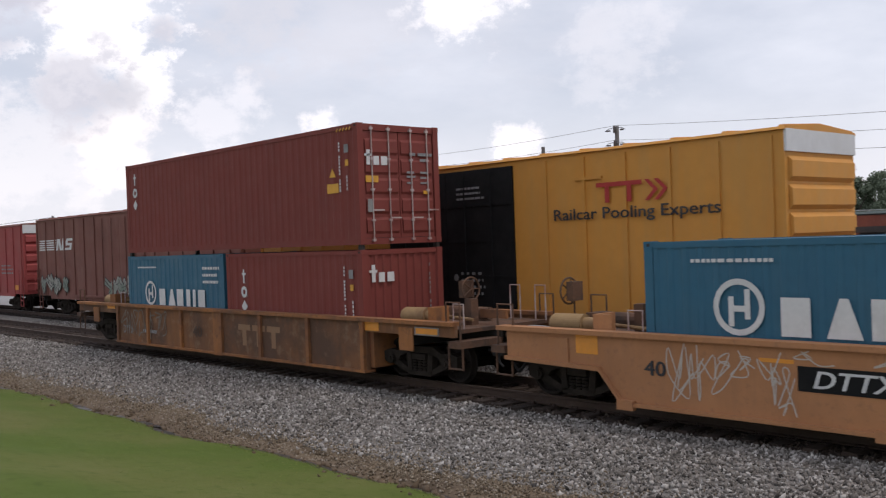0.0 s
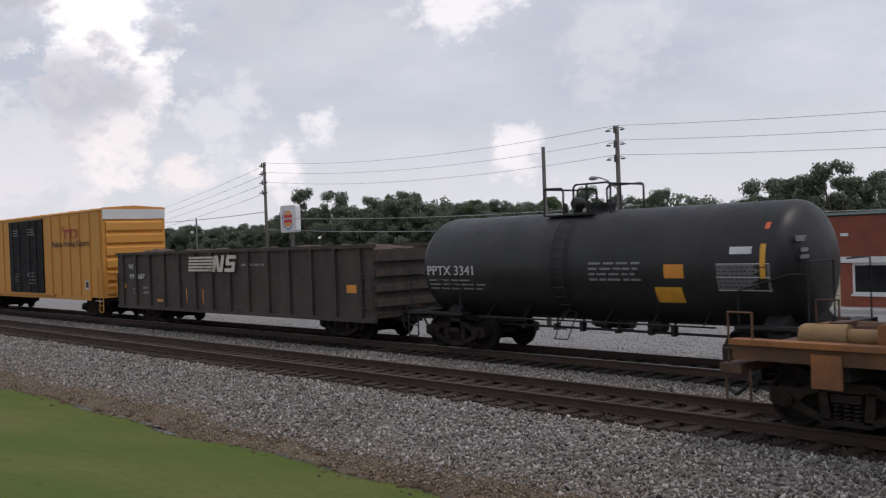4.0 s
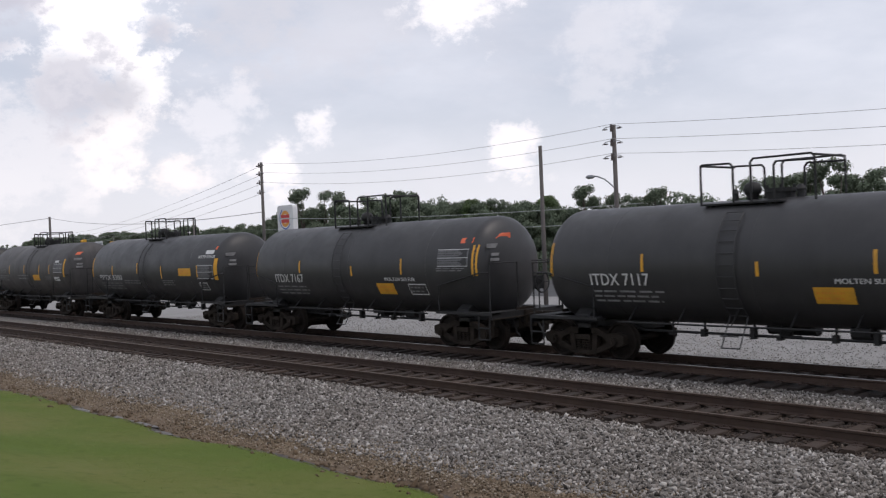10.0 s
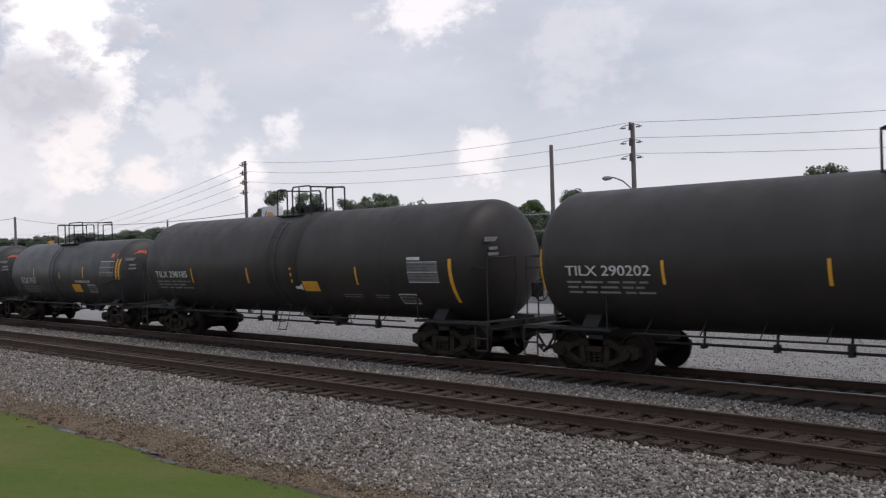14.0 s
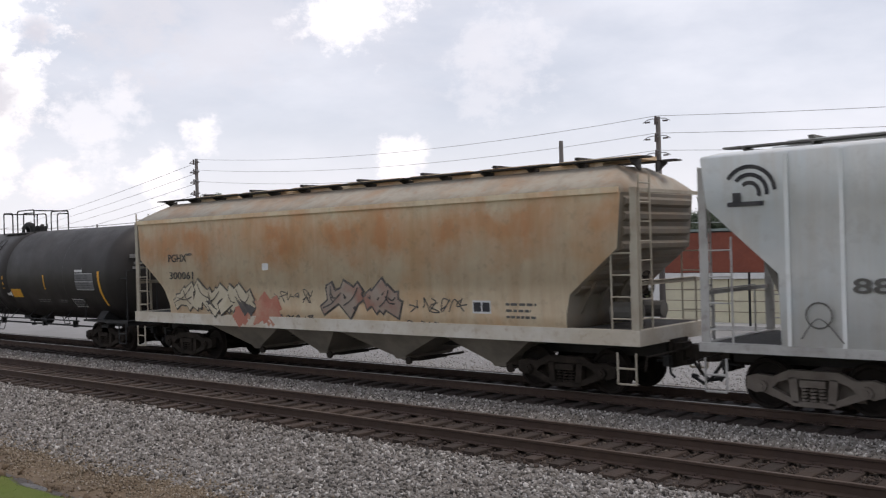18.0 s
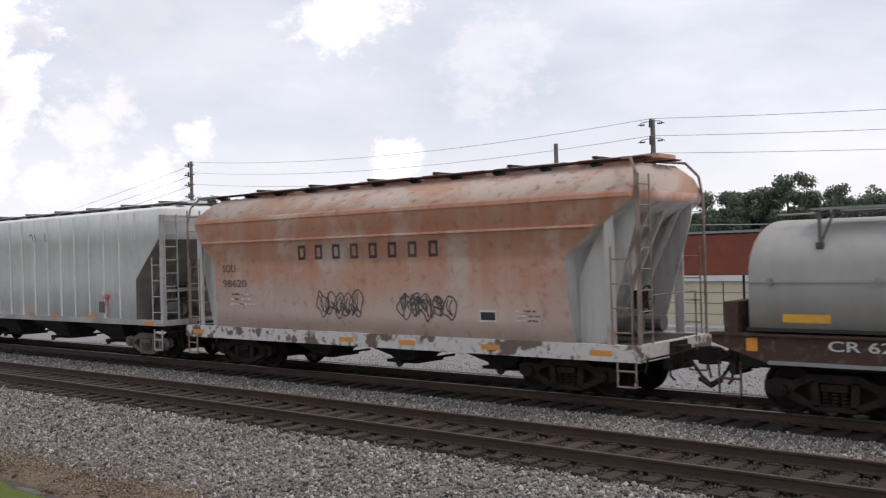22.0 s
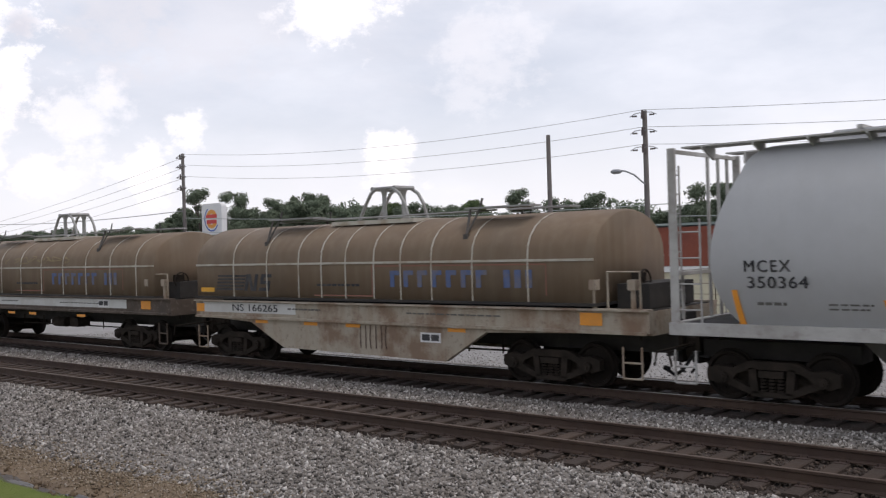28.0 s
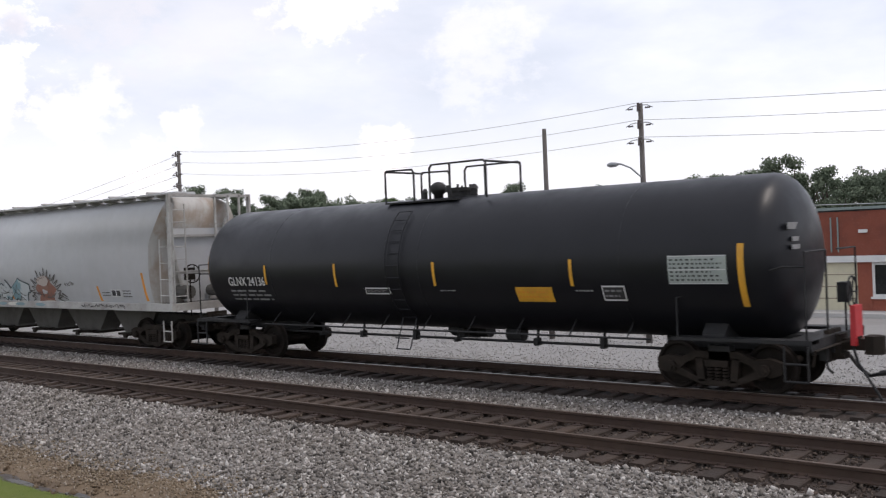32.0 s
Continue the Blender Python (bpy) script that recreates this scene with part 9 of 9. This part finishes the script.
def shore_word(x, z, k, n=6):
    """A ringed emblem and heavy block shapes along the foot of a container."""
    out = ring2(x + 0.35 * k, z + 0.36 * k, 0.3 * k, 0.38 * k, 24) + rect(x + 0.2 * k, x + 0.28 * k, z + 0.1 * k, z + 0.5 * k) + rect(x + 0.44 * k, x + 0.52 * k, z + 0.2 * k, z + 0.6 * k) + rect(x + 0.28 * k, x + 0.44 * k, z + 0.3 * k, z + 0.38 * k)
    cx = x + 0.95 * k
    for i in range(n):
        w = (0.5, 0.46, 0.5, 0.3, 0.22, 0.5)[i % 6] * k
        if i % 6 == 1:
            out += [[(cx, z), (cx + w, z), (cx + w * 0.62, z + 0.5 * k), (cx + w * 0.38, z + 0.5 * k)]]
        else:
            out += rect(cx, cx + w * 0.8, z, z + 0.5 * k)
        cx += w + 0.1 * k
    return out


def mark(name, polys, ob, mid, z0, material, label="", y=-1.224):
    return decal(name, [[(x - mid, z - z0) for x, z in p] for p in polys], lambda x, z: y, material, ob, label)


def door_mark(name, rows, ob, half, z0, material):
    bm = bm_new()
    for y0, y1, a, b in rows:
        box(bm, half + 0.0, half + 0.006, y0, y1, a - z0, b - z0)
    part(name, bm, material, ob)


M["cylinder"] = mat("worn_ochre_paint", (0.3, 0.19, 0.085), 0.75, second=(0.17, 0.09, 0.045), scale=2, amount=0.7)


def build_stack():
    # upper 40-foot box
    zt = 2.965
    ob, mid = container(-26.0, 12.19, zt, 2.76, M["maroon"], "maroon forty-foot container with white lettering and zinc lock rods", locks=0.115)
    mark("lettering", stacked_word(-25.35, 5.42, 0.36), ob, mid, zt, M["white"], "white upright mark")
    column = lambda x, z0, z1, n, w: [q for k in range(n) if k not in (4, 11) for q in rect(x, x + w, z0 + (z1 - z0) * k / n, z0 + (z1 - z0) * (k + 0.72) / n)]
    mark("serial_print", column(-14.53, 4.2, 5.36, 15, 0.05), ob, mid, zt, M["white"])
    mark("serial_print", column(-14.26, 4.22, 4.58, 4, 0.045), ob, mid, zt, M["white"])
    mark("size_panel", rect(-14.32, -14.16, 5.08, 5.27), ob, mid, zt, M["dimwhite"], "small pale printed panel")
    mark("height_mark", rect(-14.29, -14.17, 4.78, 4.92), ob, mid, zt, M["yellow"])
    mark("warning_label", rect(-15.02, -14.57, 4.18, 4.4), ob, mid, zt, M["yellow"])
    mark("warning_label", [[(-14.92, 4.55), (-14.66, 4.55), (-14.79, 4.76)]], ob, mid, zt, M["yellow"])
    for k in range(5):
        mark("hazard_stripe", [[(-14.6 + k * 0.12, 5.585), (-14.55 + k * 0.12, 5.585), (-14.51 + k * 0.12, 5.655), (-14.56 + k * 0.12, 5.655)]], ob, mid, zt, M["yellow"])
    door_mark("document_panel", [(-0.98, -0.82, 3.7, 4.0)], ob, 6.095, zt, M["galv"])
    door_mark("door_lettering", [(-0.98, -0.88, 4.78, 5.12), (-1.04, -0.82, 4.98, 5.03), (-0.78, -0.62, 4.78, 4.98), (-0.56, -0.38, 4.78, 4.98)], ob, 6.095, zt, M["white"])
    door_mark("door_print", [(0.3, 0.48, 5.02, 5.09), (0.56, 0.9, 5.02, 5.09), (0.93, 1.0, 5.02, 5.09), (0.62, 0.82, 4.89, 4.95), (0.2, 0.42, 4.6, 4.65), (0.2, 0.46, 4.5, 4.55), (0.2, 0.38, 4.36, 4.4), (0.62, 0.85, 4.6, 4.65), (0.62, 0.8, 4.48, 4.53), (0.62, 0.86, 4.36, 4.4)], ob, 6.095, zt, M["dimwhite"])
    door_mark("warning_label", [(-1.02, -0.66, 4.38, 4.53)], ob, 6.095, zt, M["yellow"])
    door_mark("warning_label", [(0.7, 0.85, 4.12, 4.2)], ob, 6.095, zt, M["yellow"])
    # lower pair of 20-foot boxes
    zb = 0.3
    ob, mid = container(-26.08, 6.06, zb, 2.55, M["teal_box"], "blue twenty-foot container with heavy white lettering")
    mark("lettering", shore_word(-24.85, 1.36, 0.98), ob, mid, zb, M["white"], "white ring and block shapes")
    mark("web_address", bars(-25.35, -24.0, 2.44, 2.56, 1, 3, 0.75, 9), ob, mid, zb, M["white"])
    mark("serial_print", bars(-21.2, -20.2, 1.98, 2.56, 3, 9, 0.75, 6), ob, mid, zb, M["white"])
    ob, mid = container(-19.86, 6.06, zb, 2.55, M["maroon"], "maroon twenty-foot container with a ribbed end wall and white lettering", doors=False)
    mark("lettering", stacked_word(-18.95, 2.42, 0.36), ob, mid, zb, M["white"], "white upright mark")
    mark("serial_print", column(-14.5, 1.3, 2.5, 15, 0.05), ob, mid, zb, M["white"])
    mark("serial_print", column(-14.2, 1.32, 1.72, 4, 0.045), ob, mid, zb, M["white"])
    mark("size_panel", rect(-14.3, -14.14, 2.2, 2.4), ob, mid, zb, M["dimwhite"], "small pale printed panel")
    mark("height_mark", rect(-14.26, -14.14, 1.92, 2.06), ob, mid, zb, M["yellow"])
    door_mark("serial_print", [(0.78, 0.81, 1.2 + k * 0.11, 1.27 + k * 0.11) for k in range(12) if k not in (4, 10)], ob, 3.03, zb, M["dimwhite"])
    door_mark("door_lettering", [(-0.95, -0.85, 2.1, 2.5), (-1.02, -0.8, 2.32, 2.38), (-0.75, -0.58, 2.1, 2.32), (-0.5, -0.3, 2.1, 2.32)], ob, 3.03, zb, M["white"])
    ob, mid = container(-6.12, 12.19, zb, 2.55, M["teal_box"], "blue forty-foot container with scuffed white lettering")
    mark("lettering", shore_word(-4.8, 1.4, 1.15), ob, mid, zb, M["white"], "scuffed white ring and block shapes")
    mark("web_address", bars(-5.22, -3.7, 2.46, 2.6, 1, 4, 0.75, 10), ob, mid, zb, M["white"])

    def well_car(a, b, t0, t1, paint, label, dirty, seed):
        """a..b: the well's ends; t0, t1: truck centres."""
        mid = (a + b) / 2
        car = thing("well_car", (mid, NEAR_Y, 0), label, "well car", "near train")
        e0, e1 = t0 - 1.75 - mid, t1 + 1.75 - mid
        A, B = a - mid, b - mid
        for y in (-1, 1):
            bm = bm_new()
            prism(bm, [(A - 0.0, 0.2), (B + 0.0, 0.2), (B + 0.45, 0.72), (e1 - 0.4, 0.78), (e1 - 0.4, 1.28), (e0 + 0.4, 1.28), (e0 + 0.4, 0.78), (A - 0.45, 0.72)][::-1] if not dirty else
                  [(A, 0.2), (B, 0.2), (B, 1.05), (e1 - 0.2, 1.05), (e1 - 0.2, 1.28), (e0 + 0.2, 1.28), (e0 + 0.2, 1.05), (A, 1.05)][::-1], *sorted((y * 1.38, y * 1.47)))
            side = part("side_girder", bm, M["well_web"] if dirty else paint, car)
            part("top_flange", boxes((e0 + 0.2, e1 - 0.2, *sorted((y * 1.3, y * 1.56)), 1.28, 1.36)), paint, side)
            part("bottom_flange", boxes((A, B, *sorted((y * 1.25, y * 1.55)), 0.14, 0.2)), paint, side)
            if not dirty:
                for p, q in (((A - 0.45, 0.72), (A, 0.2)), ((B + 0.45, 0.72), (B, 0.2)), ((A - 0.45, 0.72), (e0 + 0.4, 0.78)), ((B + 0.45, 0.72), (e1 - 0.4, 0.78))):
                    bm = bm_new()
                    (x0, z0), (x1, z1) = sorted((p, q))
                    prism(bm, [(x0, z0 - 0.04), (x1, z1 - 0.04), (x1, z1 + 0.03), (x0, z0 + 0.03)], *sorted((y * 1.38, y * 1.56)))
                    part("edge_flange", bm, paint, side)
            n = 7
            for k in range(n):
                x = A + 0.1 + k * (B - A - 0.2) / (n - 1)
                wide = 0.22 if k in (n // 2,) else 0.06
                if dirty:
                    part("rib", boxes((x - wide, x + wide, *sorted((y * 1.471, y * 1.545)), 0.12 if wide > 0.1 else 0.2, 1.28)), paint, side)
                elif k % 2 == 0:
                    part("lift_pad", boxes((x - 0.16, x + 0.16, *sorted((y * 1.471, y * 1.58)), 0.08, 0.24)), paint, side)
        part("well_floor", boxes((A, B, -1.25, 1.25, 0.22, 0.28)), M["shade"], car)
        for s, t, e in ((-1, t0 - mid, e0), (1, t1 - mid, e1)):
            w = A if s < 0 else B
            part("bulkhead", boxes((*sorted((w, w + s * 0.12)), -1.37, 1.37, 0.25, 1.25)), paint, car)
            part("end_deck", boxes((*sorted((w + s * 0.12, e - s * 0.2)), -1.3, 1.3, 1.12, 1.2)), M["well_dark"], car)
            part("draft_sill", boxes((*sorted((w + s * 0.12, e)), -0.3, 0.3, 0.74, 1.11)), M["shade"], car)
            part("end_step", boxes((*sorted((e, e - s * 0.35)), -1.5, 1.5, 0.84, 0.98)), M["well_dark"], car)
            part("bolster", boxes((t - 0.18, t + 0.18, -1.36, 1.36, 0.82, 1.1)), M["shade"], car)
            coupler(car, e - s * 0.1, s)
            for y in (-1.4, 1.4):
                bm = bm_new()
                pipe(bm, [(e - s * 0.1, y, 0.95), (e - s * 0.1, y, 1.75), (e - s * 0.5, y, 1.75), (e - s * 0.5, y, 1.2)], 0.022)
                pipe(bm, [(e - s * 0.05, y, 0.4), (e - s * 0.05, y, 0.9)], 0.022)
                pipe(bm, [(e - s * 0.45, y, 0.4), (e - s * 0.45, y, 0.9)], 0.022)
                rod(bm, (e - s * 0.05, y, 0.42), (e - s * 0.45, y, 0.42), 0.022)
                part("grab_iron", bm, M["well_dark"], car)
            part("hanger_plate", boxes((*sorted((e - s * 1.45, e - s * 1.9)), -1.5, -1.471, 0.72, 1.2)), paint, car)
        # brake rigging on the decks
        for s, t, e in ((-1, t0 - mid, e0), (1, t1 - mid, e1)):
            bm = bm_new()
            rod(bm, (t - 0.75, -0.75, 1.38), (t - 0.1, -0.69, 1.38), 0.18, 28)
            rod(bm, (t - 0.81, -0.757, 1.38), (t - 0.75, -0.75, 1.38), 0.15, 28, 0.18)
            rod(bm, (t - 0.1, -0.69, 1.38), (t + 0.42, -0.64, 1.38), 0.12, 24)
            rod(bm, (t + 0.42, -0.64, 1.38), (t + 1.2, -0.6, 1.33), 0.035, 8)
            box(bm, t - 0.4, t + 0.2, -0.85, -0.5, 1.2, 1.26)
            part("brake_cylinder", bm, M["cylinder"], car, "worn ochre brake cylinder")
            part("lever_bracket", boxes((t + 0.55, t + 0.63, -1.25, -0.75, 1.2, 1.62), (t + 0.55, t + 0.95, -1.27, -1.23, 1.36, 1.62)), paint, car)
            part("lever_guide", boxes((t + 1.0, t + 1.75, -0.2, -0.12, 1.34, 1.52)), paint, car)
            bm = bm_new()
            rod(bm, (t - 0.5, 0.5, 1.36), (t + 0.6, 0.5, 1.36), 0.14, 12)
            part("air_reservoir", bm, M["well_dark"], car)
            part("air_valve", boxes((t - 0.9, t - 0.65, 0.3, 0.8, 1.2, 1.48)), M["well_dark"], car)
            part("valve_post", boxes((t + 0.85, t + 1.05, -0.5, -0.3, 1.2, 1.75)), M["well_dark"], car)
            for dx, y, hgt in ((0.55, 1.2, 0.75), (1.3, 1.2, 0.75), (1.25, -1.2, 0.5)):
                bm = bm_new()
                pipe(bm, [(t + dx, y, 1.2), (t + dx, y, 1.2 + hgt), (t + dx + 0.3, y, 1.2 + hgt), (t + dx + 0.3, y, 1.2)], 0.016)
                part("hand_rail", bm, M["zinc"], car)
        hand_wheel(car, (t0 - mid - 0.75) if seed == 2 else (t1 - mid + 0.9), -0.35, 1.95, -1 if seed == 2 else 1, M["well_dark"], 0.25)
        running_gear(car, [t0 - mid, t1 - mid], False, "near")
        MOVERS["near"].append(car)
        return car, mid

    face = lambda x, z: -1.472
    rng = random.Random(5)
    car, mid = well_car(-26.42, -13.4, -28.0, -12.1, M["well"], "grimy rust-orange well car under the stacked containers", True, 1)
    faint = mat("faded_pale_print", (0.26, 0.15, 0.08), 0.8, second=(0.25, 0.12, 0.06), scale=3)
    for x in (-18.9, -18.2, -17.5):
        decal("faded_emblem", sub([[(x, 1.0), (x, 0.85), (x + 0.2, 0.85), (x + 0.2, 0.45), (x + 0.4, 0.45), (x + 0.4, 0.85), (x + 0.6, 0.85), (x + 0.6, 1.0)][::-1]], mid), face, faint, car, "faded slab shape")
    decal("faded_number", sub(lettering("DTTX", -26.0, -25.3, 0.45, 0.7) + bars(-24.6, -23.6, 0.45, 0.7, 1, 3, 0.8, 7), mid), face, M["dimwhite"], car)
    decal("faded_number", bold(sub(lettering("40", -21.4, -20.9, 0.55, 0.85), mid), 0.03), face, mat("worn_dark_print", (0.09, 0.05, 0.032), 0.8), car)
    decal("graffiti", sub(scrawl(rng, -26.2, -22.9, 0.35, 1.2, 8, 0.045, 6), mid), face, mat("chalky_scrawl", (0.2, 0.165, 0.13), 0.85, second=(0.09, 0.06, 0.04), scale=2, amount=0.7), car, lift=0.002)
    decal("reflector", sub(rect(-13.65, -12.95, 1.08, 1.27) + rect(-27.2, -26.6, 1.18, 1.28), mid), lambda x, z: -1.475, M["orange"], car)
    decal("reflector_border", sub(rect(-11.75, -11.0, 1.06, 1.23), mid), lambda x, z: -1.475, M["dimwhite"], car)
    decal("reflector", sub(rect(-11.71, -11.04, 1.085, 1.205), mid), lambda x, z: -1.475, M["orange"], car, lift=0.004)
    car, mid = well_car(-6.45, 6.6, -7.75, 8.0, M["well_new"], "orange well car with pale sprayed scrawls and a black number board", False, 2)
    decal("number_board", sub(rect(-3.35, -1.0, 0.66, 1.02), mid), face, M["box_black"], car, "black number board")
    decal("board_lettering", bold(sub(lettering("DTTX", -3.12, -1.9, 0.72, 0.96, shear=0.25), mid), 0.02), face, M["white"], car, lift=0.005)
    decal("board_number", sub(bars(-1.8, -1.1, 0.72, 0.96, 1, 3, 0.75, 5), mid), face, M["white"], car, lift=0.005)
    decal("car_size", bold(sub(lettering("40", -6.0, -5.6, 0.68, 0.92), mid), 0.02), face, M["darktext"], car)
    decal("reflector", sub(rect(-7.43, -6.95, 0.95, 1.27), mid), face, M["orange"], car)
    decal("reflector", sub(rect(-3.95, -3.4, 1.04, 1.1), mid), face, M["orange"], car)
    decal("graffiti", sub(scrawl(rng, -5.55, -3.3, 0.25, 1.24, 6, 0.022, 10) + scrawl(rng, -3.4, 6, 1.04, 1.26, 12, 0.02, 6) + scrawl(rng, -0.8, 6, 0.3, 1.2, 10, 0.022, 8), mid), face, mat("thin_pale_scrawl", (0.5, 0.44, 0.38), 0.8), car, lift=0.002)


build_stack()


# ---- the two tracks: rails, ties, tie plates ----
def rail_profile():
    half = [(0.07, -0.18), (0.07, -0.165), (0.012, -0.145), (0.01, -0.05), (0.036, -0.035), (0.036, -0.006)]
    return half + [(-a, b) for a, b in half[::-1]]


def tie_mesh(name, material):
    bm = bm_new()
    w = 0.115
    prism(bm, [(-w, -0.36), (w, -0.36), (w, -0.195), (w - 0.02, -0.182), (-w + 0.02, -0.182), (-w, -0.195)], -1.3, 1.3)
    for v in bm.verts:
        v.co += Vector((noise.noise(v.co * 3) * 0.012, noise.noise(v.co * 2 + Vector((9, 0, 0))) * 0.03, 0))
    me = bpy.data.meshes.new(name)
    bm.to_mesh(me)
    bm.free()
    me.materials.append(material)
    return me


def build_track(y, label, seed, tie, head):
    track = tagged(new("railway_track"), label, "railway track", kind="structure")
    track.location = (0, y, 0)
    for s in (-1, 1):
        bm = bm_new()
        prism(bm, [(s * 0.7525 + a, b) for a, b in rail_profile()], -600, 300, "x")
        rail = part("rail", bm, M["rail"], track)
        part("rail_head", boxes((-600, 300, s * 0.7525 - 0.031, s * 0.7525 + 0.031, -0.0055, 0.0)), head, rail, "worn running surface")
    rng = random.Random(seed)
    meshes = [tie_mesh("tie", tie) for _ in range(3)]
    plates, spikes, far = bm_new(), bm_new(), bm_new()
    x = -78.0
    while x < 8:
        t = place("tie", rng.choice(meshes), None, track)
        t.location = (x + rng.uniform(-0.02, 0.02), rng.uniform(-0.12, 0.12), rng.uniform(-0.012, 0.004))
        t.rotation_euler = (0, 0, radians(rng.uniform(-1.6, 1.6)))
        for s in (-1, 1):
            c = s * 0.7525
            box(plates, x - 0.09, x + 0.09, c - 0.18, c + 0.18, -0.184, -0.172)
            for dx, dy in ((-0.06, -0.1), (0.06, -0.1), (-0.06, 0.1), (0.06, 0.1)):
                box(spikes, x + dx - 0.012, x + dx + 0.012, c + dy - 0.015, c + dy + 0.015, -0.172, -0.14)
        x += 0.53
    tagged(part("tie_plates", plates, M["plate"], track), kind="stuff")
    tagged(part("spikes", spikes, M["plate"], track), kind="stuff")
    x = -78.53
    while x > -260:
        box(far, x - 0.11, x + 0.11, -1.3, 1.3, -0.36, -0.182)
        x -= 0.53
    tagged(part("distant_ties", far, tie, track), kind="stuff")


build_track(NEAR_Y, "near railway track with rusty rails on dark wooden ties", 31, M["tie"], M["railtop_dull"])
build_track(FAR_Y, "far railway track with polished rails on dark wooden ties", 32, M["tie_shaded"], M["railtop"])


# ---- motion ----
def far_x(t):
    """How far the far train has gone; the camera closes in on it between 13.4 and 15.4 s."""
    u = min(max((t - 13.2) / 2.2, 0), 1)
    drift = float(np.interp(t, [0, 2.5, 5, 7, 8, 9, 10.5, 12, 28, 29, 30, 31, LAST], [-1.3, -0.4, -0.24, -0.3, -0.25, -0.17, -0.07, 0, 0, 0.07, 0.25, 0.57, 1.11]))
    return FAR_V * t + FAR_SHIFT * u * u * (3 - 2 * u) + drift


def near_x(t):
    return NEAR_V * t


def motions():
    times = [0, 1, 2, 2.5, 3.5, 4.5, 5, 6, 7, 8, 9, 10.5, 12, 13, 13.5, 14, 14.5, 15, 15.5, 16, 18, 20, 22, 24, 26, 28, 29, 30, 31, LAST]
    for car in MOVERS["far"]:
        x, y, z = car.location
        walk(car, [(t, pose(x + far_x(t), y, z)) for t in times])
    for car in MOVERS["near"]:
        x, y, z = car.location
        walk(car, [(t, pose(x + near_x(t), y, z)) for t in times])
    # wheels roll while their car is in view, 70 degrees from row to row
    for wheel, dx, car, train in WHEELS:
        way, speed = (far_x, abs(FAR_V)) if train == "far" else (near_x, NEAR_V)
        start = HOME[car.name]
        s = start + wheel.parent.location.x + dx
        seen = [t for t in np.arange(0, LAST + 0.01, 0.1) if -48 < s + way(t) < 1]
        if not seen:
            continue
        step = radians(70) * WHEEL_R / speed
        ts = list(np.arange(seen[0], seen[-1] + step, step))
        rows, used = [], set()
        for t in [0.0] + ts + [LAST]:
            k = round(min(t, LAST) * FPS)
            if k in used:
                continue
            used.add(k)
            tt = k / FPS
            roll = (way(min(max(tt, ts[0]), ts[-1])) - way(ts[0])) / WHEEL_R
            rows.append((tt, pose(dx, 0, 0.46, 0, math.degrees(roll), 0)))
        walk(wheel, rows)


HOME = {car.name: car.location.x for train in MOVERS.values() for car in train}
motions()
